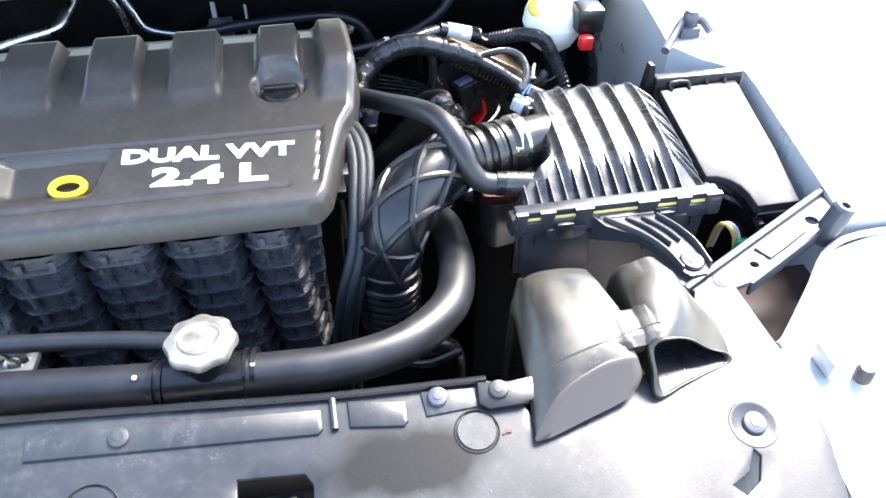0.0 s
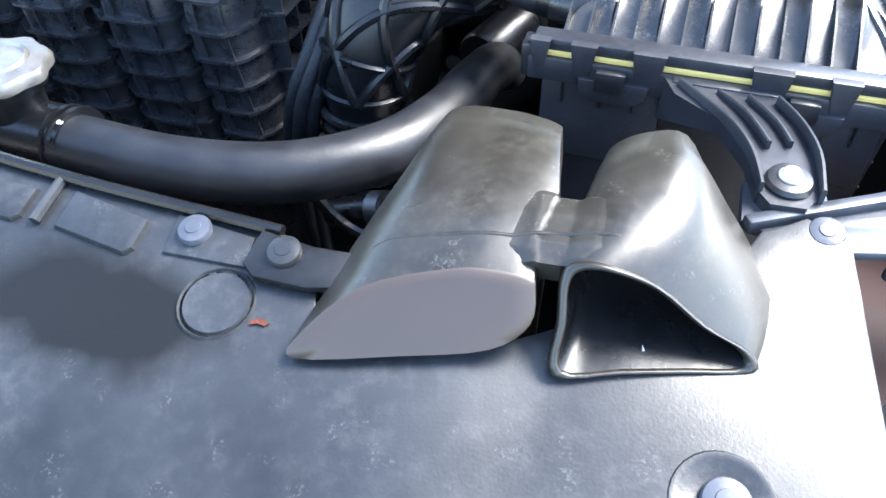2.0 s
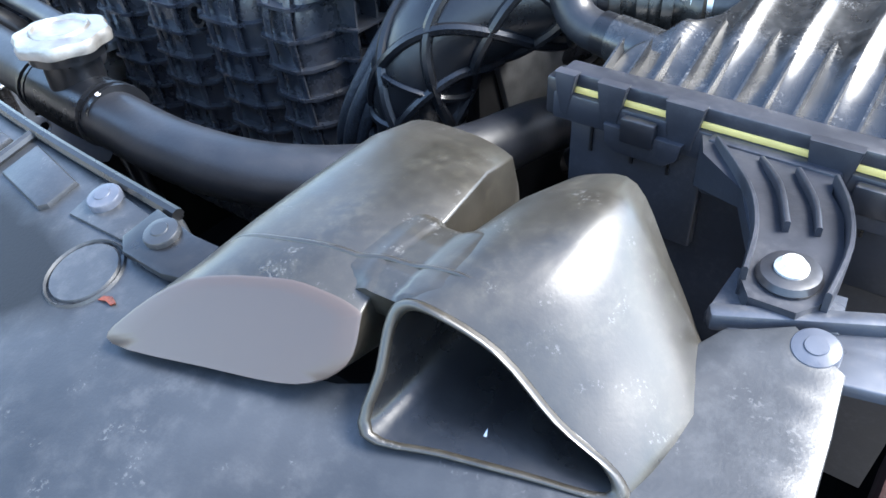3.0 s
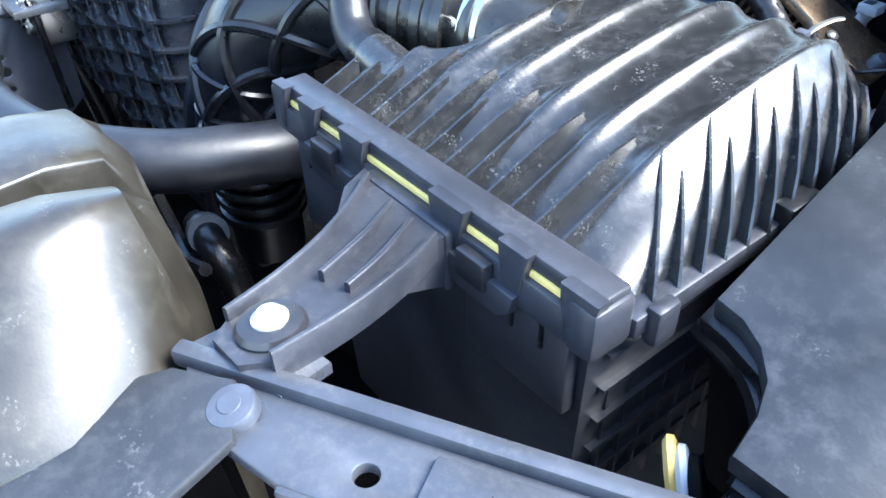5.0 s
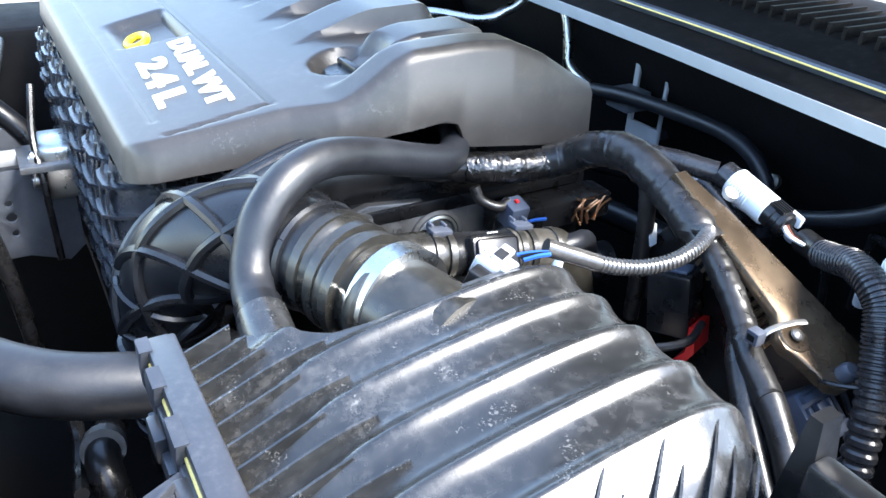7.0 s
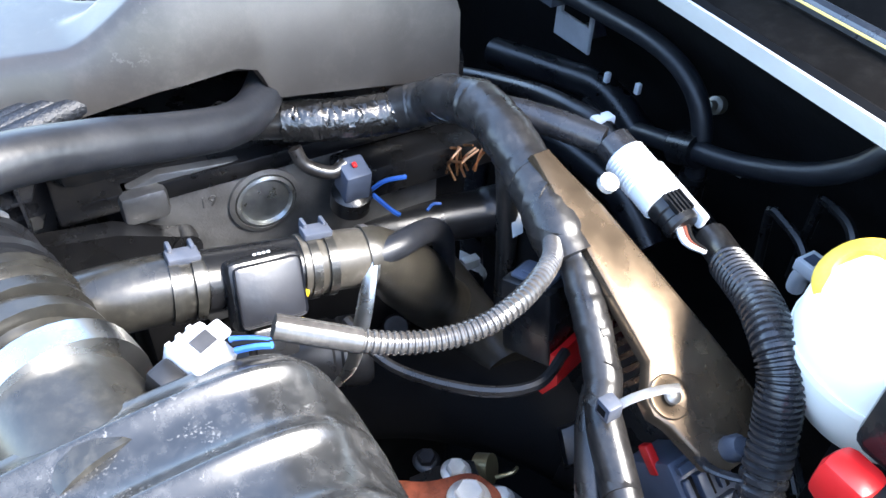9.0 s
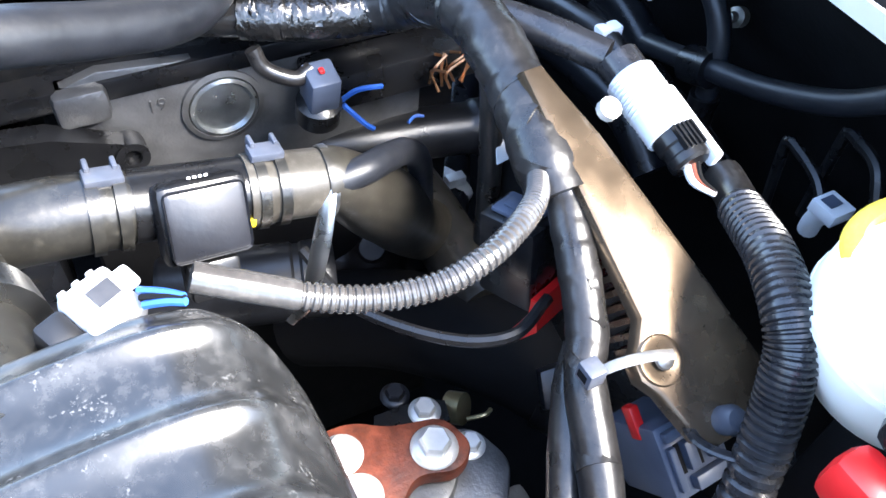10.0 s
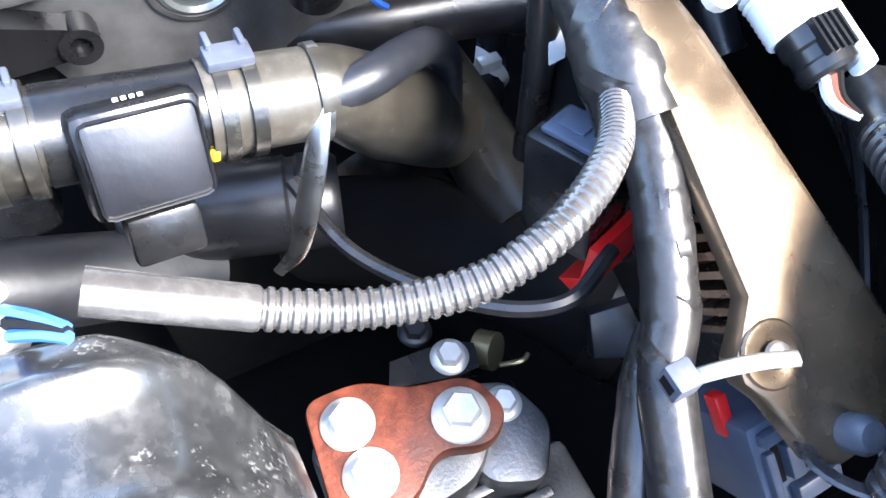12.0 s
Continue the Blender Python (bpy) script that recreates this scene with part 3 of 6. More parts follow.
deep = [[mid + (p - mid) * s + INTO * d for p in mouth] for s, d in ((0.92, 0.006), (0.88, 0.035), (0.74, 0.06))]
right_shell = part("right_lobe", loft([rim_out] + outer[1:], caps=(False, True)), M_DUCT, duct, angle=60)
part("mouth_rim", loft([[mid + (p - mid) * s + nrm * h for p in mouth] for s, h in ((0.925, -0.002), (0.93, 0.0008), (0.95, 0.0021), (0.985, 0.0027), (1.02, 0.0022), (1.045, 0.0006), (1.047, -0.002))], caps=(False, False)), M_DUCT, duct, angle=75)
# throat in a darker plastic than the shell: inside shade put into its colour
part("mouth_lining", loft([shrink] + deep, caps=(False, True)), M_PLASTIC, duct, "smooth duct throat, darkened for the shade inside", angle=60)
# bright moulding mark inside the mouth
part("moulding_line", add_tube(bmesh.new(), [(0.2255, 0.0105, -0.0058), (0.23, -0.0035, -0.0068)], 0.0007, seg=6, n=2), M_WHITE, duct)

L = [((0.078, -0.049, -0.008), (0.079, -0.0475, 0.0008), (0.14, -0.0078, 0.027), (0.180, -0.0265, 0.0)),
     ((0.081, -0.02, -0.004), (0.085, -0.018, 0.006), (0.145, 0.002, 0.033), (0.176, 0.015, -0.004)),
     ((0.084, 0.01, 0.0), (0.089, 0.012, 0.012), (0.14, 0.02, 0.035), (0.178, 0.028, -0.002)),
     ((0.087, 0.04, 0.0), (0.094, 0.043, 0.018), (0.14, 0.05, 0.037), (0.18, 0.046, -0.004)),
     ((0.092, 0.08, -0.005), (0.098, 0.083, 0.022), (0.138, 0.087, 0.036), (0.173, 0.084, -0.006)),
     ((0.095, 0.108, -0.02), (0.1, 0.108, 0.018), (0.137, 0.112, 0.03), (0.17, 0.108, -0.01)),
     ((0.097, 0.125, -0.2), (0.101, 0.122, -0.004), (0.136, 0.127, 0.008), (0.165, 0.121, -0.2)),
     ((0.099, 0.133, -0.2), (0.103, 0.131, -0.05), (0.136, 0.134, -0.044), (0.163, 0.129, -0.2))]


def left_section(lb, lt, top, rb):
    lb, lt, top, rb = Vector(lb), Vector(lt), Vector(top), Vector(rb)
    rt = Vector((rb.x - 0.002, rb.y + (0.024 if top.y < 0.0 else 0.0), top.z - 0.001))
    pts = [lb, lt, lt.lerp(top, 0.45) + Vector((-0.004, 0.0035 if top.y < 0 else 0, 0.006)), top, top.lerp(rt, 0.55) + Vector((0, 0, 0.001)), top.lerp(rt, 0.93) + Vector((0, 0, -0.0006)), rt.lerp(rb, 0.14), rb.lerp(rt, 0.38 if top.y < 0 else 0.12), rb.lerp(lb, 0.16 if top.y < 0 else 0.1) + Vector((0, 0, 0.0015 if top.y < 0 else 0)), rb.lerp(lb, 0.55)]
    return closed_curve(pts, 4)


LS = [left_section(*q) for q in L]
# the closed face lies in one plane
fit_a = np.array([(1.0, p.x, p.z) for p in LS[0]])
fit_c = np.linalg.lstsq(fit_a, np.array([p.y for p in LS[0]]), rcond=None)[0]
LS[0] = [Vector((p.x, float(fit_c[0] + fit_c[1] * p.x + fit_c[2] * p.z), p.z)) for p in LS[0]]
left_shell = part("left_lobe", loft(LS, caps=(False, True)), M_DUCT, duct, angle=60)
lm = sum(LS[0], Vector()) / len(LS[0])
part("closed_face", loft([[lm + (p - lm) * k + Vector((0.0003, -0.0012, 0.0004)) * (0 if k == 1 else 1) for p in LS[0]] for k in (1, 0.965, 0.75, 0.5, 0.25, 0.03)], caps=(False, True)), M_DUCTFACE, duct, "smooth grey brown closed face", angle=60)
# web between the lobes and the crease along the front


def shell_tree(ob):
    return BVHTree.FromPolygons([v.co.copy() for v in ob.data.vertices], [tuple(p.vertices) for p in ob.data.polygons])


TREES = [shell_tree(left_shell), shell_tree(right_shell)]


def web_pt(u, v):
    """Fills the valley ahead of the slot and blends into both lobes."""
    x = 0.142 + 0.078 * u
    y0 = 0.0015 + 0.006 * smooth(0.19, 0.214, x)
    y = y0 + (0.054 - y0) * v
    tops = []
    for tree in TREES:
        hit = tree.ray_cast(Vector((x, y, 0.2)), Vector((0, 0, -1)))[0]
        tops.append(hit.z if hit else -0.02)
    off = abs(x - 0.185)
    fill = interp(y, [(0.0, 0.0318), (0.012, 0.0360), (0.03, 0.0372), (0.05, 0.0362)]) + 0.08 * (x - 0.183) - 0.4 * max(0.0, off - 0.014) - 250 * max(0.0, y - 0.041) ** 2 - 1.6 * max(0.0, y - 0.045)
    k = 0.0028
    top = max(tops + [fill])
    z = top + k * math.log(sum(math.exp((q - top) / k) for q in tops + [fill])) - 0.0009
    ends = 1 - smooth(0.0, 0.12, min(v, 1 - v)) * smooth(0.0, 0.1, min(u, 1 - u))
    return Vector((x, y, z - 0.003 * ends * smooth(0.009, 0.017, off)))


web = part("web", field(60, 50, web_pt, skirt=lambda c: Vector((c.x, c.y + 0.002, c.z - (0.012 if c.x < 0.188 and c.y < 0.01 else 0.002)))), M_DUCT, duct, angle=70)
TREES.append(shell_tree(web))


def over_duct(x, y):
    """The highest point of the duct's skin at a place of the plan."""
    hits = [tree.ray_cast(Vector((x, y, 0.2)), Vector((0, 0, -1)))[0] for tree in TREES]
    return Vector((x, y, max(h.z for h in hits if h)))


# moulded step across the front of both lobes
run = [over_duct(x, y) + Vector((0, 0, -0.0005)) for x, y in ((0.096, -0.006), (0.103, 0.0005), (0.114, 0.003), (0.127, 0.005), (0.14, 0.0075), (0.153, 0.0102), (0.163, 0.0125), (0.173, 0.0155), (0.179, 0.0168), (0.186, 0.0176), (0.196, 0.0182), (0.208, 0.0186), (0.222, 0.0186))]
run[-1].z -= 0.0015
run[0].z -= 0.001
part("moulded_step", tube(run, lambda s: 0.0005 + 0.0008 * math.sin(math.pi * s) ** 0.5, seg=10, n=4), M_DUCT, duct, angle=75)
tab = [(0.036, 0.008), (0.066, 0.005), (0.086, 0.006), (0.086, -0.014), (0.07, -0.018), (0.042, -0.018), (0.034, -0.012)]
part("mounting_tab", plate(on_panel(tab), 0.0025, 0.007, PANEL, bevel=0.0015), M_PLASTIC, duct)
push_pin((0.053, -0.004, 0.0075), UPN, 0.0088, "dark grey push pin through the duct tab", M_SHIELD)

# ---- radiator hose, filler neck and cap ----
hose = thing("radiator_hose", (-0.2, 0.1, -0.07), "thick smooth black rubber radiator hose", "hose")
part("tube", tube([(-0.75, 0.15, -0.05), (-0.55, 0.13, -0.047), (-0.39, 0.115, -0.046), (-0.24, 0.1, -0.046), (-0.16, 0.096, -0.046), (-0.08, 0.096, -0.048), (-0.01, 0.116, -0.051), (0.042, 0.163, -0.056), (0.064, 0.225, -0.064), (0.07, 0.29, -0.075), (0.07, 0.36, -0.1), (0.06, 0.45, -0.16)], 0.0212, seg=24, n=10), M_HOSE, hose)
for x in (-0.255, -0.247, -0.161, -0.169):
    part("collar_ring", add_tube(bmesh.new(), [(x - 0.002, 0.1, -0.045), (x + 0.002, 0.0995, -0.045)], 0.0242, seg=24, n=1), M_RUBBER, hose)
part("sleeve", tube([(-0.244, 0.1, -0.045), (-0.205, 0.098, -0.045), (-0.172, 0.097, -0.045)], 0.0245, seg=24, n=3), M_RUBBER, hose)
part("neck", lathe([(0.02, -0.035), (0.02, -0.004), (0.027, -0.002), (0.027, 0.006), (0, 0.006)], upright((-0.204, 0.1, -0.005))), M_RUBBER, hose, "black filler neck")
part("paint_dot", lathe([(0.0026, 0), (0.002, 0.0006), (0, 0.0008)], upright((-0.162, 0.0905, -0.0235), (0, -0.3, 1)), 10), M_WHITE, hose)
part("paint_dot", lathe([(0.0026, 0), (0.002, 0.0006), (0, 0.0008)], upright((-0.27, 0.094, -0.0238), (0, -0.35, 1)), 10), M_WHITE, hose)
cap = thing("filler_cap", (-0.204, 0.1, 0.002), "worn pale metal radiator cap", "cap")
bm = bmesh.new()
rings = []
for r, z in ((0.026, -0.002), (0.0322, -0.001), (0.0328, 0.0045), (0.031, 0.0078), (0.0215, 0.0095), (0.0205, 0.0088), (0.0195, 0.0112), (0.0185, 0.0115), (0.0172, 0.0092), (0.0001, 0.0092)):
    rings.append([bm.verts.new((-0.204 + r * (1 + (0.045 * math.cos(8 * a) if r > 0.022 else 0)) * math.cos(a), 0.1 + r * (1 + (0.045 * math.cos(8 * a) if r > 0.022 else 0)) * math.sin(a), 0.002 + z)) for a in [2 * math.pi * k / 64 for k in range(64)]])
for u, v in zip(rings, rings[1:]):
    for k in range(64):
        bm.faces.new((u[k], u[(k + 1) % 64], v[(k + 1) % 64], v[k]))
part("shell", bm, M_CAP, cap)
# thin overflow pipe behind the hose
single("overflow_pipe", tube([(-0.7, 0.19, -0.03), (-0.45, 0.165, -0.025), (-0.3, 0.145, -0.022), (-0.22, 0.125, -0.02), (-0.205, 0.11, -0.015)], 0.009, seg=14, n=8), M_HOSE, "thin black pipe running behind the radiator hose", "hose")

# ---- engine cover ----
cover = thing("engine_cover", (-0.3, 0.4, 0.02), "dark grey plastic engine cover with raised lettering", "engine cover")
XL = -0.66


def right_edge(y):
    return interp(y, [(0.25, -0.09), (0.256, -0.078), (0.266, -0.071), (0.31, -0.059), (0.365, -0.044), (0.396, -0.029), (0.45, -0.02), (0.64, -0.024)])


HUMPS = ((-0.375, 0.062), (-0.279, 0.06), (-0.184, 0.058), (-0.086, 0.05))


def cover_z(x, y):
    z = interp(y, [(0.25, 0.034), (0.254, 0.039), (0.264, 0.0425), (0.297, 0.049), (0.358, 0.0628), (0.40, 0.0695), (0.44, 0.077), (0.55, 0.081), (0.585, 0.073), (0.64, 0.05)])
    e = right_edge(y)
    z += 0.027 * smooth(0.396, 0.463, y) * smooth(e - 0.046, e - 0.034, x) * (1 - smooth(0.5, 0.66, y) * 0.75)
    for xr, w in HUMPS:
        prof = smooth(0.413, 0.505, y) * (1 - smooth(0.555, 0.575, y))
        inside = smooth(xr - w - 0.006, xr - w + 0.004, x) * (1 - smooth(xr - 0.003, xr + 0.002, x))
        z += 0.02 * prof * inside
    # oil filler recess
    d = math.hypot(x + 0.113, y - 0.443)
    z -= 0.016 * (1 - smooth(0.026, 0.036, d))
    # groove round the lettering panel
    gx, gy, gf = abs(x - (-0.071 - (0.358 - y) * 0.12)), abs(y - 0.358), abs(y - 0.277)
    if 0.277 < y < 0.36:
        z -= 0.002 * (1 - smooth(0.0012, 0.0026, gx))
    if x < -0.0695:
        z -= 0.0022 * (1 - smooth(0.0014, 0.003, gy))
    if x < -0.11:
        z -= 0.0016 * (1 - smooth(0.0012, 0.0026, gf))
    # dipstick pocket
    px = smooth(-0.42, -0.40, x) * (1 - smooth(-0.322 + (y - 0.29) * 0.27, -0.316 + (y - 0.29) * 0.27, x))
    z -= 0.011 * px * smooth(0.285, 0.31, y) * (1 - smooth(0.349, 0.353, y))
    # rounded rim at the side
    z -= 0.008 * (1 - smooth(0.0, 0.009, e - x)) ** 2
    return z


def cover_pt(u, v):
    y = 0.25 + 0.39 * v
    x = XL + (right_edge(y) - XL) * u
    return Vector((x, y, cover_z(x, y)))


def cover_skirt(c):
    low = interp(c.y, [(0.25, 0.011), (0.39, 0.032), (0.44, 0.043), (0.484, 0.047), (0.497, 0.043), (0.505, 0.022), (0.64, 0.002)]) if c.x > -0.1 else interp(c.y, [(0.25, 0.011), (0.64, 0.0)])
    return Vector((c.x + (0.003 if c.x > -0.1 else 0.0), c.y - (0.004 if c.y < 0.254 else 0), low))


part("shell", field(200, 130, cover_pt, skirt=cover_skirt), M_COVER, cover, angle=50)


def letters_pose(x, y, rot=-3.2):
    sl = math.atan(0.226)
    return Matrix.Translation((x, y, cover_z(-0.2, y) + 0.0004)) @ Matrix.Rotation(sl, 4, "X") @ Matrix.Rotation(radians(rot), 4, "Z")


part("lettering", words("DUAL VVT", 0.027, 0.0013, letters_pose(-0.2895, 0.3305), 1.46, 0.0013), M_LETTER, cover, "raised pale words DUAL VVT")
part("lettering", words("2.4 L", 0.034, 0.0013, letters_pose(-0.256, 0.2945), 1.78, 0.0016), M_LETTER, cover, "raised pale words 2.4 L")
oil = thing("oil_filler_cap", (-0.113, 0.443, 0.06), "black oil filler cap in a round recess", "cap")
part("disc", lathe([(0.024, -0.012), (0.024, 0.001), (0.021, 0.004), (0, 0.0045)], upright((-0.113, 0.443, 0.0645), (0, -0.08, 1))), M_PLASTIC, oil)
part("grip", box((-0.132, 0.439, 0.067), (-0.094, 0.447, 0.0745), bevel=0.002), M_PLASTIC, oil)
PLACE = Matrix.Translation((-0.008, 0.0225, -0.0135))
dip = thing("dipstick", (-0.335, 0.292, 0.04), "yellow plastic dipstick ring handle", "dipstick")
bm = bmesh.new()
loop = [(-0.335 + 0.0165 * math.cos(a), 0.288 + 0.0095 * math.sin(a), 0.0605 + 0.0042 * math.sin(a)) for a in [2 * math.pi * k / 28 for k in range(29)]]
add_tube(bm, loop, 0.0041, seg=10, n=1, caps=False)
part("ring", bm, M_YELLOW, dip)
part("stem", tube([(-0.335, 0.292, 0.046), (-0.335, 0.293, -0.05)], 0.004, seg=8, n=2), M_YELLOW, dip)

PLACE = Matrix.Translation((0, 0.009, -0.008))

# ---- intake manifold ----
mani = thing("intake_manifold", (-0.35, 0.28, -0.3), "black ribbed plastic intake manifold below the cover", "manifold")
part("plenum", box((-0.66, 0.262, -0.3), (-0.105, 0.36, 0.018), bevel=0.012), M_MANI, mani)
RUN = [(-0.60, 0.036), (-0.53, 0.035), (-0.455, 0.04), (-0.372, 0.041), (-0.288, 0.042), (-0.203, 0.042), (-0.13, 0.03)]


def runner_front(x, z):
    """How far forward the manifold's skin stands."""
    y = 0.262
    for cx, w in RUN:
        s = (x - cx + (z + 0.07) * 0.12) / w
        if abs(s) < 1:
            y = min(y, 0.262 - 0.034 * (1 - s ** 4) * (1 - 0.25 * smooth(-0.02, 0.02, z)) + 0.10 * max(0, -0.06 - z) * 0.25)
    return y


for cx, w in RUN:
    def skin(u, v, cx=cx, w=w):
        z = 0.016 - 0.2 * v
        x = cx - w + 2 * w * u - (z + 0.07) * 0.12
        return Vector((x, runner_front(x, z) if 0.02 < u < 0.98 else 0.268, z))
    part("runner", field(16, 14, skin), M_MANI, mani, angle=45)
    for k in range(8):
        z = 0.002 - 0.0242 * k
        xc = cx - (z + 0.07) * 0.12
        o = [(xc - w * 1.06, 0.27)] + [(xc + w * 1.06 * s, runner_front(xc + w * s * 0.99, z) - 0.0088 - 0.003 * (s ** 2)) for s in (-1, -0.8, -0.5, 0, 0.5, 0.8, 1)] + [(xc + w * 1.06, 0.27)]
        part("rib", plate(o, z - 0.0014, z + 0.0014), M_MANI, mani)
    for s in (-0.35, 0.5):
        bm = bmesh.new()
        pts = []
        for k in range(11):
            z = 0.012 - 0.0195 * k
            x = cx - (z + 0.07) * 0.12 + s * w + 0.012 * (z + 0.1) * (1 if s < 0 else -1)
            pts.append((x, runner_front(x, z) - 0.0045, z))
        add_tube(bm, pts, 0.0045, seg=6, n=2, flat=0.35)
        part("upright_rib", bm, M_MANI, mani)
# ribbed end of the manifold
for k in range(8):
    z = 0.006 - 0.0255 * k
    o = [(-0.105, 0.235 + 0.02), (-0.088 + 0.004 * (k % 2), 0.262), (-0.084, 0.3), (-0.09, 0.345), (-0.108, 0.35)]
    part("end_rib", plate(o, z - 0.0011, z + 0.0011), M_MANI, mani)
for k in range(4):
    y = 0.266 + 0.024 * k
    part("end_rib", box((-0.108, y - 0.0011, -0.2), (-0.088, y + 0.0011, 0.012), bevel=0), M_MANI, mani)
part("vacuum_port", lathe([(0.0, -0.004), (0.007, -0.004), (0.008, 0.004), (0.011, 0.004), (0.011, -0.012)], upright((-0.246, 0.233, -0.028), (0, -1, 0.15)), 20), M_PLASTIC, mani)

PLACE = Matrix()
# metal bracket and clutter beyond the manifold
fuel = thing("throttle_bracket", (-0.41, 0.24, -0.12), "bright metal throttle bracket with bolts", "bracket")
part("plate", plate([(-0.47, 0.1), (-0.40, 0.1), (-0.395, 0.18), (-0.43, 0.22), (-0.47, 0.2)], -0.1, -0.092, Matrix.Translation((0, 0.08, 0.0)), bevel=0.002), M_ALU, fuel)
part("body", box((-0.47, 0.2, -0.14), (-0.405, 0.26, -0.075), bevel=0.008), M_STEEL, fuel)
for q in ((-0.42, 0.195, -0.09), (-0.415, 0.195, -0.115), (-0.45, 0.195, -0.12)):
    part("boss", lathe([(0.009, -0.01), (0.009, 0.003), (0.0055, 0.004), (0.005, 0.001), (0, 0.001)], upright(q, (0, -1, 0.3)), 18), M_STEEL, fuel)
single("vacuum_cable", tube([(-0.46, 0.21, -0.02), (-0.43, 0.2, -0.07), (-0.4, 0.2, -0.11), (-0.38, 0.2, -0.2)], 0.004, seg=8, n=8), M_PLASTIC, "thin black cable beside the manifold", "cable")
single("coolant_pipe", tube([(-0.52, 0.16, -0.05), (-0.5, 0.2, -0.1), (-0.48, 0.24, -0.2), (-0.47, 0.26, -0.35)], 0.013, seg=12, n=6), M_RUBBER, "black pipe dropping beside the inner wing", "hose")

# ---- braided sleeves beside the manifold ----
sleeve = thing("braided_sleeve", (-0.06, 0.25, -0.2), "grey braided cable sleeve beside the manifold", "cable sleeve")
for dx, dy in ((0, 0), (0.009, -0.003), (0.0175, 0.001)):
    part("cable", tube([(-0.12 + dx, 0.5 + dy, 0.02), (-0.066 + dx, 0.43 + dy, 0.036), (-0.043 + dx, 0.378 + dy, 0.037), (-0.038 + dx, 0.336 + dy, 0.027), (-0.044 + dx, 0.292 + dy, 0.004), (-0.052 + dx * 1.1, 0.25 + dy, -0.035), (-0.07 + dx * 1.1, 0.23 + dy, -0.09), (-0.08 + dx, 0.235 + dy, -0.17), (-0.08 + dx, 0.24, -0.28)], 0.0066, seg=10, n=10), M_BRAID, sleeve)

# ---- ribbed intake elbow ----
elbow = thing("intake_elbow", (0.0, 0.25, -0.2), "black rubber intake elbow with crossed ribs", "intake hose")
EP = [(-0.012, 0.252, -0.2), (-0.012, 0.252, -0.14), (-0.012, 0.252, -0.09), (-0.009, 0.255, -0.045), (0.004, 0.27, -0.008), (0.034, 0.296, 0.012), (0.07, 0.32, 0.018), (0.11, 0.335, 0.02)]
ER = lambda s: interp(s, [(0, 0.029), (0.25, 0.031), (0.42, 0.035), (0.6, 0.0375), (0.85, 0.0355), (1, 0.031)])
part("wall", tube(EP, ER, seg=28, n=10), M_RUBBER, elbow)
fr = frames(spline(EP, 10))


def on_elbow(s, ang, lift=1.0):
    i = min(len(fr) - 1, max(0, s * (len(fr) - 1)))
    k = int(min(i, len(fr) - 2))
    p, a, b = fr[k]
    q, c, d = fr[k + 1]
    w = i - k
    p, a, b = p.lerp(q, w), a.lerp(c, w), b.lerp(d, w)
    return p + (a * math.cos(ang) + b * math.sin(ang)) * ER(s) * lift


for k in range(5):
    for sgn in (1, -1):
        a0 = 2 * math.pi * k / 5 + 0.2
        pts = [on_elbow(0.36 + 0.5 * j / 18, a0 + sgn * 3.0 * j / 18, 1.02) for j in range(19)]
        part("rib", tube(pts, 0.0043, seg=8, n=2), M_RUBBER, elbow)
for s in (0.36, 0.45, 0.88, 0.94):
    pts = [on_elbow(s, 2 * math.pi * j / 32, 1.03) for j in range(33)]
    part("ring_rib", add_tube(bmesh.new(), pts, 0.003, seg=6, n=1, caps=False), M_RUBBER, elbow)
for k in range(7):
    s = 0.1 + 0.033 * k
    pts = [on_elbow(s, 2 * math.pi * j / 32, 1.08) for j in range(33)]
    part("bellows_fold", add_tube(bmesh.new(), pts, 0.0045, seg=8, n=1, caps=False), M_RUBBER, elbow)
# air flow tube with folds, then the clamp
PLACE = lay((0.15, 0.33, 0.013), (0.157, 0.3465, 0.019), 1.08)
neck = thing("intake_bellows", (0.13, 0.325, -0.02), "black rubber bellows between elbow and air box", "intake hose")
NP = [(0.1, 0.318, 0.013), (0.13, 0.324, 0.013), (0.165, 0.334, 0.012), (0.2, 0.344, 0.01)]
part("wall", tube(NP, lambda s: 0.0285 + 0.0025 * math.sin(s * 26) * (1 if s < 0.55 else 0), seg=28, n=14), M_BELLOWS, neck)
for q in ((0.103, 0.319), (0.119, 0.322), (0.133, 0.325)):
    part("fold", add_tube(bmesh.new(), [(q[0] - 0.003, q[1] - 0.001, 0.013), (q[0], q[1], 0.013), (q[0] + 0.003, q[1] + 0.001, 0.013)], 0.0325, seg=28, n=1), M_BELLOWS, neck)
clampt = thing("hose_clamp", (0.158, 0.332, -0.02), "shiny steel band clamp round the intake bellows", "hose clamp")
part("band", add_tube(bmesh.new(), [(0.146, 0.332, 0.0135), (0.158, 0.335, 0.0135)], 0.0318, seg=32, n=1), M_STEEL, clampt)
part("screw_housing", box((0.146, 0.3, 0.012), (0.16, 0.309, 0.026), Matrix.Rotation(0.02, 4, "Z"), bevel=0.002), M_STEEL, clampt)

PLACE = Matrix()

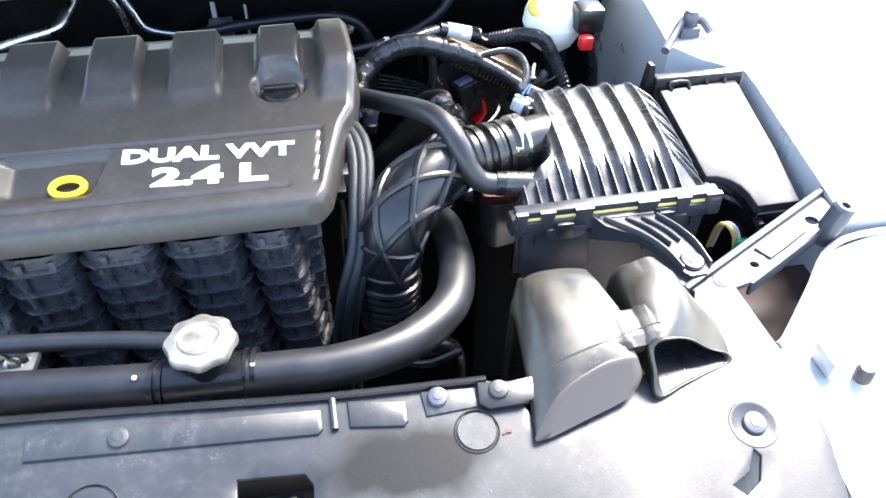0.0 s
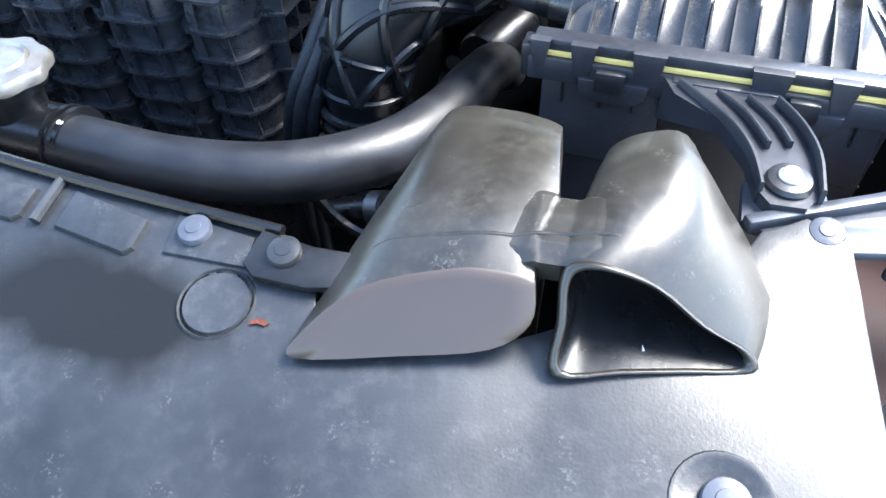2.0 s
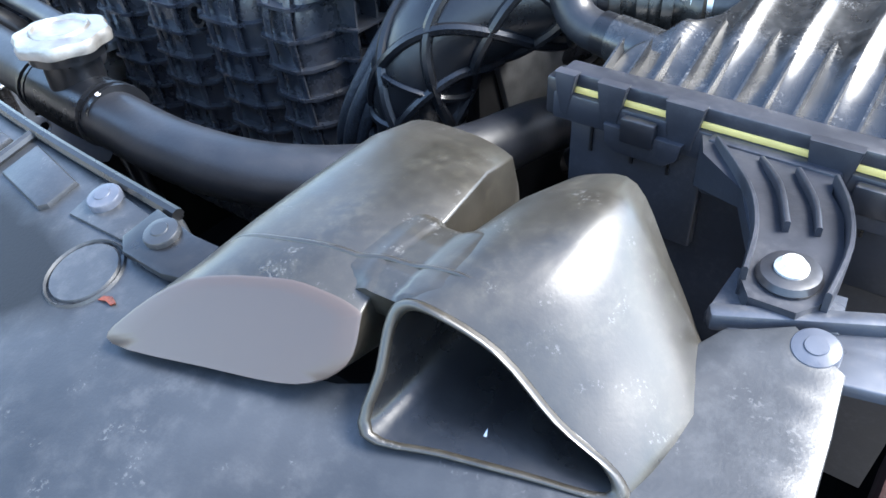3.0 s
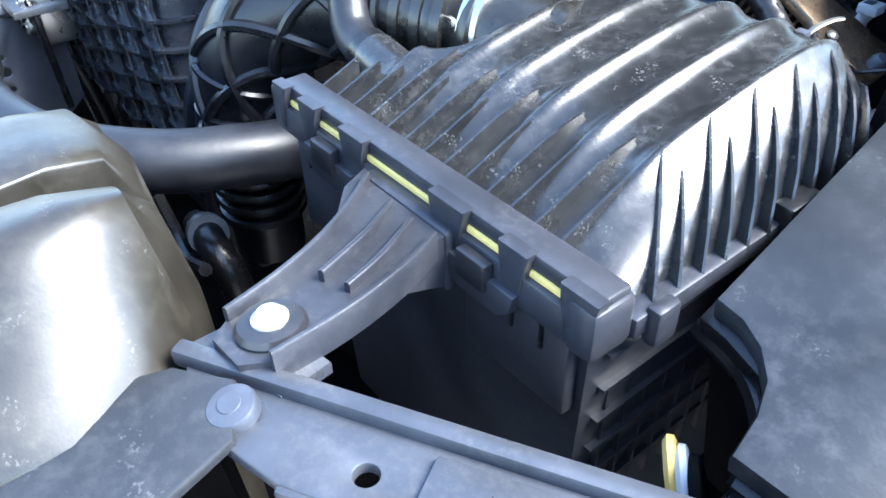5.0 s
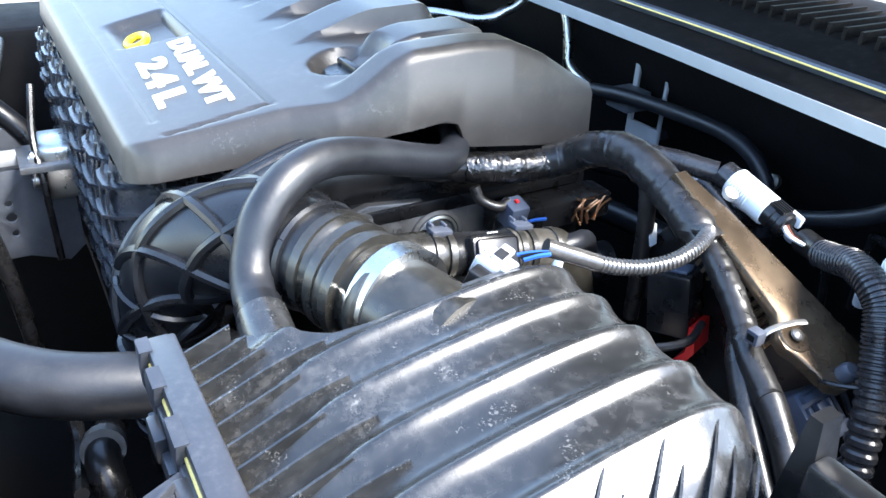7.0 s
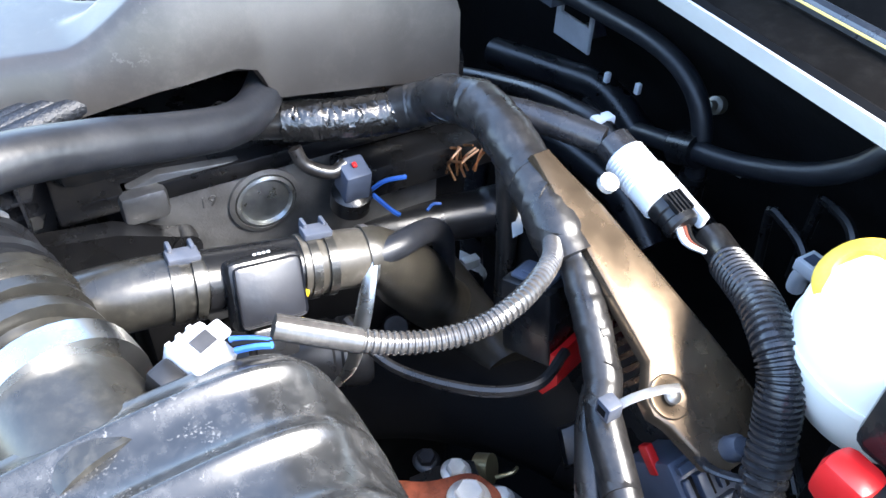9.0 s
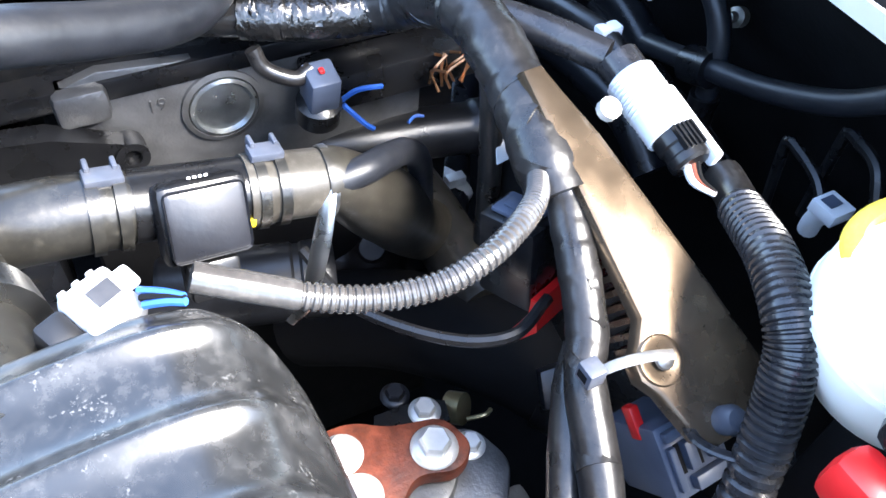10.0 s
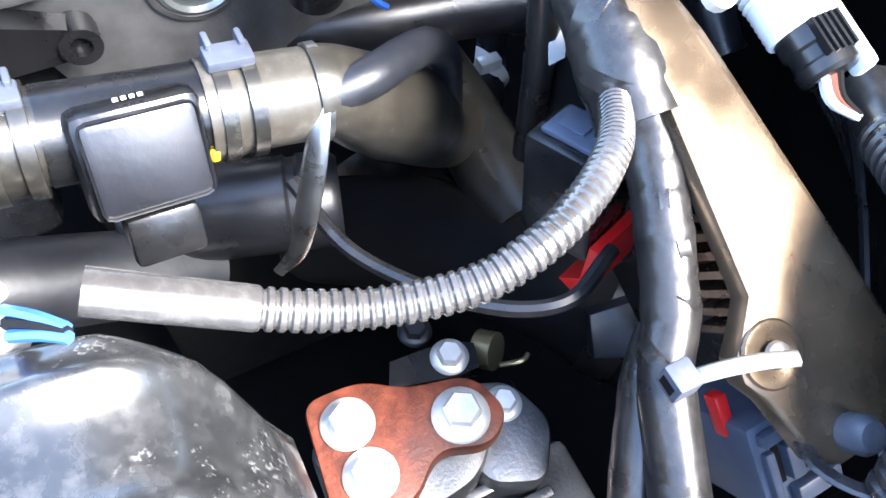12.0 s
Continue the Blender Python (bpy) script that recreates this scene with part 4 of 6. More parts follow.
# ---- breather hose over the elbow ----
breather = thing("breather_hose", (0.05, 0.35, 0.0), "bent black rubber breather hose", "hose")
part("tube", tube([(-0.1, 0.53, 0.02), (-0.055, 0.515, 0.022), (-0.02, 0.494, 0.02), (0.004, 0.47, 0.025), (0.022, 0.435, 0.038), (0.04, 0.394, 0.055), (0.058, 0.352, 0.068), (0.072, 0.322, 0.066), (0.082, 0.3, 0.05), (0.091, 0.289, 0.029), (0.108, 0.283, 0.014), (0.15, 0.278, 0.01)], 0.0128, seg=18, n=8), M_HOSE, breather)
part("end_collar", tube([(0.12, 0.2815, 0.0125), (0.132, 0.28, 0.0115)], 0.014, seg=20, n=2), M_RUBBER, breather)

# ---- air box ----
abox = thing("air_box", (0.245, 0.32, -0.2), "dusty black plastic air filter box with ribbed lid", "air box")
CREST = [0.172, 0.2035, 0.235, 0.2665, 0.298, 0.329]


def lid_left(y):
    return interp(y, [(0.232, 0.132), (0.262, 0.14), (0.275, 0.152), (0.285, 0.166), (0.30, 0.178), (0.318, 0.182), (0.35, 0.182), (0.40, 0.182), (0.428, 0.184), (0.444, 0.194), (0.456, 0.214)])


def lid_right(y):
    return interp(y, [(0.232, 0.366), (0.36, 0.37), (0.40, 0.37), (0.424, 0.364), (0.443, 0.35), (0.456, 0.326)])


PROFILE = [(0.232, 0.004), (0.245, 0.0085), (0.262, 0.0185), (0.275, 0.0262), (0.29, 0.0325), (0.33, 0.040), (0.37, 0.0455), (0.40, 0.0478), (0.42, 0.0465), (0.431, 0.043), (0.442, 0.035), (0.45, 0.022), (0.456, -0.008)]


def lid_z(x, y):
    reach = min(1.0, max(0.0, min(y - 0.232, 0.456 - y) / 0.014))
    top = sum(interp(y + d * reach, PROFILE) for d in (-0.014, -0.01, -0.006, -0.002, 0.002, 0.006, 0.01, 0.014)) / 8
    amp = 0.0052 * smooth(0.236, 0.275, y) * (1 - 0.6 * smooth(0.438, 0.456, y))
    near = min(CREST, key=lambda c: abs(c - x))
    top += amp * math.exp(-(abs(x - near) / 0.0056) ** 1.6) - amp * 0.3
    lf, rt = lid_left(y), lid_right(y)
    # near-side slope
    s = min(1.0, max(0.0, (rt - 0.006 - x) / 0.045))
    top = -0.008 + (top + 0.008) * (1 - (1 - s) ** 2.5) ** 0.52
    s2 = smooth(0.0, 0.012, x - lf)
    base = 0.0 if y < 0.31 else -0.012
    return base + (top - base) * (1 - (1 - s2) ** 2)


def lid_pt(u, v):
    y = 0.232 + 0.224 * v
    x = lid_left(y) + (lid_right(y) - lid_left(y)) * u
    return Vector((x, y, lid_z(x, y)))


lid = part("lid", field(150, 70, lid_pt, skirt=lambda c: Vector((c.x, c.y, -0.014))), M_LID, abox, angle=55)


def blade(pts, half, across):
    """A thin upright fin: its outline given along its length, half its thickness across."""
    bm = bmesh.new()
    a = [bm.verts.new(p - across * half) for p in pts]
    b = [bm.verts.new(p + across * half) for p in pts]
    bm.faces.new(a)
    bm.faces.new(b[::-1])
    for i in range(len(a)):
        bm.faces.new((a[i], b[i], b[(i + 1) % len(a)], a[(i + 1) % len(a)]))
    return bm


for k in range(13):
    x = 0.146 + 0.0152 * k
    yb = (0.293 if k % 2 else 0.274) if x > 0.18 else 0.258 + 0.3 * (x - 0.146)
    line = lambda y: interp(y, [(0.2335, 0.0150), (0.245, 0.0195), (0.262, 0.0265), (0.275, 0.031), (0.295, 0.0345)])
    ridge = [Vector((x, y, max(line(y) - 0.001, lid_z(x, y) + 0.0004))) for y in [0.2335 + (yb - 0.2335) * s for s in (0, 0.2, 0.4, 0.6, 0.8, 1.0)]]
    part("fin", blade([Vector((x, 0.2335, -0.002))] + ridge + [Vector((x, yb, lid_z(x, yb) - 0.004)), Vector((x, 0.26, -0.002))], 0.0007, Vector((1, 0, 0))), M_LID, lid)
for k in range(12):
    y0 = 0.241 + 0.0152 * k
    xr = lid_right(y0)
    xi = xr - 0.037 + 0.009 * (k % 2)
    ridge, tail = [], []
    for q in (0.0, 0.15, 0.35, 0.55, 0.75, 0.9, 1.0):
        x = xr - 0.0055 + (xi - xr + 0.0055) * q
        y = min(0.442, y0 + 1.35 * (xr - x))
        d = 0.0062 * (1 - q) ** 0.8
        ridge.append(Vector((x + d, y, lid_z(x, y) + 0.5 * d)))
        tail.append(Vector((x - 0.003, y, lid_z(x, y) - 0.006)))
    part("fin", blade(ridge + tail[::-1], 0.0006, Vector((0.8, 0.6, 0))), M_LID, lid)
part("outlet", add_tube(bmesh.new(), [(0.172, 0.351, 0.017), (0.21, 0.358, 0.013), (0.25, 0.365, 0.002)], 0.029, seg=28, n=4), M_LID, lid)
part("hose_stub", tube([(0.13, 0.2805, 0.0115), (0.172, 0.276, 0.008)], 0.0148, seg=18, n=2), M_LID, lid)
# flange of the lid, with openings for the gasket
SLOTS = [(0.139, 0.155), (0.170, 0.195), (0.214, 0.268), (0.290, 0.314), (0.329, 0.349)]
part("lid_flange", box((0.128, 0.2175, 0.0069), (0.366, 0.2335, 0.016), bevel=0.0016), M_WALL, abox)
part("gasket", box((0.131, 0.2165, 0.0042), (0.362, 0.234, 0.0082), bevel=0.001), M_GASKET, abox, "pale yellow foam gasket strip")
part("base_flange", box((0.126, 0.2135, -0.013), (0.367, 0.236, 0.0042), bevel=0.0016), M_WALL, abox)
FRONT = Matrix.Rotation(radians(90), 4, "X")
edges = [0.128] + [q for pair in SLOTS for q in pair] + [0.366]
for x0, x1 in zip(edges[::2], edges[1::2]):
    tab_o = [(x0 - 0.0012, 0.0165), (x1 + 0.0012, 0.0165), (x1, 0.0085), (x1 - 0.003, -0.009), (x0 + 0.003, -0.009), (x0, 0.0085)]
    part("rim_tab", plate(tab_o, -0.2196, -0.2128, FRONT, bevel=0.001), M_WALL, abox)
for x0, x1 in (SLOTS[1], SLOTS[3]):
    part("clip_loop", plate([(x0 - 0.009, -0.0055), (x0 - 0.0075, -0.0165), (x0 - 0.001, -0.0215), (x1 + 0.003, -0.0215), (x1 + 0.0105, -0.0155), (x1 + 0.0125, -0.0055)], -0.2145, -0.2095, FRONT, bevel=0.0012), M_WALL, abox)
    part("clip_tongue", box((x0 + 0.002, 0.2072, -0.0125), (x1 - 0.003, 0.2136, 0.0025), bevel=0.0015), M_BASE, abox)
part("corner_hook", box((0.352, 0.211, -0.0135), (0.3685, 0.236, 0.013), bevel=0.0045), M_WALL, abox)
part("corner_hook", box((0.121, 0.214, -0.012), (0.134, 0.232, 0.012), bevel=0.002), M_BASE, abox)
part("side_clip", box((0.366, 0.243, -0.02), (0.3745, 0.258, 0.0), bevel=0.003), M_WALL, abox)
part("side_flange", box((0.356, 0.236, -0.014), (0.369, 0.405, -0.003), bevel=0.002), M_WALL, abox)
# lower half of the box
ys = [0.224, 0.262, 0.3, 0.35, 0.4, 0.435, 0.449]
ring = [(lid_left(y) + 0.007, y) for y in ys] + [(lid_right(y) - 0.008, y) for y in reversed(ys)]
part("body", loft([[Vector((0.25 + (x - 0.25) * 0.9, 0.33 + (y - 0.33) * 0.92, -0.22)) for x, y in ring], [Vector((x, y, -0.01)) for x, y in ring]]), M_WALL, abox)
part("front_skirt", box((0.136, 0.218, -0.075), (0.218, 0.226, -0.012), bevel=0.002), M_WALL, abox)
part("front_skirt", box((0.286, 0.218, -0.062), (0.352, 0.226, -0.012), bevel=0.002), M_WALL, abox)
for x in (0.15, 0.176, 0.198, 0.3, 0.318, 0.336):
    part("notch_rib", box((x, 0.2165, -0.03), (x + 0.0016, 0.2185, -0.011), bevel=0), M_PLASTIC, abox)
for j in range(6):
    z = -0.03 - 0.022 * j
    part("side_rib", box((0.351, 0.235, z), (0.361 - 0.001 * j, 0.41, z + 0.0016), bevel=0), M_WALL, abox)
for j in range(11):
    y = 0.243 + 0.0155 * j
    part("side_rib", box((0.35, y, -0.16), (0.3565, y + 0.0016, -0.012), bevel=0), M_WALL, abox)

# mounting arm from the box to the cross bar
PLACE = lay((0.25, 0.214, 0.0), (0.2495, 0.214, 0.001), 1.0, 0.0, 1.1)
arm = part("mounting_arm", loft([
    [Vector(p) for p in ((0.216, 0.214, 0.002), (0.284, 0.214, 0.002), (0.284, 0.214, -0.03), (0.216, 0.214, -0.03))],
    [Vector(p) for p in ((0.224, 0.198, 0.002), (0.286, 0.196, 0.002), (0.286, 0.2, -0.022), (0.224, 0.202, -0.022))],
    [Vector(p) for p in ((0.252, 0.176, 0.004), (0.296, 0.18, 0.004), (0.296, 0.18, -0.006), (0.252, 0.176, -0.006))],
    [Vector(p) for p in ((0.268, 0.146, 0.005), (0.304, 0.152, 0.005), (0.304, 0.152, -0.004), (0.268, 0.146, -0.004))],
    [Vector(p) for p in ((0.2735, 0.122, 0.005), (0.306, 0.124, 0.005), (0.306, 0.124, -0.004), (0.2735, 0.122, -0.004))],
    [Vector(p) for p in ((0.281, 0.112, 0.005), (0.299, 0.113, 0.005), (0.299, 0.113, -0.004), (0.281, 0.112, -0.004))]]), M_WALL, abox, "black plastic mounting arm")


def strip(path, half, above, below):
    """A thin upright rib along a path."""
    pts = [Vector(p) for p in path]
    fine = []
    for i in range(len(pts) - 1):
        p0, p1, p2, p3 = pts[max(0, i - 1)], pts[i], pts[i + 1], pts[min(len(pts) - 1, i + 2)]
        fine += [0.5 * (2 * p1 + (p2 - p0) * t + (2 * p0 - 5 * p1 + 4 * p2 - p3) * t * t + (3 * p1 - p0 - 3 * p2 + p3) * t ** 3) for t in (0, 0.25, 0.5, 0.75)]
    fine.append(pts[-1])
    rings = []
    for i, p in enumerate(fine):
        d = fine[min(len(fine) - 1, i + 1)] - fine[max(0, i - 1)]
        n = Vector((d.y, -d.x, 0)).normalized() * half
        up, dn = Vector((0, 0, above)), Vector((0, 0, below))
        rings.append([p - n - dn, p + n - dn, p + n + up * 0.85, p + n * 0.5 + up, p - n * 0.5 + up, p - n + up * 0.85])
    return loft(rings)


for q, hi in (([(0.226, 0.209, 0.0), (0.242, 0.191, 0.002), (0.259, 0.168, 0.005), (0.27, 0.144, 0.006), (0.2755, 0.12, 0.005)], 0.0065), ([(0.25, 0.206, 0.0), (0.266, 0.184, 0.004), (0.279, 0.156, 0.006)], 0.0045),
          ([(0.285, 0.204, 0.001), (0.297, 0.18, 0.004), (0.305, 0.152, 0.006), (0.3065, 0.122, 0.005)], 0.0065), ([(0.268, 0.204, 0.001), (0.283, 0.18, 0.004), (0.291, 0.16, 0.005)], 0.0045)):
    part("arm_rib", strip(q, 0.0013, hi, 0.009 if hi > 0.005 else 0.003), M_WALL, arm, angle=50)
part("arm_face", box((0.221, 0.2085, -0.03), (0.286, 0.2165, 0.0035), bevel=0.002), M_WALL, arm)
part("grommet", lathe([(0.012, 0.0), (0.0128, 0.0025), (0.0115, 0.005), (0.0085, 0.0058), (0, 0.0058)], upright((0.29, 0.13, 0.004))), M_BASE, arm)
part("bolt_head", lathe([(0.0066, 0.0), (0.0066, 0.0016), (0.0055, 0.0028), (0.0042, 0.0046), (0.0, 0.005)], upright((0.29, 0.13, 0.0092))), M_BOLT, arm, "bright round bolt head")

PLACE = Matrix()

# ---- lamp cross bar ----
d1 = Vector((0.217, 0.121, 0)).normalized()
BAR = Matrix.Translation((0.274, 0.092, 0.0)) @ Matrix.Rotation(math.atan2(d1.y, d1.x), 4, "Z")
bar = thing("lamp_cross_bar", (0.38, 0.12, -0.03), "pale painted steel bar beside the lamp", "cross bar")
part("web", plate([(0.0, 0.0), (0.29, 0.0), (0.29, -0.036), (0.2, -0.036), (0.06, -0.034), (0.02, -0.024)], -0.008, -0.003, BAR, bevel=0.001, holes=[circle(0.086, -0.021, 0.0045, 16), circle(0.14, -0.022, 0.005, 16), circle(0.2, -0.02, 0.007, 18)]), M_BAR, bar)
part("upper_flange", box((-0.004, -0.003, -0.006), (0.29, 0.005, 0.003), BAR, bevel=0.002), M_BAR, bar)
part("lower_flange", box((0.06, -0.037, -0.022), (0.29, -0.032, -0.004), BAR, bevel=0.002), M_BAR, bar)
part("raised_pad", box((0.105, -0.028, -0.004), (0.175, -0.007, 0.0), BAR, bevel=0.0015), M_BAR, bar)
part("bolt_lug", plate([(0.268, 0.094), (0.314, 0.11), (0.311, 0.133), (0.268, 0.127)], -0.008, -0.002, bevel=0.001), M_BAR, bar)
part("stud", lathe([(0.0125, -0.03), (0.0125, 0.02), (0.01, 0.023), (0.005, 0.023), (0.0045, 0.018), (0, 0.018)], upright((0.475, 0.158, 0.005), (0.2, -0.1, 1)), 20), M_BAR, bar)
# headlamp housing in front of the bar
lampbox = thing("headlamp_housing", (0.42, -0.06, -0.2), "pale grey plastic headlamp housing", "headlamp")
REAR = [(0.34, 0.02), (0.36, 0.034), (0.464, 0.135), (0.53, 0.151), (0.7, 0.158)]
part("shell", field(28, 20, lambda u, v: Vector((0.345 + 0.33 * u - 0.012 * v * (1 - u), interp(0.345 + 0.33 * u, REAR) * (1 - v) - 0.21 * v, -0.032 - 0.03 * v + 0.014 * math.sin(math.pi * u) - 0.06 * u * v - 0.006 * (1 if 0.3 < v < 0.5 and 0.1 < u < 0.45 else 0))), skirt=lambda c: Vector((c.x, c.y, -0.25))), M_LAMPBOX, lampbox)
part("rim", tube([(x, interp(x, REAR) + 0.002, -0.029 + 0.014 * math.sin(math.pi * (x - 0.345) / 0.33)) for x in (0.346, 0.36, 0.41, 0.464, 0.53, 0.66)], 0.004, seg=8, n=5), M_LAMPBOX, lampbox)
part("adjuster", box((0.372, -0.02, -0.034), (0.384, 0.012, -0.012), bevel=0.003), M_LAMPBOX, lampbox)
part("adjuster_knob", lathe([(0.009, 0), (0.009, 0.012), (0.006, 0.016), (0, 0.016)], upright((0.41, -0.02, -0.038)), 16), M_BASE, lampbox)
part("recess_wall", box((0.35, 0.06, -0.16), (0.56, 0.2, -0.1), bevel=0.003), M_MAROON, lampbox)

# ---- relay box beside the air box ----
fuse = thing("fuse_box", (0.43, 0.33, -0.2), "black dusty relay box with curved lid", "fuse box")
FZ = math.atan(0.26)
FP = Matrix.Translation((0, 0.272, -0.004)) @ Matrix.Rotation(FZ, 4, "X")
arcp = [(0.379, 0.272), (0.393, 0.27), (0.405, 0.264), (0.415, 0.254), (0.421, 0.24), (0.424, 0.222)]
fo = [(0.372, 0.416)] + arcp + [(0.479, 0.2225), (0.484, 0.3), (0.482, 0.424)]
fo = [(x, (y - 0.272) / math.cos(FZ)) for x, y in fo]
part("lid", plate(fo, -0.012, 0.0, FP, bevel=0.003), M_SHIELD, fuse)
part("lid_lip", plate([(x + (0.004 if x > 0.4 else -0.004), y + (0.005 if y > 0.1 else -0.004)) for x, y in fo], -0.022, -0.0125, FP, bevel=0.001), M_PLASTIC, fuse)
part("body", plate([(x, y) for x, y in fo], -0.16, -0.022, FP), M_DARK, fuse)
for x, y in ((0.4, 0.142), (0.452, 0.148)):
    part("latch_loop", tube([(x - 0.012, y + 0.004, 0), (x - 0.012, y + 0.014, 0.004), (x + 0.012, y + 0.014, 0.004), (x + 0.012, y + 0.004, 0)], 0.0025, seg=6, n=2), M_PLASTIC, fuse).matrix_parent_inverse = Matrix.Translation(fuse.location).inverted() @ FP
part("side_clip", box((0.362, 0.335, -0.022), (0.373, 0.36, 0.006), bevel=0.002), M_PLASTIC, fuse)
part("rear_post", loft([[Vector((0.352 + a, 0.425 + b, -0.06)) for a, b in ((0, 0), (0.03, 0), (0.03, 0.03), (0, 0.03))], [Vector((0.36 + a, 0.43 + b, 0.062)) for a, b in ((0, 0), (0.006, 0), (0.006, 0.012), (0, 0.012))]]), M_PLASTIC, fuse)
part("rear_wall", box((0.368, 0.424, -0.06), (0.492, 0.438, 0.046), bevel=0.003), M_PLASTIC, fuse)
# dark curved well in front of the relay box
wellbm = bmesh.new()
add_tube(wellbm, [(0.372, 0.28, -0.03), (0.398, 0.274, -0.032), (0.418, 0.26, -0.036), (0.43, 0.238, -0.04), (0.432, 0.215, -0.044)], 0.006, seg=8, n=6)
part("well_rim", wellbm, M_PLASTIC, fuse)
LX, LY, LZ = 0.399, 0.228, -0.056
# wires with a green connector down beside it
loom = thing("wiring_loom", (0.37, 0.22, -0.06), "loose pale wires with a green plug below the relay box", "wiring")
for k, (mm, dx) in enumerate(((M_GASKET, 0), (M_WHITE, 0.006), (M_DARK, 0.012))):
    part("wire", tube([(LX + dx, LY + 0.03, LZ - 0.05), (LX - 0.006 + dx, LY + 0.012, LZ), (LX + 0.002 + dx, LY, LZ + 0.004), (LX + 0.012 + dx, LY - 0.004, LZ - 0.02), (LX + 0.02 + dx, LY - 0.002, LZ - 0.08)], 0.0028, seg=6, n=6), mm, loom)
part("plug", box((LX + 0.01, LY - 0.012, LZ - 0.024), (LX + 0.026, LY + 0.002, LZ - 0.01), bevel=0.002), mat("green plastic", (0.02, 0.3, 0.1), 0.4), loom)
# bonnet prop clip on the wing
clip = thing("prop_clip", (0.455, 0.525, 0.05), "black plastic clip holding a prop end on the wing", "clip")
part("jaw", tube([(0.405, 0.485, 0.052), (0.425, 0.51, 0.058), (0.445, 0.53, 0.07), (0.462, 0.535, 0.075), (0.475, 0.525, 0.07), (0.48, 0.51, 0.062)], 0.006, seg=8, n=6), M_GREYPIN, clip)
part("knob", lathe([(0.011, -0.01), (0.012, 0.004), (0.008, 0.01), (0, 0.01)], upright((0.458, 0.53, 0.076))), M_BAR, clip)
part("foot", box((0.44, 0.515, 0.035), (0.47, 0.54, 0.066), bevel=0.004), M_GREYPIN, clip)

# ---- side of the engine below the cover ----
HEAD = lay((0.005, 0.447, -0.032), (-0.047, 0.498, -0.076), 1.18)
PLACE = HEAD
head = thing("cylinder_head", (-0.05, 0.45, -0.3), "grey cast aluminium cylinder head end", "engine")
# casting near-black, not aluminium: shade behind the end plate in its colour
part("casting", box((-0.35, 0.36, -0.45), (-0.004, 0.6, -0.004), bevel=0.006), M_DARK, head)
part("end_plate", plate([(0.372, 0.0), (0.39, 0.005), (0.49, -0.006), (0.51, -0.02), (0.57, -0.03), (0.57, -0.12), (0.4, -0.12), (0.372, -0.04)], -0.004, 0.002, Matrix(((0, 0, 1, 0), (1, 0, 0, 0), (0, 1, 0, 0), (0, 0, 0, 1))), bevel=0.0015), M_ALU, head)
part("core_plug", lathe([(0.0185, -0.001), (0.0185, 0.0025), (0.0165, 0.0035), (0.015, 0.001), (0.008, 0.0028), (0, 0.0034)], upright((0.003, 0.447, -0.032), (1, 0, 0))), M_PLUG, head, "bright round core plug")
part("plug_boss", lathe([(0.0225, -0.003), (0.0225, 0.0012), (0.0195, 0.0022), (0.0185, 0.0)], upright((0.003, 0.447, -0.032), (1, 0, 0))), M_ALU, head)
bm = words("19", 0.011, 0.0006, Matrix.Translation((0.0022, 0.408, -0.026)) @ Matrix(((0, 0, 1, 0), (1, 0, 0, 0), (0, 1, 0, 0), (0, 0, 0, 1))))
part("cast_number", bm, M_ALU, head, "cast number 19")
part("flange_ear", box((-0.01, 0.366, -0.02), (0.01, 0.392, 0.0), bevel=0.004), M_ALU, head)
part("rocker_cover", box((-0.3, 0.34, -0.006), (-0.012, 0.6, 0.03), bevel=0.01), M_PLASTIC, head, "black rocker cover")
part("gasket_rail", box((-0.3, 0.335, -0.012), (0.004, 0.585, 0.0), bevel=0.002), M_PLASTIC, head)
brk = thing("engine_lift_bracket", (0.0, 0.34, -0.03), "black pressed bracket bolted to the engine", "bracket")
part("arm", loft([[Vector((0.006 + a, 0.30, -0.006 + b)) for a, b in ((0, 0), (0.012, 0), (0.012, -0.03), (0, -0.03))], [Vector((0.006 + a, 0.36, -0.014 + b)) for a, b in ((0, 0), (0.014, 0), (0.014, -0.028), (0, -0.028))], [Vector((0.008 + a, 0.395, -0.03 + b)) for a, b in ((0, 0), (0.01, 0), (0.01, -0.014), (0, -0.014))]]), M_PLASTIC, brk)
part("eye", lathe([(0.0085, -0.007), (0.0085, 0.007), (0.0045, 0.007), (0.0045, 0.003), (0, 0.003)], upright((0.014, 0.394, -0.037), (1, 0, 0.1)), 18), M_PLASTIC, brk)
# ignition coil plug and its lead
coil = thing("coil_connector", (0.046, 0.487, -0.01), "blue grey coil plug with a taped lead", "connector")
CM = upright((0.044, 0.487, -0.012), (0.25, 0.0, 1))
part("housing", add_box(bmesh.new(), (-0.008, -0.0085, 0), (0.008, 0.0085, 0.022), CM, 0.002), M_GREYBLUE, coil)
part("window", add_box(bmesh.new(), (0.0075, -0.0055, 0.004), (0.0095, 0.0055, 0.016), CM, 0.001), M_PLASTIC, coil)
part("lock_tab", add_box(bmesh.new(), (-0.0015, -0.0018, 0.022), (0.0015, 0.0018, 0.0242), CM, 0.001), M_RED, coil, "small red lock tab")
part("seat", lathe([(0.012, -0.012), (0.012, 0), (0.008, 0.003), (0, 0.003)], CM), M_PLASTIC, coil)
part("lead", tube([(0.043, 0.484, 0.008), (0.045, 0.475, 0.006), (0.04, 0.462, 0.012), (0.036, 0.458, 0.022)], 0.004, seg=10, n=6), M_TAPE, coil)
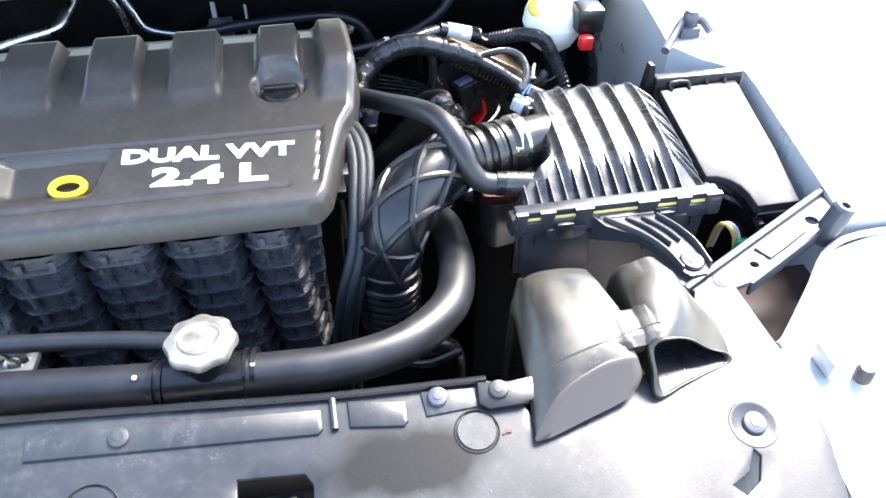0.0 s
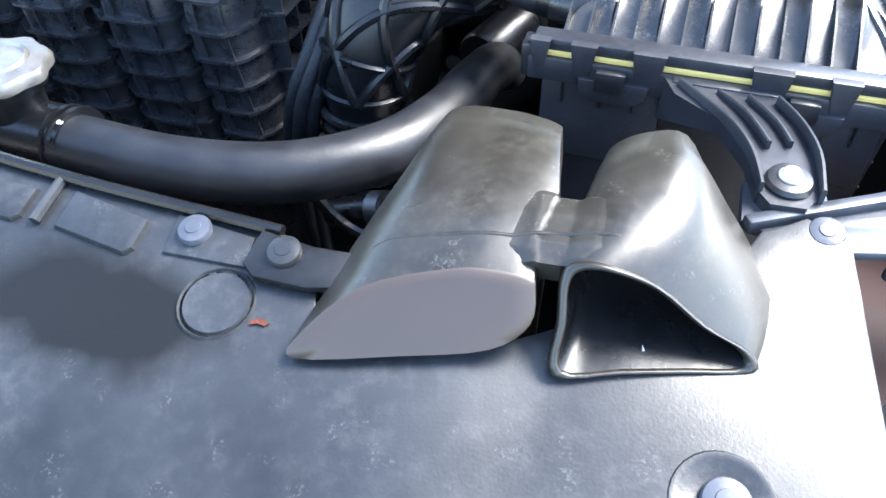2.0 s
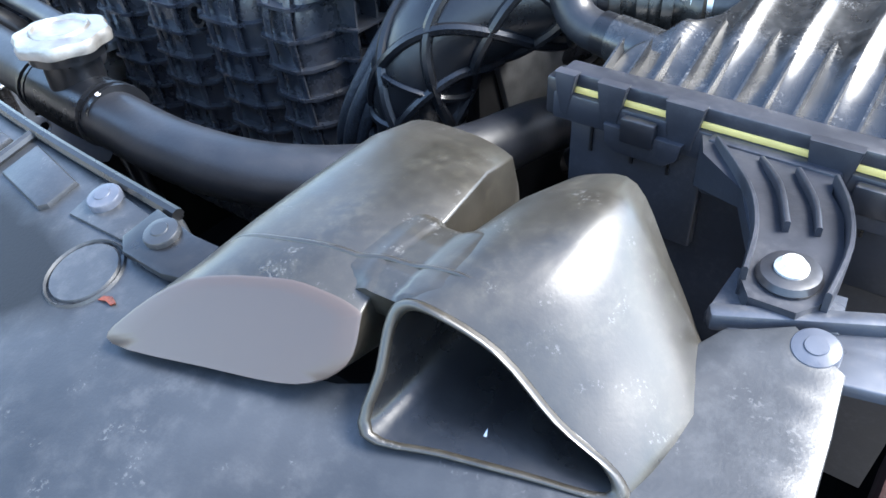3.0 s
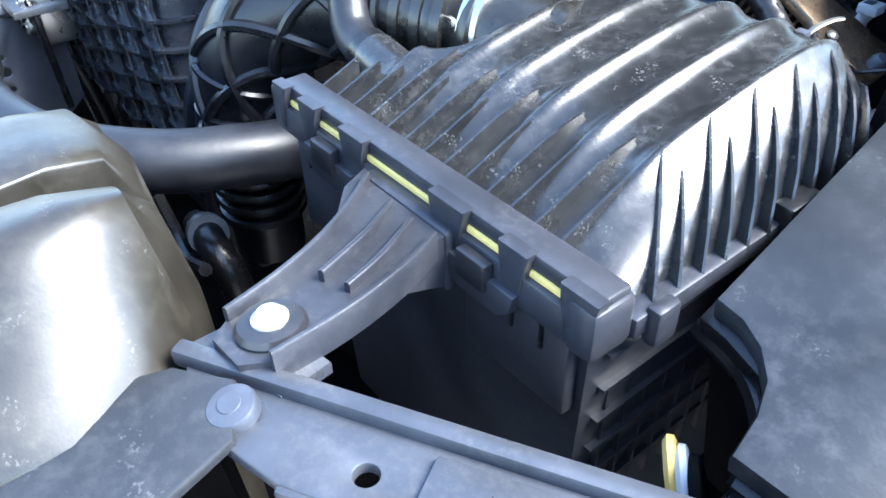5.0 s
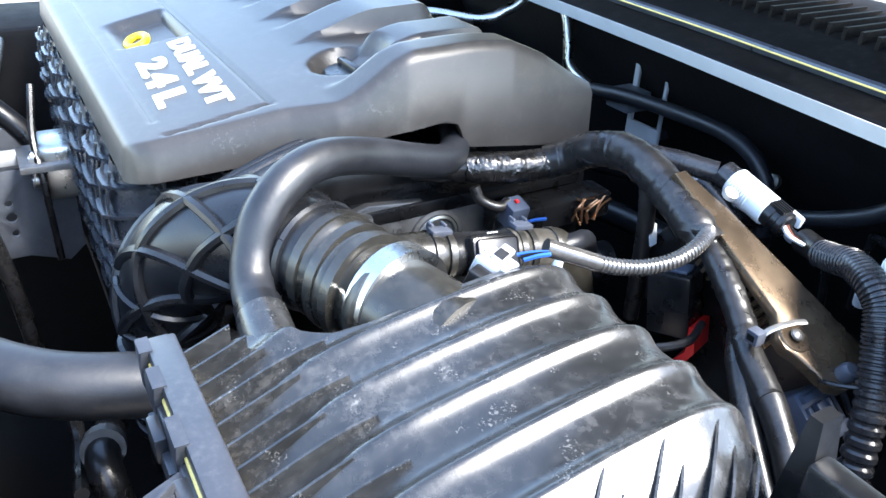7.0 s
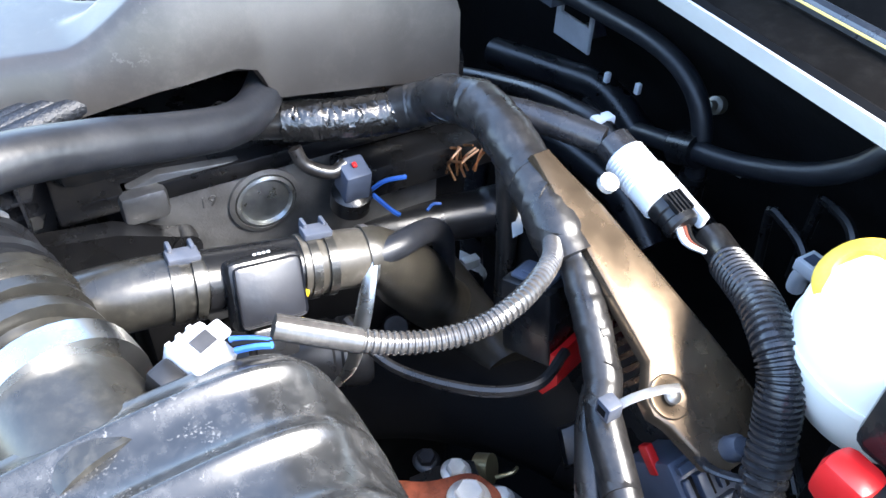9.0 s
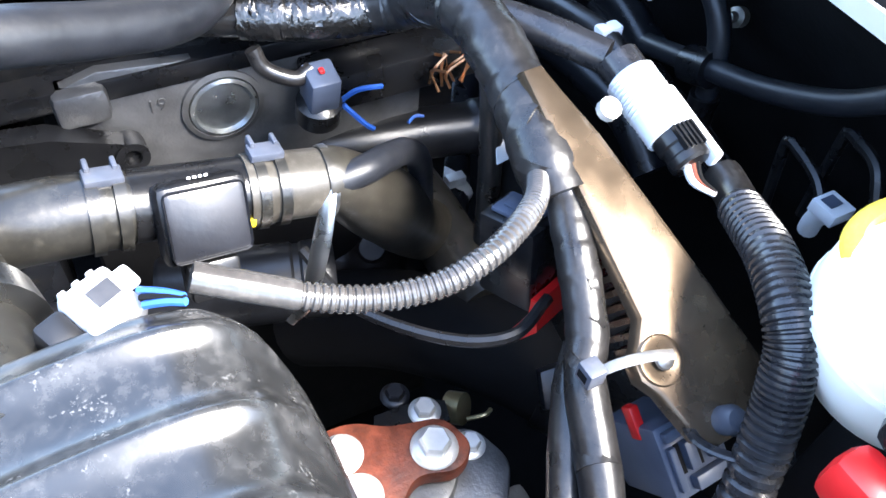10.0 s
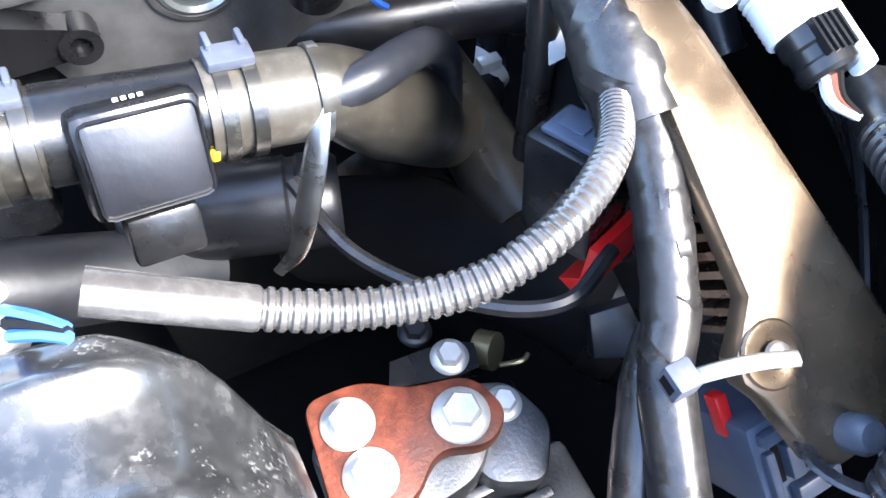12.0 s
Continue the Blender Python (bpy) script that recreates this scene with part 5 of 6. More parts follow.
for q in ([(0.034, 0.503, -0.024), (0.036, 0.512, -0.018), (0.038, 0.526, -0.018)], [(0.045, 0.5, -0.018), (0.05, 0.51, -0.03), (0.05, 0.515, -0.035)]):
    single("blue_wire", tube(q, 0.0016, seg=6, n=5), M_BLUE, "short blue wire by the coil plug", "wire", "blue wires by the coil")
single("rail_bar", box((0.002, 0.49, -0.035), (0.03, 0.6, -0.012), bevel=0.003), M_PLASTIC, "black injector rail on the engine", "rail")
# copper-coloured wire ends
frays = thing("bare_wires", (0.02, 0.57, -0.02), "tuft of copper coloured wire ends", "wires")
random.seed(3)
for k in range(9):
    p = Vector((0.035 + random.uniform(-0.008, 0.008), 0.568 + random.uniform(-0.01, 0.01), -0.03))
    part("strand", tube([p, p + Vector((random.uniform(-0.006, 0.006), random.uniform(-0.006, 0.006), 0.012)), p + Vector((random.uniform(-0.01, 0.01), random.uniform(-0.01, 0.01), 0.02))], 0.0009, seg=5, n=3), mat("copper", (0.6, 0.3, 0.15), 0.3, metal=0.9) if k == 0 else bpy.data.materials["copper"], frays)

# ---- breather pipe with flow sensor ----
SENSOR = lay((0.131, 0.466, 0.040), (0.104, 0.507, -0.001), 1.2)
PLACE = lay((0.131, 0.466, 0.040), (0.104, 0.507, -0.001), 1.2, -9.0)
pcv = thing("sensor_pipe", (0.124, 0.42, 0.0), "dusty black vacuum pipe with a square sensor", "hose")
part("front_hose", tube([(0.118, 0.335, 0.02), (0.122, 0.36, 0.027), (0.124, 0.385, 0.029), (0.1245, 0.405, 0.029)], lambda s: 0.0145 if s < 0.75 else 0.013, seg=18, n=6), M_BELLOWS, pcv)
part("sensor_pipe_body", tube([(0.1245, 0.395, 0.029), (0.125, 0.42, 0.028), (0.126, 0.44, 0.028)], 0.0135, seg=18, n=4), M_PLASTIC, pcv)
sm = Matrix.Translation((0.135, 0.417, 0.031)) @ Matrix.Rotation(radians(3), 4, "Z") @ Matrix.Rotation(radians(62), 4, "Y")
sensor = part("sensor_body", add_box(bmesh.new(), (-0.013, -0.0165, -0.003), (0.017, 0.0165, 0.0085), sm, 0.0035), M_PLASTIC, pcv, "square black sensor housing")
part("sensor_lid", add_box(bmesh.new(), (-0.011, -0.0145, 0.008), (0.015, 0.0145, 0.0105), sm, 0.0025), M_BASE, sensor)
part("sensor_plug", add_box(bmesh.new(), (0.017, -0.01, -0.004), (0.032, 0.0095, 0.008), sm, 0.002), M_PLASTIC, pcv)
for k in range(4):
    part("print_mark", add_box(bmesh.new(), (-0.0144, -0.004 + 0.002 * k, 0.0054), (-0.0136, -0.0028 + 0.002 * k, 0.0061), sm, 0), M_LETTER, sensor)
part("rear_hose", tube([(0.126, 0.436, 0.028), (0.127, 0.455, 0.028), (0.127, 0.466, 0.0272)], lambda s: 0.0145 if s < 0.25 else 0.0137, seg=20, n=8), M_GREYHOSE, pcv)
for y, z in ((0.383, 0.029), (0.392, 0.029), (0.441, 0.028), (0.449, 0.028)):
    part("clip_band", add_tube(bmesh.new(), [(0.1245 + (y - 0.383) * 0.03, y - 0.002, z), (0.1247 + (y - 0.383) * 0.03, y + 0.002, z)], 0.0153, seg=20, n=1), M_BELLOWS, pcv)
for y in (0.388, 0.445):
    part("clip_ear", add_box(bmesh.new(), (0.117, y - 0.006, 0.043), (0.123, y - 0.004, 0.048), None, 0.0008), M_GREYPIN, pcv)
    part("clip_ear", add_box(bmesh.new(), (0.117, y + 0.003, 0.043), (0.123, y + 0.005, 0.0475), None, 0.0008), M_GREYPIN, pcv)
    part("clip_bar", add_box(bmesh.new(), (0.12, y - 0.007, 0.0425), (0.128, y + 0.006, 0.046), None, 0.0008), M_GREYPIN, pcv)
part("yellow_mark", box((0.1385, 0.4335, 0.0225), (0.1405, 0.4365, 0.0265), bevel=0.0006), M_YELLOW, pcv)
part("yellow_mark", box((0.1378, 0.4285, 0.028), (0.1398, 0.4305, 0.033), bevel=0.0006), M_YELLOW, pcv)
PLACE = Matrix()
part("down_hose", tube([(0.1, 0.504, -0.0142), (0.0992, 0.514, -0.0185), (0.089, 0.534, -0.046), (0.066, 0.56, -0.088), (0.037, 0.59, -0.143), (0.004, 0.634, -0.207)], lambda s: 0.0160 + 0.0076 * smooth(0.15, 0.6, s), seg=24, n=8), M_DUCT, pcv)
part("lower_sleeve", tube([(0.012, 0.624, -0.192), (-0.012, 0.655, -0.238), (-0.04, 0.69, -0.29)], 0.0195, seg=20, n=6), M_BELLOWS, pcv)
# printed bars on the hose bend
for k in range(3):
    part("print_mark", add_box(bmesh.new(), (-0.0024, -0.0036, 0.0), (0.0024, 0.0036, 0.0008), upright((0.0557 - 0.0037 * k, 0.5758 + 0.0042 * k, -0.1104 - 0.0076 * k), (0.47, -0.3, 0.83)), 0), M_GASKET, pcv)
PLACE = SENSOR
# side loop and flat tail
single("loop_hose", tube([(0.134, 0.466, 0.031), (0.133, 0.482, 0.032), (0.124, 0.497, 0.026), (0.112, 0.512, 0.014), (0.1, 0.526, -0.008), (0.09, 0.535, -0.05)], 0.0062, seg=14, n=8), M_HOSE, "small grey hose looping over the pipe", "hose")
strap = thing("hose_strap", (0.13, 0.466, 0.02), "narrow bright strap with a long flat tail", "strap")
part("loop", add_tube(bmesh.new(), [(0.1268, 0.4655, 0.0268), (0.127, 0.4685, 0.0264)], 0.0148, seg=20, n=1), M_STEEL, strap)
part("tail", tube([(0.136, 0.467, 0.036), (0.142, 0.462, 0.026), (0.148, 0.455, 0.008), (0.15, 0.448, -0.015), (0.148, 0.44, -0.028)], lambda s: 0.002 + 0.002 * math.sin(math.pi * min(1, s * 1.05)), seg=10, n=8, flat=0.4), M_STEEL, strap)

# ---- white plug and the conduit to the main harness ----
PLACE = lay((0.176, 0.388, 0.042), (0.181, 0.4005, 0.042), 1.06)
plug = thing("white_plug", (0.177, 0.39, 0.03), "white plastic plug on the air box", "connector")
PM = Matrix.Translation((0.176, 0.388, 0.039)) @ Matrix.Rotation(radians(28), 4, "Z") @ Matrix.Rotation(radians(20), 4, "Y")
part("housing", add_box(bmesh.new(), (-0.010, -0.008, -0.008), (0.010, 0.010, 0.007), PM, 0.0025), M_PLUGW, plug)
part("lock", add_box(bmesh.new(), (-0.005, -0.003, 0.006), (0.003, 0.013, 0.010), PM, 0.0015), M_PLUGW, plug)
for k in range(3):
    part("grip_rib", add_box(bmesh.new(), (-0.0112, -0.006 + 0.005 * k, -0.006), (-0.0096, -0.0035 + 0.005 * k, 0.005), PM, 0.0005), M_PLUGW, plug)
part("side_guard", add_box(bmesh.new(), (0.004, -0.009, 0.006), (0.0098, 0.004, 0.0105), PM, 0.001), M_PLUGW, plug)
part("latch_slot", add_box(bmesh.new(), (-0.004, -0.002, 0.0101), (0.002, 0.006, 0.0106), PM, 0), M_BASE, plug)
part("socket", add_box(bmesh.new(), (-0.008, -0.018, -0.009), (0.008, -0.008, 0.005), PM, 0.002), M_PLASTIC, plug)
for k, c in enumerate((M_BLUE, M_DARK, M_BLUE)):
    part("wire", tube([(0.179 + 0.003 * k, 0.4, 0.047), (0.185 + 0.002 * k, 0.406, 0.05), (0.191 + 0.001 * k, 0.411, 0.052)], 0.0013, seg=6, n=4), c, plug)


def conduit(pts, r, pitch, seg=14):
    length = sum((Vector(b) - Vector(a)).length for a, b in zip(pts, pts[1:]))
    n = max(8, int(length / pitch * 5 / (len(pts) - 1)))
    return tube(pts, lambda s: r * (1 + 0.075 * (1 if math.sin(2 * math.pi * s * length / pitch) > -0.2 else -1)), seg, n)


PLACE = Matrix()
RUN_S = [(0.189, 0.429, 0.051), (0.195, 0.444, 0.045), (0.201, 0.459, 0.039), (0.207, 0.475, 0.035), (0.212, 0.492, 0.034), (0.215, 0.509, 0.036), (0.213, 0.526, 0.039), (0.206, 0.542, 0.039), (0.196, 0.556, 0.035), (0.185, 0.567, 0.028), (0.172, 0.577, 0.02)]
scon = thing("sensor_conduit", (0.2, 0.48, 0.045), "dark corrugated conduit from plug to harness", "conduit")
part("smooth_end", tube(RUN_S[:3], 0.0053, seg=14, n=5), M_CONDUIT, scon, "dusty brown smooth end sleeve")
part("corrugated_tube", conduit(RUN_S[1:], 0.0047, 0.0028), M_CONDUIT, scon)

# ---- main harness ----
harness = thing("main_harness", (0.12, 0.54, 0.0), "thick tape-wrapped wiring harness with foil sleeve", "wiring harness")
PLACE = HEAD
foil = tube([(0.022, 0.458, 0.032), (0.029, 0.474, 0.0315), (0.034, 0.49, 0.031), (0.039, 0.512, 0.031), (0.045, 0.528, 0.034)], 0.0116, seg=30, n=16)
random.seed(21)
for v in foil.verts:
    v.co += Vector((random.uniform(-1, 1), random.uniform(-1, 1), random.uniform(-1, 1))) * 0.0005
part("foil_sleeve", foil, M_FOIL, harness, "crinkled silver foil sleeve", angle=32)
part("sleeve_end", tube([(-0.004, 0.43, 0.026), (0.012, 0.442, 0.03), (0.024, 0.461, 0.032)], 0.0102, seg=18, n=6), M_TAPE, harness)
WOB = lambda r: (lambda s: r * (1 + 0.018 * math.sin(s * 37) + 0.015 * math.sin(s * 83 + 1) + 0.008 * math.sin(s * 151)))
PLACE = Matrix()
RUN_A = [(-0.006, 0.584, -0.001), (0.01, 0.596, 0.009), (0.028, 0.6, 0.021), (0.05, 0.604, 0.029), (0.072, 0.604, 0.032), (0.094, 0.602, 0.03), (0.114, 0.601, 0.024), (0.134, 0.598, 0.018), (0.152, 0.595, 0.011), (0.17, 0.594, 0.001)]
RUN_B = [(0.155, 0.597, 0.009), (0.171, 0.597, 0.0), (0.184, 0.593, -0.007), (0.196, 0.589, -0.013), (0.209, 0.585, -0.021), (0.224, 0.579, -0.03), (0.24, 0.568, -0.037), (0.28, 0.553, -0.055), (0.33, 0.53, -0.092), (0.39, 0.5, -0.142)]
part("wrapped_run", tube(RUN_A, WOB(0.0152), seg=18, n=10), M_TAPE, harness)
part("lower_run", tube(RUN_B, WOB(0.0096), seg=16, n=10), M_TAPE, harness)
part("branch", tube([(0.225, 0.576, -0.034), (0.24, 0.562, -0.046), (0.28, 0.538, -0.072), (0.33, 0.514, -0.108), (0.39, 0.484, -0.155)], WOB(0.0082), seg=14, n=8), M_TAPE, harness)
part("down_branch", tube([(0.1, 0.598, 0.02), (0.103, 0.6, -0.01), (0.1, 0.606, -0.055), (0.096, 0.612, -0.11)], WOB(0.0068), seg=14, n=8), M_TAPE, harness)
part("upper_branch", tube([(0.05, 0.606, 0.028), (0.085, 0.63, 0.03), (0.118, 0.652, 0.027)], WOB(0.0088), seg=14, n=8), M_CONDUIT2, harness)
random.seed(11)
run, low_run = spline(RUN_A, 9), spline(RUN_B[:8], 9)
for path_pts, rad, count in ((run, 0.0156, 9), (low_run, 0.0099, 8)):
    for k in range(count):
        i = int((k + 0.5 + random.uniform(-0.3, 0.3)) * (len(path_pts) - 3) / count)
        tilt_v = Vector((random.uniform(-0.002, 0.002), random.uniform(-0.002, 0.002), random.uniform(-0.002, 0.002)))
        part("tape_band", add_tube(bmesh.new(), [path_pts[i] - tilt_v, path_pts[i].lerp(path_pts[i + 2], 0.5), path_pts[i + 2] + tilt_v], rad * random.uniform(0.985, 1.015), seg=16, n=2), M_TAPE, harness)
# slim bare wire loop off the harness
PLACE = lay((0.185, 0.485, -0.025), (0.178, 0.533, -0.062), 1.15)
single("thin_cable", tube([(0.12, 0.45, -0.02), (0.15, 0.46, -0.03), (0.185, 0.485, -0.025), (0.2, 0.51, -0.02), (0.19, 0.535, -0.02)], 0.0028, seg=8, n=8), M_PLASTIC, "thin shiny black cable below the conduit", "cable")

# ---- control unit ----
PLACE = lay((0.2455, 0.5605, 0.0045), (0.256, 0.594, -0.01), 1.1)
ax = (Vector((0.28, 0.574, -0.036)) - Vector((0.142, 0.567, 0.044))).normalized()
ay = Vector((0, 1, 0))
az = ax.cross(ay).normalized()
ay = az.cross(ax)
UM = Matrix.Translation((0.142, 0.567, 0.044)) @ Matrix((ax, ay, az)).transposed().to_4x4()
ecu = thing("control_unit", (0.21, 0.575, -0.12), "finned bronze-black engine control unit", "control unit")
top = [(-0.016, -0.006), (0.094, -0.006), (0.102, -0.012), (0.108, -0.0175), (0.116, -0.018), (0.124, -0.013), (0.136, -0.0095), (0.147, -0.006), (0.152, 0.002), (0.152, 0.037), (0.146, 0.0415), (0.09, 0.031), (0.02, 0.014), (-0.016, 0.004)]
part("top_cover", plate(top, -0.008, 0.0, UM, bevel=0.0025), M_PCM, ecu)
part("case", plate([(0.0, 0.009), (0.146, 0.016), (0.146, 0.036), (0.09, 0.027), (0.0, 0.012)], -0.11, -0.008, UM), M_PLASTIC, ecu)
for k in range(17):
    x = 0.006 + 0.0062 * k
    part("cooling_fin", add_box(bmesh.new(), (x, -0.004, -0.034), (x + 0.0026, 0.014, -0.006), UM, 0), M_PCM, ecu)
part("mounting_boss", lathe([(0.0105, 0), (0.0098, 0.0008), (0.0075, 0.0009), (0.006, 0.0002), (0, 0.0002)], UM @ Matrix.Translation((0.112, -0.006, 0.0))), M_PCM, ecu)
UP = PLACE.inverted() @ Matrix.Translation((0.268, 0.617, -0.089)) @ Matrix((ax, ay, az)).transposed().to_4x4() @ Matrix.Rotation(radians(10), 4, "Y")
block = part("plug_block", add_box(bmesh.new(), (-0.019, -0.018, -0.03), (0.019, 0.018, 0.012), UP, 0.002), M_GREYBLUE, ecu, "blue grey plug in the control unit")
for x0, y0, x1, y1, h in ((-0.016, -0.015, -0.011, 0.014, 0.004), (-0.008, -0.015, 0.014, -0.011, 0.003), (-0.008, -0.007, 0.006, -0.001, 0.0045), (-0.008, 0.006, 0.006, 0.009, 0.003), (0.009, -0.007, 0.016, 0.013, 0.005)):
    part("plug_step", add_box(bmesh.new(), (x0, y0, 0.0115), (x1, y1, 0.012 + h), UP, 0.0008), M_GREYBLUE, block)
for y0 in (-0.0105, 0.0, 0.0098):
    part("plug_slot", add_box(bmesh.new(), (-0.008, y0, 0.0118), (0.007, y0 + 0.003, 0.0124), UP, 0), M_DARK, block)
part("plug_lever", add_box(bmesh.new(), (-0.029, -0.019, -0.006), (-0.012, -0.0135, 0.001), UP, 0.001), M_RED, ecu, "red locking lever")
part("plug_lever", add_box(bmesh.new(), (-0.029, 0.0135, -0.006), (-0.012, 0.019, 0.001), UP, 0.001), M_RED, ecu, "red locking lever")
part("conduit_stud", lathe([(0.006, 0), (0.0062, 0.006), (0.0045, 0.009), (0, 0.0095)], UM @ Matrix.Translation((0.144, 0.008, 0.0)), 14), M_GREYPIN, ecu)
part("side_bolt", lathe([(0.005, 0), (0.005, 0.004), (0, 0.005)], UM @ Matrix.Translation((0.012, 0.022, 0.0)), 12), M_BOLT, ecu)
tie = thing("cable_tie", (0.24, 0.55, -0.002), "grey cable tie from harness to control unit", "cable tie")
part("strap", tube([(0.2455, 0.5605, 0.0045), (0.242, 0.552, 0.004), (0.2385, 0.542, 0.001), (0.236, 0.535, -0.004)], 0.0024, seg=8, n=5, flat=0.5), M_CAP, tie)
part("lock", box((0.231, 0.5285, -0.008), (0.2395, 0.5365, 0.001), bevel=0.001), M_GREYPIN, tie)
part("lock_slot", box((0.2325, 0.5283, -0.0055), (0.2375, 0.5288, -0.0015), bevel=0), M_DARK, tie)
part("button", lathe([(0.0042, 0), (0.0038, 0.0014), (0.002, 0.0026), (0, 0.003)], UM @ Matrix.Translation((0.112, -0.006, 0.002))), M_CAP, tie)

# ---- white sensor plug and thick conduit over the control unit ----
PLACE = lay((0.163, 0.593, 0.04), (0.151, 0.6555, 0.0195), 1.05)
o2 = thing("sensor_plug", (0.16, 0.603, 0.03), "white ribbed plug joined to a black connector", "connector")
oa, ob_ = Vector((0.146, 0.5925, 0.045)), Vector((0.18, 0.593, 0.036))
n_r = 15
bm = bmesh.new()
add_tube(bm, [oa.lerp(ob_, k / (2 * n_r)) for k in range(2 * n_r + 1)], lambda s: 0.0115 + 0.0006 * (1 if int(round(s * 2 * n_r)) % 2 else -1) * (1 if s < 0.6 else 0.3), seg=22, n=1)
part("white_sleeve", bm, M_WHITE, o2)
part("end_cap", tube([oa - (ob_ - oa) * 0.3, oa + (ob_ - oa) * 0.02], 0.0105, seg=18, n=2), M_CONDUIT2, o2)
OM = Matrix.Translation(ob_) @ (ob_ - oa).to_track_quat("X", "Z").to_matrix().to_4x4()
part("black_plug", add_lathe(bmesh.new(), [(0, -0.002), (0.0098, -0.002), (0.0098, 0.006), (0.0088, 0.007), (0.0088, 0.011), (0.0096, 0.012), (0.0096, 0.0155), (0.0082, 0.017), (0, 0.017)], OM @ Matrix.Rotation(radians(90), 4, "Y"), 22), M_PLASTIC, o2)
for k in range(5):
    part("plug_rib", add_box(bmesh.new(), (0.0, -0.0055 + 0.0025 * k, 0.0075), (0.0125, -0.0045 + 0.0025 * k, 0.0106), OM, 0), M_PLASTIC, o2)
part("lock_flank", add_box(bmesh.new(), (-0.022, 0.0085, -0.003), (0.02, 0.0135, 0.0065), OM, 0.002), M_WHITE, o2, "white locking flank")
part("lock_slot", add_box(bmesh.new(), (-0.002, 0.0125, -0.001), (0.019, 0.0142, 0.0045), OM, 0.0005), M_DARK, o2)
for k, c in enumerate((M_WHITE, M_RUST, M_DARK)):
    part("wire", tube([ob_ + Vector((0.014, 0.0, -0.004)) + Vector((0, 0.003 * (k - 1), 0.002)), ob_ + Vector((0.022, -0.001 + 0.002 * (k - 1), -0.008)), (0.208, 0.6, 0.022)], 0.0018, seg=6, n=4), c, o2)
big = thing("thick_conduit", (0.25, 0.59, -0.03), "thick black corrugated conduit over the control unit", "conduit")
PLACE = Matrix()
part("taped_end", tube([(0.184, 0.684, -0.008), (0.198, 0.679, -0.007), (0.214, 0.669, -0.003)], WOB(0.0096), seg=14, n=6), M_TAPE, big)
part("corrugated_tube", conduit([(0.208, 0.673, -0.005), (0.226, 0.661, 0.003), (0.243, 0.648, 0.012), (0.258, 0.638, 0.015), (0.271, 0.63, 0.014), (0.281, 0.626, 0.007), (0.287, 0.622, -0.003), (0.292, 0.619, -0.014), (0.299, 0.613, -0.03), (0.309, 0.603, -0.055), (0.318, 0.592, -0.09)], 0.0101, 0.0046, 18), M_CONDUIT2, big)
PLACE = lay((0.27, 0.578, -0.02), (0.283, 0.61, -0.04), 1.1)
part("tie_band", tube([(0.255, 0.574, -0.03), (0.27, 0.567, -0.022), (0.283, 0.574, -0.018), (0.287, 0.588, -0.018)], 0.0028, seg=8, n=5, flat=0.5), M_CONDUIT2, big)

# ---- coolant tank ----
PLACE = lay((0.270, 0.5955, 0.073), (0.28, 0.657, 0.05), 1.2)
tank = thing("coolant_tank", (0.30, 0.65, -0.1), "milky white coolant tank with a yellow cap", "tank")
TC = Vector((0.29, 0.605, 0.049))
part("vessel", lathe([(0, -0.04), (0.017, -0.0375), (0.028, -0.029), (0.0355, -0.015), (0.0385, 0.0), (0.0375, 0.013), (0.033, 0.024), (0.026, 0.031), (0.019, 0.035), (0, 0.036)], upright(TC), 36), M_TANK, tank)
part("seam", add_tube(bmesh.new(), [TC + Vector((0, 0, -0.002)), TC + Vector((0, 0, 0.001))], 0.0391, seg=36, n=1), M_TANK, tank)
part("foot", box((TC.x - 0.005, TC.y + 0.0, -0.62), (TC.x + 0.025, TC.y + 0.026, TC.z - 0.034), bevel=0.004), M_DARK, tank, "dark stalk below the tank")
part("neck", tube([TC + Vector((-0.002, -0.006, 0.02)), (0.2705, 0.596, 0.0725)], 0.0165, seg=24, n=3), M_TANK, tank)
CAPM = upright((0.270, 0.5955, 0.073), (-0.3, -0.55, 0.78))
part("lid", lathe([(0.0165, -0.004), (0.017, 0.0), (0.0165, 0.004), (0.014, 0.0062), (0.009, 0.0066), (0.0082, 0.0052), (0, 0.0052)], CAPM, 30), M_TANKCAP, tank, "pale yellow screw cap")
# small labelled plug behind the tank
PLACE = lay((0.2515, 0.6115, 0.079), (0.192, 0.796, -0.068), 1.7)
lplug = thing("labelled_plug", (0.2515, 0.6115, 0.074), "small white plug with a blue printed label", "connector")
part("stem", tube([(0.247, 0.614, 0.06), (0.248, 0.612, 0.068), (0.2515, 0.6115, 0.0745)], 0.0038, seg=12, n=4), M_WHITE, lplug)
part("paper_label", box((0.246, 0.606, 0.0735), (0.257, 0.617, 0.079), bevel=0.0006), M_WHITE, lplug, "white label with a blue print")
part("label_print", box((0.248, 0.608, 0.0791), (0.253, 0.614, 0.0795), bevel=0), M_GREYBLUE, lplug)

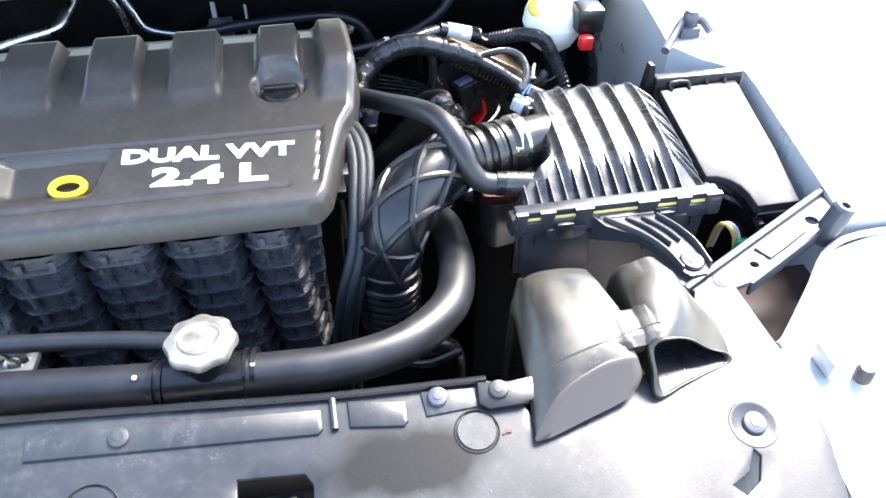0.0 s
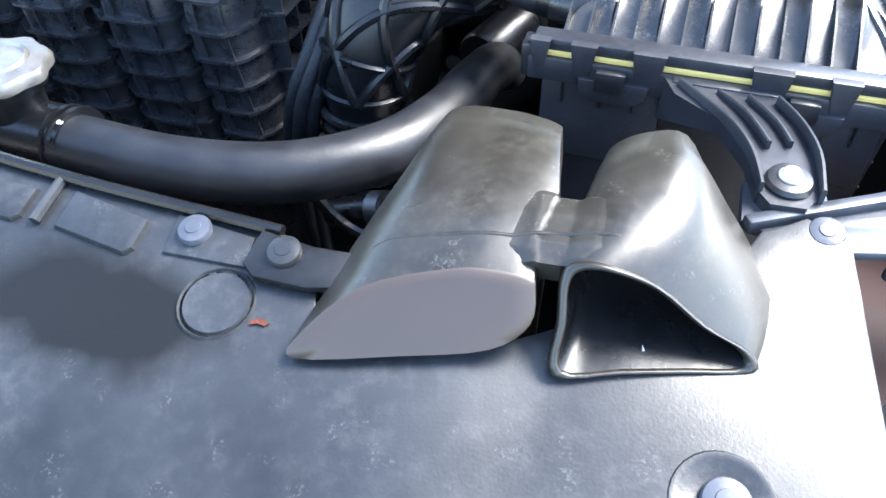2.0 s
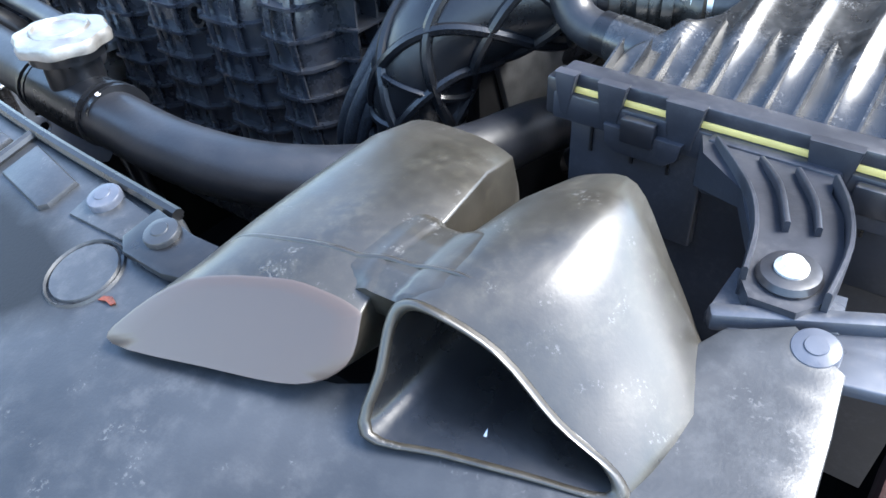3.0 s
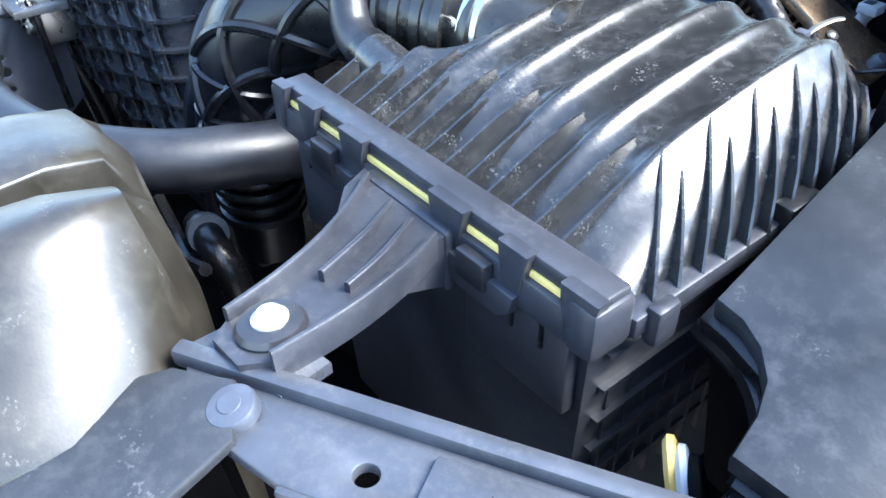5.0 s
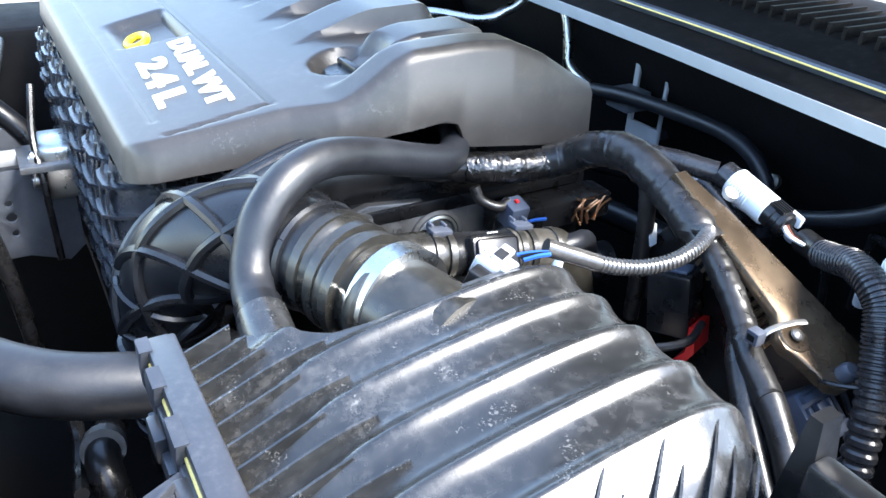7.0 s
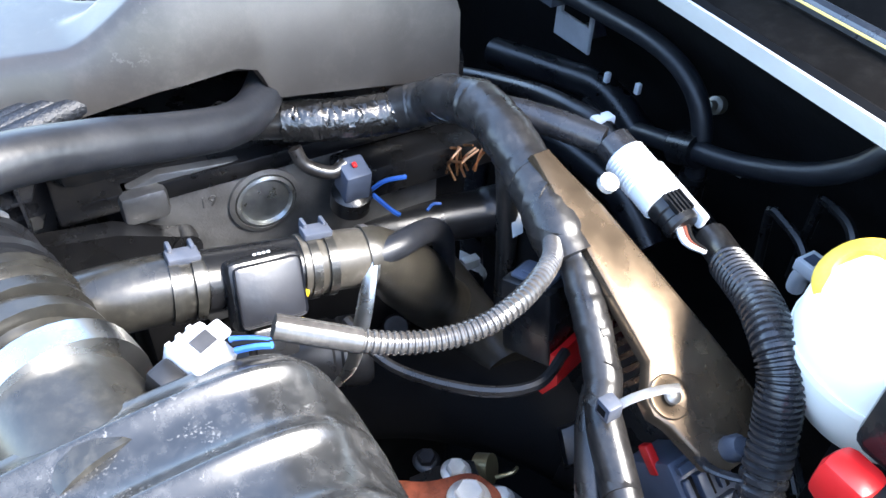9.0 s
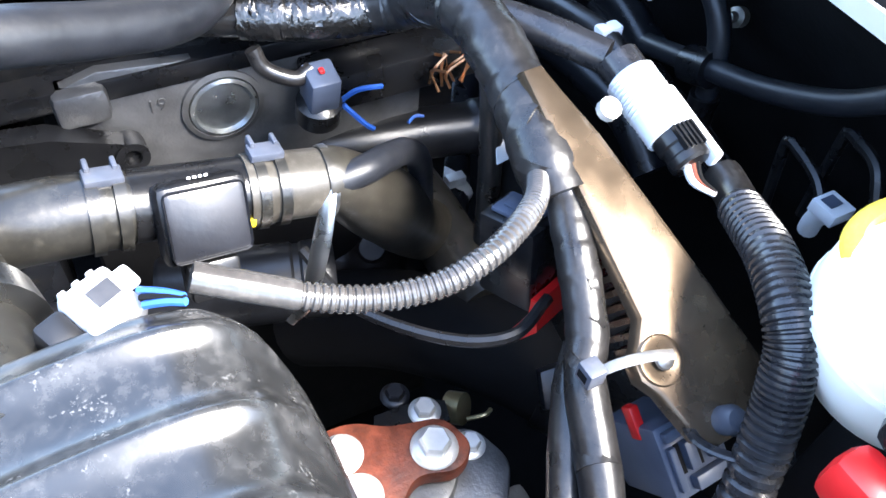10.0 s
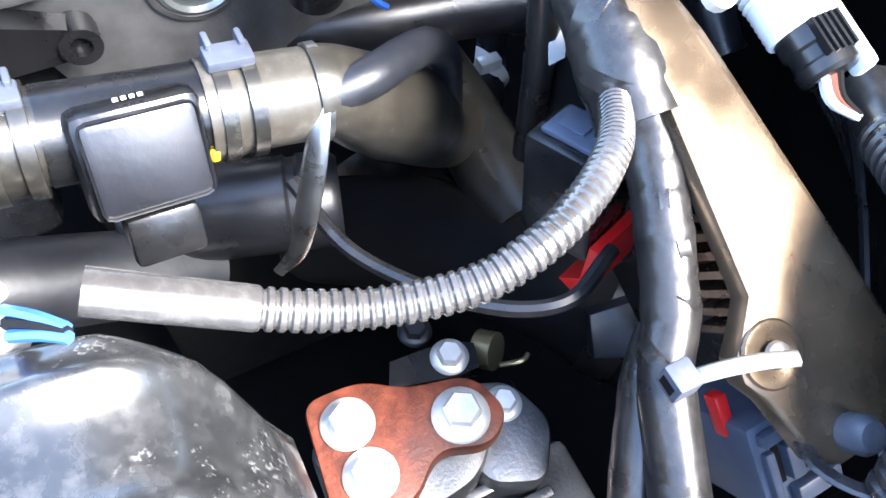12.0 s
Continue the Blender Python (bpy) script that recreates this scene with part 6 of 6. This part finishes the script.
# ---- red and black plugs below the harness ----
PLACE = lay((0.165, 0.554, -0.064), (0.161, 0.608, -0.093), 1.15)
relay = thing("relay_plug", (0.16, 0.555, -0.06), "black plug with a red locking clip", "connector")
RM = Matrix.Translation((0.158, 0.541, -0.03)) @ Matrix.Rotation(radians(-12), 4, "Y") @ Matrix.Rotation(radians(20), 4, "Z")
part("housing", add_box(bmesh.new(), (-0.015, -0.012, -0.022), (0.015, 0.012, 0.022), RM, 0.0025), M_PLASTIC, relay)
part("window", add_box(bmesh.new(), (-0.011, -0.008, 0.022), (0.011, 0.008, 0.0245), RM, 0.001), M_GREYBLUE, relay)
part("window_slot", add_box(bmesh.new(), (-0.007, -0.004, 0.0246), (0.003, 0.004, 0.0256), RM, 0.0003), M_GREYBLUE, relay)
part("red_clip", loft([[RM @ Vector(p) for p in ((0.0155, -0.012, -0.012), (0.0155, 0.012, -0.012), (0.0195, 0.012, -0.012), (0.0195, -0.012, -0.012))], [RM @ Vector(p) for p in ((0.0135, -0.012, -0.03), (0.0135, 0.012, -0.03), (0.0195, 0.012, -0.03), (0.0195, -0.012, -0.03))], [RM @ Vector(p) for p in ((0.002, -0.008, -0.042), (0.002, 0.008, -0.042), (0.008, 0.008, -0.045), (0.008, -0.008, -0.045))]]), M_RED, relay, "bright red locking clip")
PLACE = lay((0.122, 0.545, 0.0), (0.112, 0.6, -0.03), 1.15)
tag = single("paper_tag", plate([(0.0, 0.0), (0.006, 0.002), (0.005, 0.016), (-0.003, 0.018)], 0, 0.0006, Matrix.Translation((0.122, 0.545, 0.0)) @ Matrix.Rotation(radians(70), 4, "Y") @ Matrix.Rotation(radians(80), 4, "Z")), M_WHITE, "white paper tag on the harness", "tag")
PLACE = lay((0.323, 0.514, 0.024), (0.323, 0.588, 0.016), 1.12)
red2 = thing("fuse_plug", (0.315, 0.515, 0.03), "black battery plug with a red cover", "connector")
part("cover", box((0.323, 0.514, 0.014), (0.342, 0.531, 0.034), Matrix(), bevel=0.005), M_RED, red2)
part("housing", box((0.322, 0.53, 0.03), (0.36, 0.57, 0.065), bevel=0.006), M_PLASTIC, red2)
part("leg", tube([(0.337, 0.522, 0.03), (0.35, 0.53, -0.01), (0.36, 0.54, -0.06)], 0.007, seg=10, n=4), M_PLASTIC, red2)

# ---- engine mount with the rusty link ----
PLACE = lay((0.206, 0.48, -0.073), (0.191, 0.529, -0.143), 1.17)
mount = thing("engine_mount", (0.2, 0.46, -0.2), "rusty engine mount plate on a cast bracket", "engine mount")
MM = Matrix.Translation((0.0, 0.0, -0.083)) @ Matrix.Rotation(0, 4, "Z")


def rounded(pts, r=0.01, n=5):
    out = []
    k = len(pts)
    for i in range(k):
        a, b, c = Vector(pts[i - 1]), Vector(pts[i]), Vector(pts[(i + 1) % k])
        p, q = b + (a - b).normalized() * r, b + (c - b).normalized() * r
        for j in range(n + 1):
            t = j / n
            out.append(tuple(p * (1 - t) ** 2 + 2 * b * t * (1 - t) + q * t * t))
    return out


part("rusty_plate", plate(rounded([(0.174, 0.426), (0.225, 0.42), (0.228, 0.45), (0.214, 0.466), (0.222, 0.486), (0.212, 0.499), (0.192, 0.492), (0.186, 0.466), (0.175, 0.45)], 0.008), -0.006, 0.004, MM, bevel=0.002), M_RUST, mount)
part("casting", plate(rounded([(0.178, 0.44), (0.188, 0.42), (0.234, 0.43), (0.228, 0.48), (0.21, 0.495), (0.186, 0.492)], 0.01), -0.08, -0.01, MM, bevel=0.004), M_ALU, mount)
part("ear", plate(rounded([(0.186, 0.49), (0.194, 0.512), (0.218, 0.52), (0.24, 0.505), (0.23, 0.482), (0.205, 0.48)], 0.008), -0.06, -0.02, MM, bevel=0.003), M_ALU, mount)
# pedestal near-black, coloured as the shade under the mount
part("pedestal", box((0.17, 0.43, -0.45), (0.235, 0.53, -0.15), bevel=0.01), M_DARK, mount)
for q, r, g in (((0.19, 0.439, -0.079), 0.0072, 1), ((0.206, 0.48, -0.079), 0.0078, 1), ((0.212, 0.439, -0.079), 0.0072, 1), ((0.203, 0.504, -0.103), 0.0055, 0)):
    flange_bolt("mount_bolt", q, (0, 0, 1), r, "pale flanged bolt on the engine mount", "engine mount bolts")
for k in range(6):
    x = 0.229 + 0.0125 * k
    part("cooling_rib", box((x - 0.0026, 0.43, -0.2), (x + 0.0026, 0.506 + 0.003 * k, -0.116), bevel=0.0015), M_ALU, mount)
part("rib_floor", box((0.22, 0.425, -0.22), (0.31, 0.53, -0.135), bevel=0.004), M_ALU, mount)
PLACE = lay((0.158, 0.494, -0.131), (0.148, 0.548, -0.187), 1.15)
lever = thing("strap_bracket", (0.165, 0.485, -0.2), "black strap bracket with a small bolt", "bracket")
part("strap", loft([[Vector(p) for p in ((0.148, 0.468, -0.137), (0.16, 0.462, -0.137), (0.16, 0.462, -0.142), (0.148, 0.468, -0.142))], [Vector(p) for p in ((0.15, 0.498, -0.137), (0.168, 0.494, -0.137), (0.168, 0.494, -0.142), (0.15, 0.498, -0.142))], [Vector(p) for p in ((0.156, 0.508, -0.138), (0.168, 0.505, -0.138), (0.168, 0.505, -0.15), (0.156, 0.508, -0.15))]]), M_PLASTIC, lever)
flange_bolt("strap_bolt", (0.158, 0.494, -0.137), (0, 0, 1), 0.0062, "small pale bolt on the strap bracket", "small bolts")
flange_bolt("strap_bolt", (0.13, 0.49, -0.16), (0, 0, 1), 0.006, "dark greasy bolt beside the mount", "small bolts", M_BASE)
spring = thing("spring_clip", (0.16, 0.515, -0.15), "brass coloured spring clip on a hose end", "clip")
part("band", add_tube(bmesh.new(), [(0.155, 0.512, -0.15), (0.162, 0.518, -0.146)], 0.0095, seg=18, n=1), mat("brass", (0.4, 0.33, 0.18), 0.35, metal=0.8), spring)
part("tail", tube([(0.17, 0.515, -0.142), (0.174, 0.524, -0.138), (0.172, 0.529, -0.139)], 0.0013, seg=6, n=4), bpy.data.materials["brass"], spring)
# big black hose with bracket, deep beside the mount
PLACE = lay((0.1, 0.53, -0.13), (0.07, 0.6, -0.2), 1.2)
lhose = thing("lower_hose", (0.13, 0.545, -0.17), "large black rubber hose deep beside the mount", "hose")
# tube blacker than the other rubber hoses, coloured for the shade down there
part("tube", tube([(0.03, 0.47, -0.2), (0.08, 0.51, -0.16), (0.13, 0.545, -0.14), (0.175, 0.575, -0.14), (0.22, 0.61, -0.16)], 0.032, seg=20, n=8), M_DARK, lhose)
part("collar_ring", tube([(0.168, 0.57, -0.14), (0.182, 0.58, -0.1415)], 0.0338, seg=24, n=2), M_PLASTIC, lhose)
single("hose_bracket", plate([(0.0, 0.0), (0.05, 0.004), (0.056, 0.018), (0.02, 0.03), (-0.004, 0.02)], 0, 0.012, Matrix.Translation((0.19, 0.545, -0.125)) @ Matrix.Rotation(radians(60), 4, "Z") @ Matrix.Rotation(radians(40), 4, "X"), bevel=0.002), M_BASE, "dark grey bracket on the lower hose", "bracket")
single("wrapped_pipe", tube([(-0.02, 0.56, -0.13), (0.03, 0.558, -0.125), (0.08, 0.553, -0.12), (0.12, 0.552, -0.122)], 0.02, seg=18, n=6), M_BELLOWS, "dusty brown cloth-covered pipe in the engine bay", "pipe")
PLACE = Matrix()
brown = thing("brown_casting", (-0.055, 0.61, -0.3), "maroon brown glossy casting below the hoses", "casting")
part("runner", tube([(-0.085, 0.568, -0.305), (-0.062, 0.588, -0.288), (-0.05, 0.612, -0.285), (-0.056, 0.64, -0.315), (-0.07, 0.668, -0.355)], lambda s: 0.017 + 0.009 * math.sin(3.5 * math.pi * s) ** 2, seg=18, n=8), M_BROWNCAST, brown)
part("boss", lathe([(0.014, -0.02), (0.014, 0.016), (0.011, 0.02), (0.006, 0.0205), (0, 0.017)], upright((-0.052, 0.606, -0.272), (0.5, -0.3, 0.8)), 18), M_BROWNCAST, brown)
PLACE = lay((0.088, 0.428, -0.09), (0.053, 0.475, -0.133), 1.2)
single("starter_body", lathe([(0, -0.045), (0.0185, -0.045), (0.0205, -0.042), (0.0205, 0.02), (0.0192, 0.0215), (0.0192, 0.0245), (0.0205, 0.026), (0.0205, 0.038), (0.0175, 0.042), (0, 0.042)], upright((0.088, 0.428, -0.09), (0.3, 1, 0.0)), 28), M_RUBBER, "black cylindrical housing below the sensor pipe", "housing")
PLACE = lay((0.0, 0.59, -0.137), (-0.057, 0.687, -0.224), 1.25)
hc = thing("spring_clamp", (-0.006, 0.59, -0.155), "pale spring clamp round a black pipe", "hose clamp")
part("band", add_tube(bmesh.new(), [(-0.004, 0.58, -0.155), (-0.012, 0.594, -0.15)], 0.0195, seg=20, n=1), M_BOLT, hc)
part("ear", box((-0.002, 0.582, -0.138), (0.006, 0.596, -0.13), bevel=0.001), M_BOLT, hc)
single("heater_pipe", tube([(0.05, 0.55, -0.15), (0.0, 0.583, -0.155), (-0.06, 0.62, -0.15), (-0.14, 0.68, -0.13)], 0.018, seg=16, n=6), M_RUBBER, "black heater pipe towards the firewall", "hose")
PLACE = lay((0.029, 0.54, -0.035), (-0.047, 0.64, -0.128), 1.25)
fatp = thing("fat_black_pipe", (0.03, 0.54, -0.05), "shiny black pipe under the harness", "pipe")
part("tube", tube([(0.01, 0.46, -0.05), (0.022, 0.5, -0.05), (0.029, 0.54, -0.05), (0.036, 0.57, -0.05), (0.04, 0.59, -0.05)], lambda s: 0.0165 if s < 0.8 else 0.018, seg=20, n=8), M_RUBBER, fatp)
part("paint_mark", tube([(0.034, 0.531, -0.0345), (0.031, 0.537, -0.0333), (0.0325, 0.5425, -0.0338)], 0.0011, seg=6, n=4), M_BLUE, fatp, "small blue paint mark")

# ---- firewall fittings ----
PLACE = lay((0.088, 0.695, 0.006), (0.003, 0.889, -0.075), 1.38)
frame_b = thing("firewall_bracket", (-0.058, 0.7, 0.03), "pale metal frame bracket on the firewall", "bracket")
part("frame", plate([(-0.08, -0.016), (-0.037, -0.016), (-0.037, 0.074), (-0.08, 0.074)], -0.7, -0.697, Matrix(((1, 0, 0, 0), (0, 0, -1, 0), (0, 1, 0, 0), (0, 0, 0, 1))), bevel=0.0008, holes=[[(-0.074, 0.004), (-0.0405, 0.004), (-0.0405, 0.06), (-0.074, 0.06)]]), M_PLUGW, frame_b)
part("leg", box((-0.064, 0.7, -0.014), (-0.052, 0.73, -0.004), bevel=0.002), M_BAR, frame_b)
part("foot", box((-0.086, 0.672, 0.018), (-0.056, 0.7, 0.036), bevel=0.002), M_INNER, frame_b)
for q in ([(-0.24, 0.7, 0.1), (-0.19, 0.695, 0.085), (-0.172, 0.69, 0.06), (-0.158, 0.685, 0.035), (-0.12, 0.68, 0.026), (-0.085, 0.675, 0.026)], [(-0.26, 0.71, 0.1), (-0.205, 0.705, 0.08), (-0.185, 0.7, 0.05), (-0.18, 0.7, 0.0)]):
    single("metal_pipe", tube(q, 0.0045, seg=10, n=8), M_STEEL, "bright metal pipe rising to the firewall", "pipe", "air conditioning pipes")
PLACE = Matrix()
single("metal_pipe", tube([(-0.76, 0.6, -0.05), (-0.62, 0.69, -0.02), (-0.531, 0.75, 0.004), (-0.459, 0.8, 0.006), (-0.44, 0.83, 0.02), (-0.428, 0.85, 0.037), (-0.42, 0.862, 0.07)], 0.008, seg=10, n=8), M_STEEL, "bright metal pipe rising to the firewall", "pipe", "air conditioning pipes")
PLACE = lay((0.088, 0.695, 0.006), (0.003, 0.889, -0.075), 1.38)
vac = thing("vacuum_hose", (0.08, 0.665, 0.0), "black vacuum hose bending down by the firewall", "hose")
part("tube", tube([(-0.1, 0.665, 0.03), (-0.05, 0.667, 0.037), (0.01, 0.667, 0.041), (0.06, 0.665, 0.0425), (0.09, 0.665, 0.034), (0.107, 0.665, 0.016), (0.113, 0.665, -0.01), (0.113, 0.668, -0.06)], 0.0064, seg=14, n=8), M_HOSE, vac)
part("end_fitting", tube([(0.113, 0.665, -0.02), (0.113, 0.6665, -0.04)], 0.0085, seg=14, n=2), M_PLASTIC, vac)
wash = thing("washer_hose", (0.16, 0.66, 0.0), "black hose running along the firewall", "hose")
part("tube", tube([(0.06, 0.665, -0.02), (0.112, 0.66, -0.002), (0.149, 0.66, 0.0095), (0.185, 0.66, 0.027), (0.2065, 0.663, 0.044), (0.222, 0.668, 0.0635), (0.26, 0.68, 0.085)], 0.0064, seg=16, n=8), M_HOSE, wash)
part("end_fitting", tube([(0.098, 0.661, -0.008), (0.116, 0.66, -0.001)], 0.0105, seg=16, n=2), M_PLASTIC, wash)
single("heater_hose", tube([(-0.12, 0.67, -0.045), (-0.05, 0.685, -0.035), (0.0, 0.69, -0.028), (0.05, 0.685, -0.04)], 0.012, seg=16, n=6), M_RUBBER, "thick black heater hose low on the firewall", "hose")
single("heater_hose", tube([(-0.09, 0.65, -0.08), (-0.02, 0.66, -0.07), (0.06, 0.66, -0.068), (0.1, 0.66, -0.09)], 0.012, seg=16, n=6), M_RUBBER, "thick black heater hose low on the firewall", "hose")
PLACE = lay((0.087, 0.622, 0.027), (0.05, 0.716, -0.018), 1.3)
single("return_hose", tube([(-0.07, 0.605, -0.012), (-0.013, 0.618, 0.004), (0.033, 0.62, 0.018), (0.068, 0.62, 0.025), (0.09, 0.622, 0.025), (0.12, 0.63, 0.005)], 0.0062, seg=12, n=6), M_PLASTIC, "short glossy black hose with a white clip", "hose")
single("hose_tag", box((0.083, 0.6155, 0.0215), (0.0905, 0.6285, 0.0325), bevel=0.0015), M_WHITE, "white clip on a black hose", "clip")
PLACE = lay((0.088, 0.695, 0.006), (0.003, 0.889, -0.075), 1.38)
for q in ((0.003, 0.684, -0.012), (0.036, 0.682, -0.004)):
    single("wire_clip", box((q[0] - 0.002, q[1] - 0.002, q[2] - 0.004), (q[0] + 0.002, q[1] + 0.002, q[2] + 0.004), bevel=0.0008), M_WHITE, "small white wiring clip by the firewall", "clip", "small white clips")
for q in ((0.1, 0.735, -0.042), (0.138, 0.735, -0.06)):
    t = thing("firewall_nut", q, "blue grey plastic nut on the firewall", "nut", "firewall nuts")
    m = upright(q, (0.25, -1, 0.35))
    part("washer", lathe([(0.0115, -0.006), (0.0115, 0.0015), (0.0095, 0.0025), (0.0, 0.0025)], m, 22), M_PLUGW, t)
    part("cap", lathe([(0.0072, 0.002), (0.0072, 0.005), (0.0055, 0.0065), (0, 0.0065)], m, 18), M_PLUGW, t)
single("firewall_pin", lathe([(0.006, -0.004), (0.006, 0.002), (0.0032, 0.003), (0.003, 0.009), (0, 0.01)], upright((0.088, 0.7, 0.006), (0.1, -1, 0.3)), 16), M_CAP, "worn pale pin in the firewall lining", "pin")
for k in range(5):
    o = 0.0075 * k
    single("brake_pipe", tube([(-0.02 + o, 0.68, -0.03 - o), (0.06 + o, 0.685, -0.045 - o), (0.14 + o, 0.675, -0.055 - o), (0.2 + o, 0.65, -0.07 - o), (0.27 + o, 0.61, -0.1 - o)], 0.0026, seg=8, n=6), M_PLASTIC, "thin black brake pipe by the firewall", "pipe", "brake pipes")
for q in ([(0.177, 0.667, -0.06), (0.173, 0.662, -0.012), (0.175, 0.66, -0.005), (0.18, 0.659, -0.004), (0.2, 0.655, -0.008), (0.215, 0.65, -0.02)], [(0.196, 0.667, -0.04), (0.197, 0.662, 0.012), (0.199, 0.66, 0.019), (0.204, 0.659, 0.02), (0.22, 0.655, 0.018), (0.232, 0.65, 0.005)]):
    single("bent_rod", tube(q, 0.003, seg=8, n=8), M_PLASTIC, "black bent rod beside the coolant tank", "rod", "bent rods")

PLACE = Matrix()

# ---- small pipe clamp glimpsed below the air box ----
low = thing("lower_pipe", (0.01, 0.19, -0.15), "metal pipe joint with a black clip below the box", "pipe")
part("pipe", tube([(-0.03, 0.2, -0.165), (0.01, 0.192, -0.145), (0.036, 0.187, -0.142), (0.055, 0.19, -0.165), (0.06, 0.195, -0.22)], 0.012, seg=16, n=4), M_PLASTIC, low)
part("pipe_band", tube([(0.014, 0.191, -0.143), (0.026, 0.189, -0.138)], 0.0155, seg=16, n=2), M_ALU, low)
part("clip", tube([(-0.03, 0.175, -0.125), (-0.01, 0.176, -0.15), (0.02, 0.172, -0.156), (0.06, 0.17, -0.14)], 0.005, seg=8, n=5), M_PLASTIC, low)
